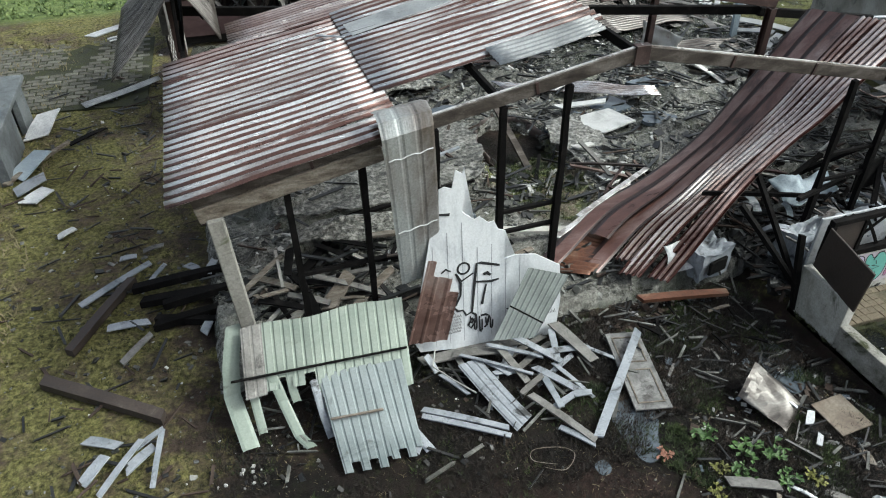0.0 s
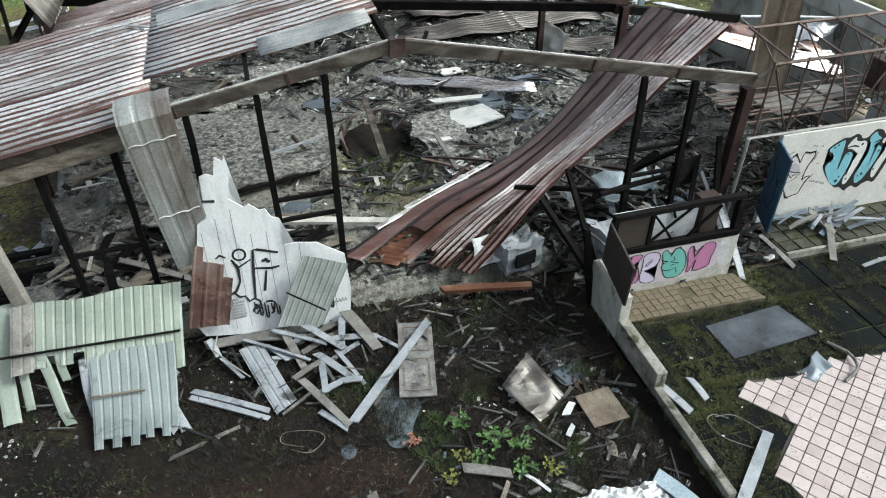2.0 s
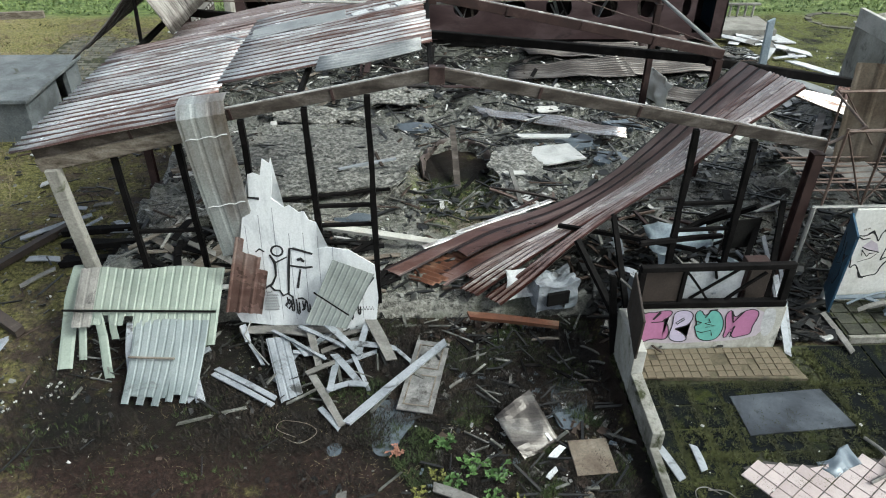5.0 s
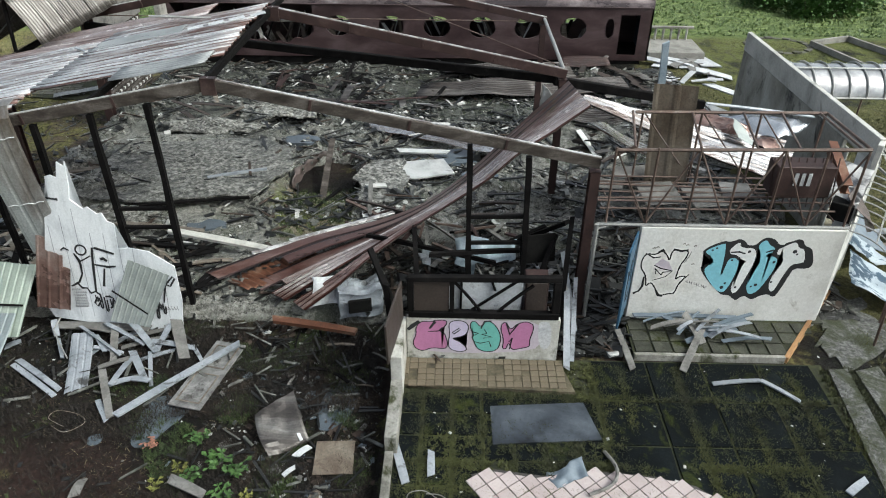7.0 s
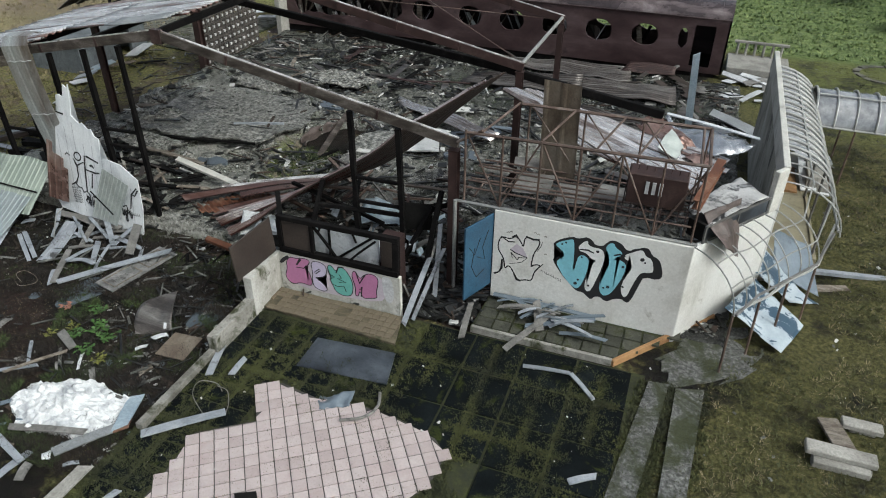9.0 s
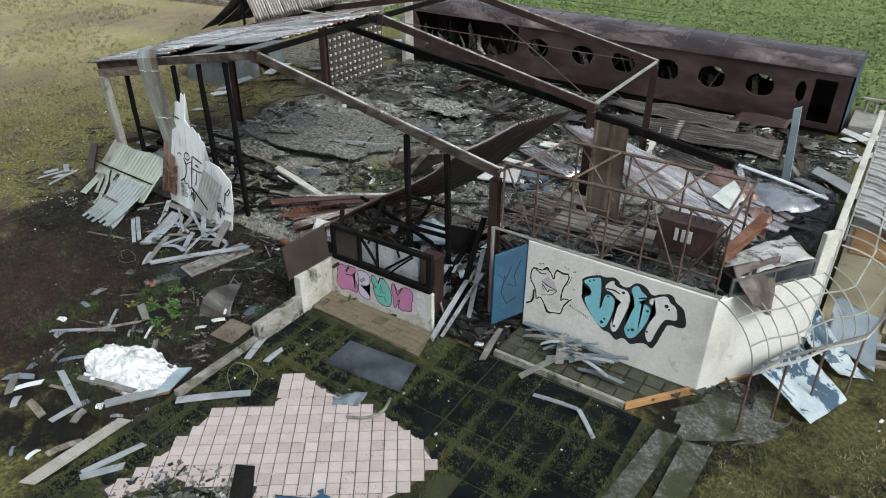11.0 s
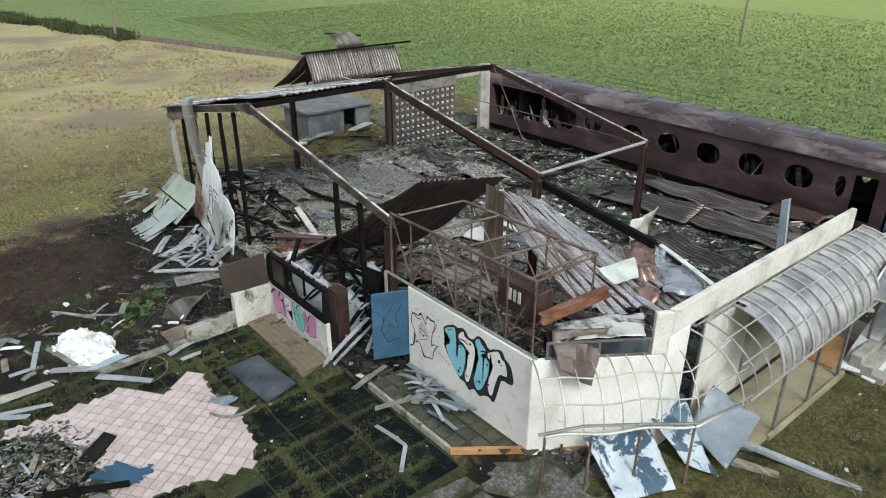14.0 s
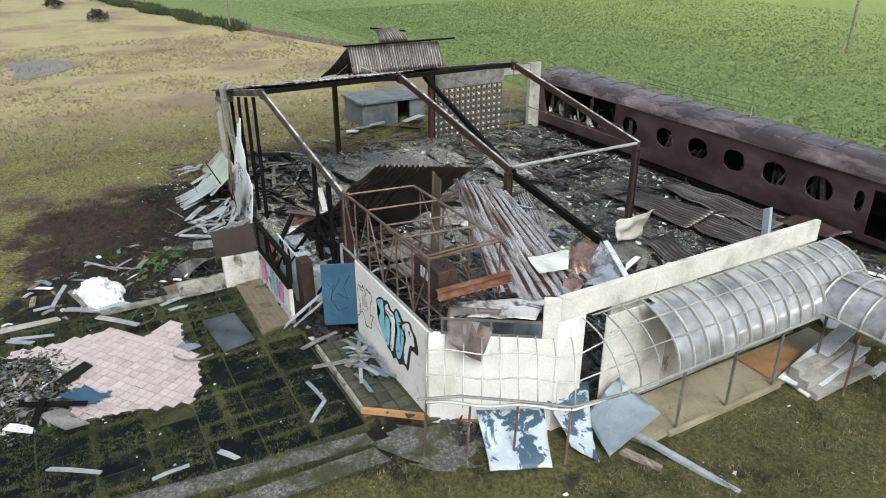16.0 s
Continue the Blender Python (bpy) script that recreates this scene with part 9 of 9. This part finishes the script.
# moss between the pavers
def joint_spot():
    """A place along a paving joint, thick in some stretches and bare in others."""
    while True:
        if rnd.random() < 0.24:
            x, y = rnd.uniform(4, 13.2), rnd.uniform(-11.5, -1.9)
            if noise.noise(Vector((x * 0.8, y * 0.8, 55))) + 0.2 * (x < 6.5 or y < -7.5) - 0.12 * (x > 8.6 and y > -6) > 0.14 and (x > 8.4 or y > -4.6 or x < 5.2):
                return x, y, TERRACE_Z + 0.005
        elif rnd.random() < 0.6:
            x, y = rnd.choice([3.96 + 0.62 * k for k in range(8)] + [8.95, 10.2, 10.2, 11.45, 12.1, 12.7]) + rnd.gauss(0, 0.055), rnd.uniform(-11.5, -2.0)
        else:
            x, y = rnd.uniform(4, 13.2), rnd.choice([-3.02, -4.85, -5.5, -6.75, -8.0, -9.3, -10.5]) + rnd.gauss(0, 0.055)
        if noise.noise(Vector((x * 0.9, y * 0.6, 31))) + 0.25 * (x < 8.3) > rnd.uniform(-0.35, 0.35):
            return x, y, TERRACE_Z - 0.01


grass("edge_moss", [(x, y, 0.28) for x, y in [(rnd.choice([13.66, 14.2, 14.2, 14.9]) + rnd.gauss(0, 0.1) + 0.1 * (v + 1.9), v) for v in [rnd.uniform(-9.4, -1.9) for _ in range(2600)]]], 6, 0.07, 0.1, 0.014, M_MOSS, "mossy tufts along the gravel strips")
grass("joint_moss", [joint_spot() for _ in range(30000)], 6, 0.05, 0.1, 0.016, M_MOSS, "mossy tufts in the paving joints")
grass("hall_moss", [(x, y, hall_z(x, y)) for x, y in [(0.85 + rnd.uniform(-1.1, 1.1), rnd.gauss(5.6, 1.2)) for _ in range(800)] + [(rnd.gauss(6.0, 2.0), rnd.gauss(13.5, 2.0)) for _ in range(350)] + [(rnd.gauss(12.5, 1.2), rnd.gauss(14.0, 2.0)) for _ in range(300)]], 6, 0.12, 0.13, 0.012, M_TUFT, "green moss growing on the burnt floor")


def weed(x, y, size, tone, n=46):
    """A leafy weed: arched stems set with pointed leaves."""
    f = thing("weed", "leafy green weed growing in the dark soil" if tone is M_LEAF else "yellow-green weed growing in the dark soil", "plant", group="weeds in the yard")
    z = terrain(x, y)
    leaves = fresh()
    for s in range(6):
        bm = fresh()
        a = s * math.tau / 6 + rnd.uniform(-0.4, 0.4)
        out = Vector((math.cos(a), math.sin(a), 0))
        top = [Vector((x, y, z - 0.02)) + out * size * 0.55 * t + Vector((0, 0, size * (0.9 * t - 0.45 * t * t))) for t in (0, 0.35, 0.7, 1)]
        tube(bm, top, 0.008, 4)
        for k in range(n // 6):
            p = lerp(top[1], top[3], rnd.random()) if k % 2 else lerp(top[0], top[2], rnd.random())
            d = Vector((rnd.uniform(-1, 1), rnd.uniform(-1, 1), rnd.uniform(-0.1, 0.6))).normalized() * size * rnd.uniform(0.2, 0.36)
            side = d.cross(Vector((0, 0, 1))).normalized() * d.length * 0.3
            leaves.faces.new([leaves.verts.new(v) for v in (p, p + d * 0.5 + side, p + d - Vector((0, 0, d.length * 0.2)), p + d * 0.5 - side)])
        part("stem", bm, tone, f)
    part("foliage", leaves, tone, f)


M_YLEAF = surface("yellow_leaf", [(0.3, (0.10, 0.11, 0.02)), (0.6, (0.20, 0.20, 0.04)), (0.8, (0.28, 0.26, 0.07))], 2.0, (1, 1, 1), (0.5, 0.7), 0, 0.0)
for x, y, s, m in ((0.05, -4.15, 0.42, M_LEAF), (0.55, -4.75, 0.5, M_LEAF), (0.2, -5.1, 0.4, M_LEAF), (1.0, -4.9, 0.45, M_LEAF), (-0.1, -4.9, 0.32, M_YLEAF), (-0.45, -5.3, 0.3, M_YLEAF), (0.9, -5.5, 0.4, M_LEAF), (-0.9, -4.3, 0.3, M_BRICK), (1.4, -5.6, 0.35, M_YLEAF)):
    weed(x, y, s, m)

# shrubs on the meadow and a tree behind the garden bed
def shrub(x, y, r):
    f = thing("shrub", "round dark brown shrub on the dry meadow", "shrub", group="shrubs on the meadow")
    bm = fresh()
    for _ in range(420):
        a, e, k = rnd.uniform(0, math.tau), rnd.uniform(-0.2, 1.4), rnd.uniform(0.55, 1.1)
        p = Vector((x + r * k * math.cos(a) * math.cos(e), y + r * k * math.sin(a) * math.cos(e), terrain(x, y) + r * 0.35 + r * 0.75 * k * math.sin(e)))
        d = Vector((rnd.uniform(-1, 1), rnd.uniform(-1, 1), rnd.uniform(-0.5, 1))).normalized() * r * 0.22
        s = d.cross(Vector((rnd.random(), rnd.random(), 1))).normalized() * r * 0.1
        bm.faces.new([bm.verts.new(v) for v in (p, p + d * 0.5 + s, p + d, p + d * 0.5 - s)])
    part("crown", bm, M_DEAD, f)
    bm = fresh()
    tube(bm, [(x, y, -0.1), (x, y, r * 0.8)], 0.08, 6)
    part("trunk", bm, M_GREYWOOD, f)


shrub(-79.5, 0.5, 1.3)
shrub(-100.0, -3.8, 1.4)
bm = fresh()
rows_h = []
for _ in range(5200):
    t = rnd.random()
    x, y = lerp(-108, -62, t) + rnd.gauss(0, 0.7), lerp(4.0, 15.0, t) + rnd.gauss(0, 0.6) + 0.8 * math.sin(t * 23)
    rows_h.append(blades(x, y, rnd.uniform(-0.1, 0.25), 3, 0.5 + 0.3 * math.sin(t * 40) ** 2, 0.4, 0.1))
bm.free()
scatter("hedge", rows_h, M_TUFT, "low dark green hedge along the field", "hedge")


def tree(x, y, h):
    f = thing("tree", "leafy tree with a forked trunk behind the lawn", "tree")
    z = terrain(x, y)
    bm = fresh()
    tips = []

    def limb(p, d, n, r, depth):
        pts, radii = [p], r
        for _ in range(4):
            d = (d + Vector((rnd.uniform(-0.25, 0.25), rnd.uniform(-0.25, 0.25), 0.05))).normalized()
            p = p + d * n / 4
            pts.append(p)
        tube(bm, pts, r, 6)
        if depth == 0:
            tips.extend(pts[2:])
            return
        for _ in range(4):
            q = Vector((rnd.uniform(-1, 1), rnd.uniform(-1, 1), rnd.uniform(0.1, 0.8))).normalized()
            limb(pts[-1] - d * rnd.uniform(0, n * 0.4), (d * 0.4 + q).normalized(), n * 0.62, r * 0.55, depth - 1)
        tips.append(pts[-1])

    limb(Vector((x, y, z - 0.2)), Vector((0.05, 0, 1)), h * 0.42, 0.22, 2)
    part("trunk", bm, M_GREYWOOD, f)
    bm = fresh()
    for p in tips:
        for _ in range(70):
            c = p + Vector((rnd.gauss(0, 0.6), rnd.gauss(0, 0.6), rnd.gauss(0, 0.5)))
            d = Vector((rnd.uniform(-1, 1), rnd.uniform(-1, 1), rnd.uniform(-0.8, 0.4))).normalized() * 0.22
            s = d.cross(Vector((rnd.random(), rnd.random(), 1))).normalized() * 0.09
            bm.faces.new([bm.verts.new(v) for v in (c, c + d * 0.5 + s, c + d, c + d * 0.5 - s)])
    part("crown", bm, M_LEAF, f)


def bush(x, y, r):
    f = thing("bush", "dense dark green bush behind the lawn", "bush", group="bushes behind the lawn")
    bm = fresh()
    for _ in range(1500):
        a, e, k = rnd.uniform(0, math.tau), rnd.uniform(-0.2, 1.4), rnd.uniform(0.35, 1.05)
        k *= 1 + 0.3 * noise.noise(Vector((math.cos(a) * 2 + x, math.sin(a) * 2, e * 2)))
        p = Vector((x + r * k * math.cos(a) * math.cos(e), y + r * k * math.sin(a) * math.cos(e), terrain(x, y) + r * 0.2 + r * 0.9 * k * math.sin(e)))
        d = Vector((rnd.uniform(-1, 1), rnd.uniform(-1, 1), rnd.uniform(-0.5, 0.8))).normalized() * 0.26
        s = d.cross(Vector((rnd.random(), rnd.random(), 1))).normalized() * 0.1
        bm.faces.new([bm.verts.new(v) for v in (p, p + d * 0.5 + s, p + d, p + d * 0.5 - s)])
    part("foliage", bm, M_LEAF, f)
    for k in range(5):
        bm = fresh()
        a = k * 1.3
        tube(bm, [(x, y, terrain(x, y) - 0.1), (x + 0.3 * r * math.cos(a), y + 0.3 * r * math.sin(a), r * 0.6), (x + 0.6 * r * math.cos(a), y + 0.6 * r * math.sin(a), r * 0.95)], 0.035, 5)
        part("stem", bm, M_GREYWOOD, f)


for bx, by, br in ((25.6, 28.9, 1.5), (24.0, 31.3, 1.7), (27.6, 29.8, 1.9), (26.2, 32.5, 2.0), (29.5, 32.0, 2.2)):
    bush(bx + 0.6, by + 0.8, br * 0.85)
tree(31.0, 35.0, 8.0)
tree(24.0, 38.5, 8.0)

# ---- pavement pieces ----
def piece_mesh(name, a, b, c, material):
    bm = fresh()
    box(bm, (-a / 2, -b / 2, -c), (a / 2, b / 2, 0))
    for v in bm.verts:
        if v.co.z > -c / 2:
            v.co.x *= 1 - 0.012 / a
            v.co.y *= 1 - 0.012 / b
    me = bpy.data.meshes.new(name)
    bm.to_mesh(me)
    bm.free()
    me.materials.append(material)
    return me


def lay(name, me, parent, x, y, z, yaw=0.0, tilt=1.0):
    ob = new(name, me)
    ob.matrix_basis = pose(x, y, z, rnd.uniform(-tilt, tilt) * 0.6, rnd.uniform(-tilt, tilt) * 0.6, yaw)
    ob.parent = parent
    return ob


def inside(x, y, pts):
    hit = False
    for (xa, ya), (xb, yb) in zip(pts, pts[1:] + pts[:1]):
        if (ya > y) != (yb > y) and x < (xb - xa) * (y - ya) / (yb - ya) + xa:
            hit = not hit
    return hit


TILED = [(4.93, -9.85), (5.21, -9.09), (5.2, -8.02), (5.1, -6.87), (5.6, -6.5), (6.1, -6.15), (5.75, -5.6), (5.58, -5.1), (6.04, -4.97), (6.96, -5.1), (7.95, -4.95), (9.06, -5.05), (9.78, -5.25), (10.13, -5.55), (10.1, -6.2), (9.75, -7.2), (9.7, -8.02), (9.2, -8.6), (8.86, -8.3), (8.2, -8.6), (7.5, -8.1), (6.91, -8.6), (5.9, -8.85), (5.42, -9.84)]
# large dark plates right, small pavers left
me_small, me_large = piece_mesh("paver", 0.55, 0.57, 0.07, M_PAVER), piece_mesh("paver", 1.20, 1.21, 0.07, M_PAVER)
for i in range(7):
    for j in range(14):
        x, y = 4.27 + 0.62 * i, -3.2 - 0.62 * j
        if not inside(x, y, TILED) and not (y > -3.1) and rnd.random() > 0.06:
            lay("paver", me_small, terrace, x, y, TERRACE_Z + rnd.uniform(-0.012, 0.006), rnd.uniform(-2, 2))
for i in range(4):
    for j in range(7):
        x, y = 8.95 + 1.25 * i, -2.42 - 1.25 * j
        if x < 13.2 and not inside(x - 0.3, y + 0.3, TILED) and not inside(x, y, TILED):
            lay("paver", me_large, terrace, x, y, TERRACE_Z + rnd.uniform(-0.008, 0.004), rnd.uniform(-1, 1), 0.4)
# pink tiles, laid askew on a screed
bm = fresh()
slab(bm, TILED, 0.05, TERRACE_Z + 0.012)
M_GROUT = surface("dark_grout", [(0.3, (0.03, 0.028, 0.026)), (0.7, (0.08, 0.07, 0.066))], 2.0)
screed = single("tiled_patch", bm, M_GROUT, "patch of pale pink tiles with dark joints, edges broken", "tiled floor", kind="structure")
TA, TB, TURN_T = 0.285, 0.285, 36.0
me_tile = piece_mesh("tile", TA - 0.014, TB - 0.014, 0.02, M_TILE)
ca, sa = math.cos(radians(TURN_T)), math.sin(radians(TURN_T))
kept, extra, rim = 0, [], []
for i in range(-30, 31):
    for j in range(-24, 25):
        x, y = 7.4 + i * TA * ca - j * TB * sa, -7.2 + i * TA * sa + j * TB * ca
        if inside(x, y, TILED) and not (abs(x - 6.35) < 0.2 and abs(y + 5.95) < 0.15):
            if y > -7.9 and kept < 290:
                lay("tile", me_tile, screed, x, y, TERRACE_Z + 0.03 + rnd.uniform(-0.003, 0.003), TURN_T, 0.5)
                kept += 1
            else:
                extra.append((x, y))
        else:
            # a broken tile at the rim: what is left of it inside the outline
            quad = [(x + a * TA * 0.476 * ca - b * TB * 0.476 * sa, y + a * TA * 0.476 * sa + b * TB * 0.476 * ca) for a, b in ((-1, -1), (1, -1), (1, 1), (-1, 1))]
            left = [q for q in quad if inside(*q, TILED)]
            if left and abs(x - 7.4) < 4:
                m = [((p[0] + q[0]) / 2, (p[1] + q[1]) / 2) for p, q in zip(quad, quad[1:] + quad[:1])]
                ring = [v for p, c in zip(quad, m) for v in ((p, inside(*p, TILED)), (c, inside(*c, TILED)))]
                pts = [v for v, ok in ring if ok]
                if len(pts) >= 3:
                    rim.append(pts)


def joined(name, me, spots, z, yaw, material, parent, label):
    vs0, fs0 = [v.co.copy() for v in me.vertices], [tuple(p.vertices) for p in me.polygons]
    rows = []
    for x, y in spots:
        m = pose(x, y, (z(x, y) if callable(z) else z) + rnd.uniform(-0.004, 0.004), rnd.uniform(-0.5, 0.5), rnd.uniform(-0.5, 0.5), yaw)
        rows.append(([tuple(m @ v) for v in vs0], fs0))
    ob = scatter(name, rows, material, label, "")
    ob.parent = parent
    return ob


joined("tiles", me_tile, extra, TERRACE_Z + 0.03, TURN_T, M_TILE, screed, "more pink tiles of the same patch")
rows = []
for pts in rim:
    n = len(pts)
    rows.append(([(x, y, TERRACE_Z + z) for z in (0.01, 0.03) for x, y in pts], [tuple(range(n, 2 * n))] + [(i, (i + 1) % n, n + (i + 1) % n, n + i) for i in range(n)]))
ob = scatter("broken_tiles", rows, M_TILE, "broken pink tiles at the patch's rim", "")
ob.parent = screed
# podium tiles
podium = bpy.data.objects["podium"]
M_PODTILE = surface("mossy_podium_tile", [(0.3, (0.035, 0.037, 0.028)), (0.55, (0.085, 0.085, 0.068)), (0.8, (0.17, 0.168, 0.14))], 1.6, (1, 1, 1), (0.75, 0.95), 0, 0.8, 30, ((0.04, 0.047, 0.014), 0.52, 1.6), 0.4, spec=0.15)
me_pod = piece_mesh("tile", 0.40, 0.36, 0.05, M_PODTILE)
POD = [(9.35, -1.6), (12.8, -1.6), (14.55, 0.5), (14.0, -0.34), (9.4, -0.34)]
for i in range(13):
    for j in range(5):
        x, y = 9.62 + 0.44 * i, -1.4 + 0.40 * j
        if inside(x, y, POD):
            lay("tile", me_pod, podium, x, y, PODIUM_Z + rnd.uniform(-0.01, 0.006), rnd.uniform(-1.5, 1.5))
# concrete strip tiles
strip = bpy.data.objects["concrete_strip"]
M_OCHRE = surface("ochre_concrete", [(0.3, (0.08, 0.065, 0.042)), (0.55, (0.16, 0.13, 0.087)), (0.8, (0.25, 0.215, 0.15))], 1.4, (1, 1, 1), (0.8, 0.95), 0, 0.9, 20, ((0.05, 0.048, 0.02), 0.54, 1.3), 0.2, shift=False)
me_str = piece_mesh("tile", 0.184, 0.174, 0.03, M_OCHRE)
for i in range(19):
    for j in range(5):
        x, y = 4.13 + 0.192 * i, -2.72 + 0.182 * j
        if rnd.random() < 0.93 and y < -1.95 and noise.noise(Vector((x * 1.7, y * 1.7, 8))) > -0.3:
            lay("tile", me_str, strip, x, y, 0.385 + rnd.uniform(-0.008, 0.008), rnd.uniform(-1, 1))
# two strips of gravel concrete right of the terrace
for pts in (((13.69, -1.95), (14.13, -1.9), (13.83, -5.3), (13.3, -9.5), (12.75, -9.5), (13.28, -5.4)), ((14.28, -1.98), (14.89, -1.8), (14.73, -4.9), (14.4, -9.5), (13.85, -9.5), (14.22, -5.1))):
    bm = fresh()
    slab(bm, list(pts), 0.1, 0.315)
    single("gravel_strip", bm, M_GRAVEL, "pale mossy strip of gravel concrete beside the terrace", "path", kind="structure")
# worn slab beside the podium's kerb
bm = fresh()
pts = [(13.7, -1.3), (14.3, -1.75), (15.1, -1.5), (15.75, -1.0), (16.15, -0.1), (16.05, 0.6), (15.2, 0.9), (14.7, 0.4), (14.3, -0.4)]
slab(bm, ragged(pts, 0.55, 0.16), 0.1, 0.287)
single("worn_slab", bm, M_GRAVEL, "worn mossy gravel concrete beside the podium", "pavement", kind="structure")
# overgrown paving behind the hall's left
bm = fresh()
slab(bm, [(-17.5, 15.5), (-10.3, 14.6), (-10.0, 23.5), (-17.5, 24.5)], -0.2, 0.03)
yard2 = single("pavement_west", bm, M_JOINT, "overgrown pale paving beside the hall", "pavement", kind="structure")
me_pv = piece_mesh("paver", 0.46, 0.27, 0.05, M_PALEPAVER)
kept, extra = 0, []
for i in range(14):
    for j in range(27):
        x, y = -17.1 + 0.53 * i + 0.26 * (j % 2), 15.4 + 0.32 * j
        if inside(x, y, [(-17.3, 15.7), (-10.6, 14.9), (-10.3, 23.2), (-17.3, 24.2)]) and noise.noise(Vector((x * 0.5, y * 0.5, 2))) > -0.25:
            if kept < 290:
                lay("paver", me_pv, yard2, x, y, 0.06 + rnd.uniform(-0.012, 0.008), rnd.uniform(-3, 3), 2)
                kept += 1
            else:
                extra.append((x, y))
joined("pavers", me_pv, extra, 0.06, 0.0, M_PALEPAVER, yard2, "more pale pavers of the same paving")

# pierced blocks of the screen wall
M_SOOTBLOCK = surface("sooty_block", [(0.3, (0.05, 0.042, 0.037)), (0.6, (0.11, 0.097, 0.088)), (0.8, (0.20, 0.18, 0.17))], 1.0, (1, 1, 1), (0.8, 0.95), 0, 0.4, 20, spec=0.2)


def block_mesh(s=0.36, t=0.06):
    """A square block with four holes and a raised pale centre."""
    bm = fresh()
    cells = [(-s / 2, -s * 0.40), (-s * 0.40, -s * 0.09), (-s * 0.09, s * 0.09), (s * 0.09, s * 0.40), (s * 0.40, s / 2)]
    for i, (a, b) in enumerate(cells):
        for j, (c, d) in enumerate(cells):
            if i in (1, 3) and j in (1, 3):
                continue
            box(bm, (-t / 2, a, c), (t / 2, b, d))
    bmesh.ops.remove_doubles(bm, verts=bm.verts, dist=0.0005)
    old = set(bm.faces)
    # pale boss added in place of the brightness that shows through the block
    box(bm, (-t / 2 - 0.012, -s * 0.2, -s * 0.2), (t / 2 + 0.012, s * 0.2, s * 0.2), None, 0.025)
    for f in bm.faces:
        if f not in old:
            f.material_index = 1
    me = bpy.data.meshes.new("block")
    bm.to_mesh(me)
    bm.free()
    me.materials.append(M_SOOTBLOCK)
    me.materials.append(M_CHIP_PALE)
    return me


me_block = block_mesh()
for i in range(13):
    for j in range(8):
        lay("block", me_block, screen, -8.95, 12.55 + 0.375 * i, 0.35 + 0.375 * j, 0, 0.3)
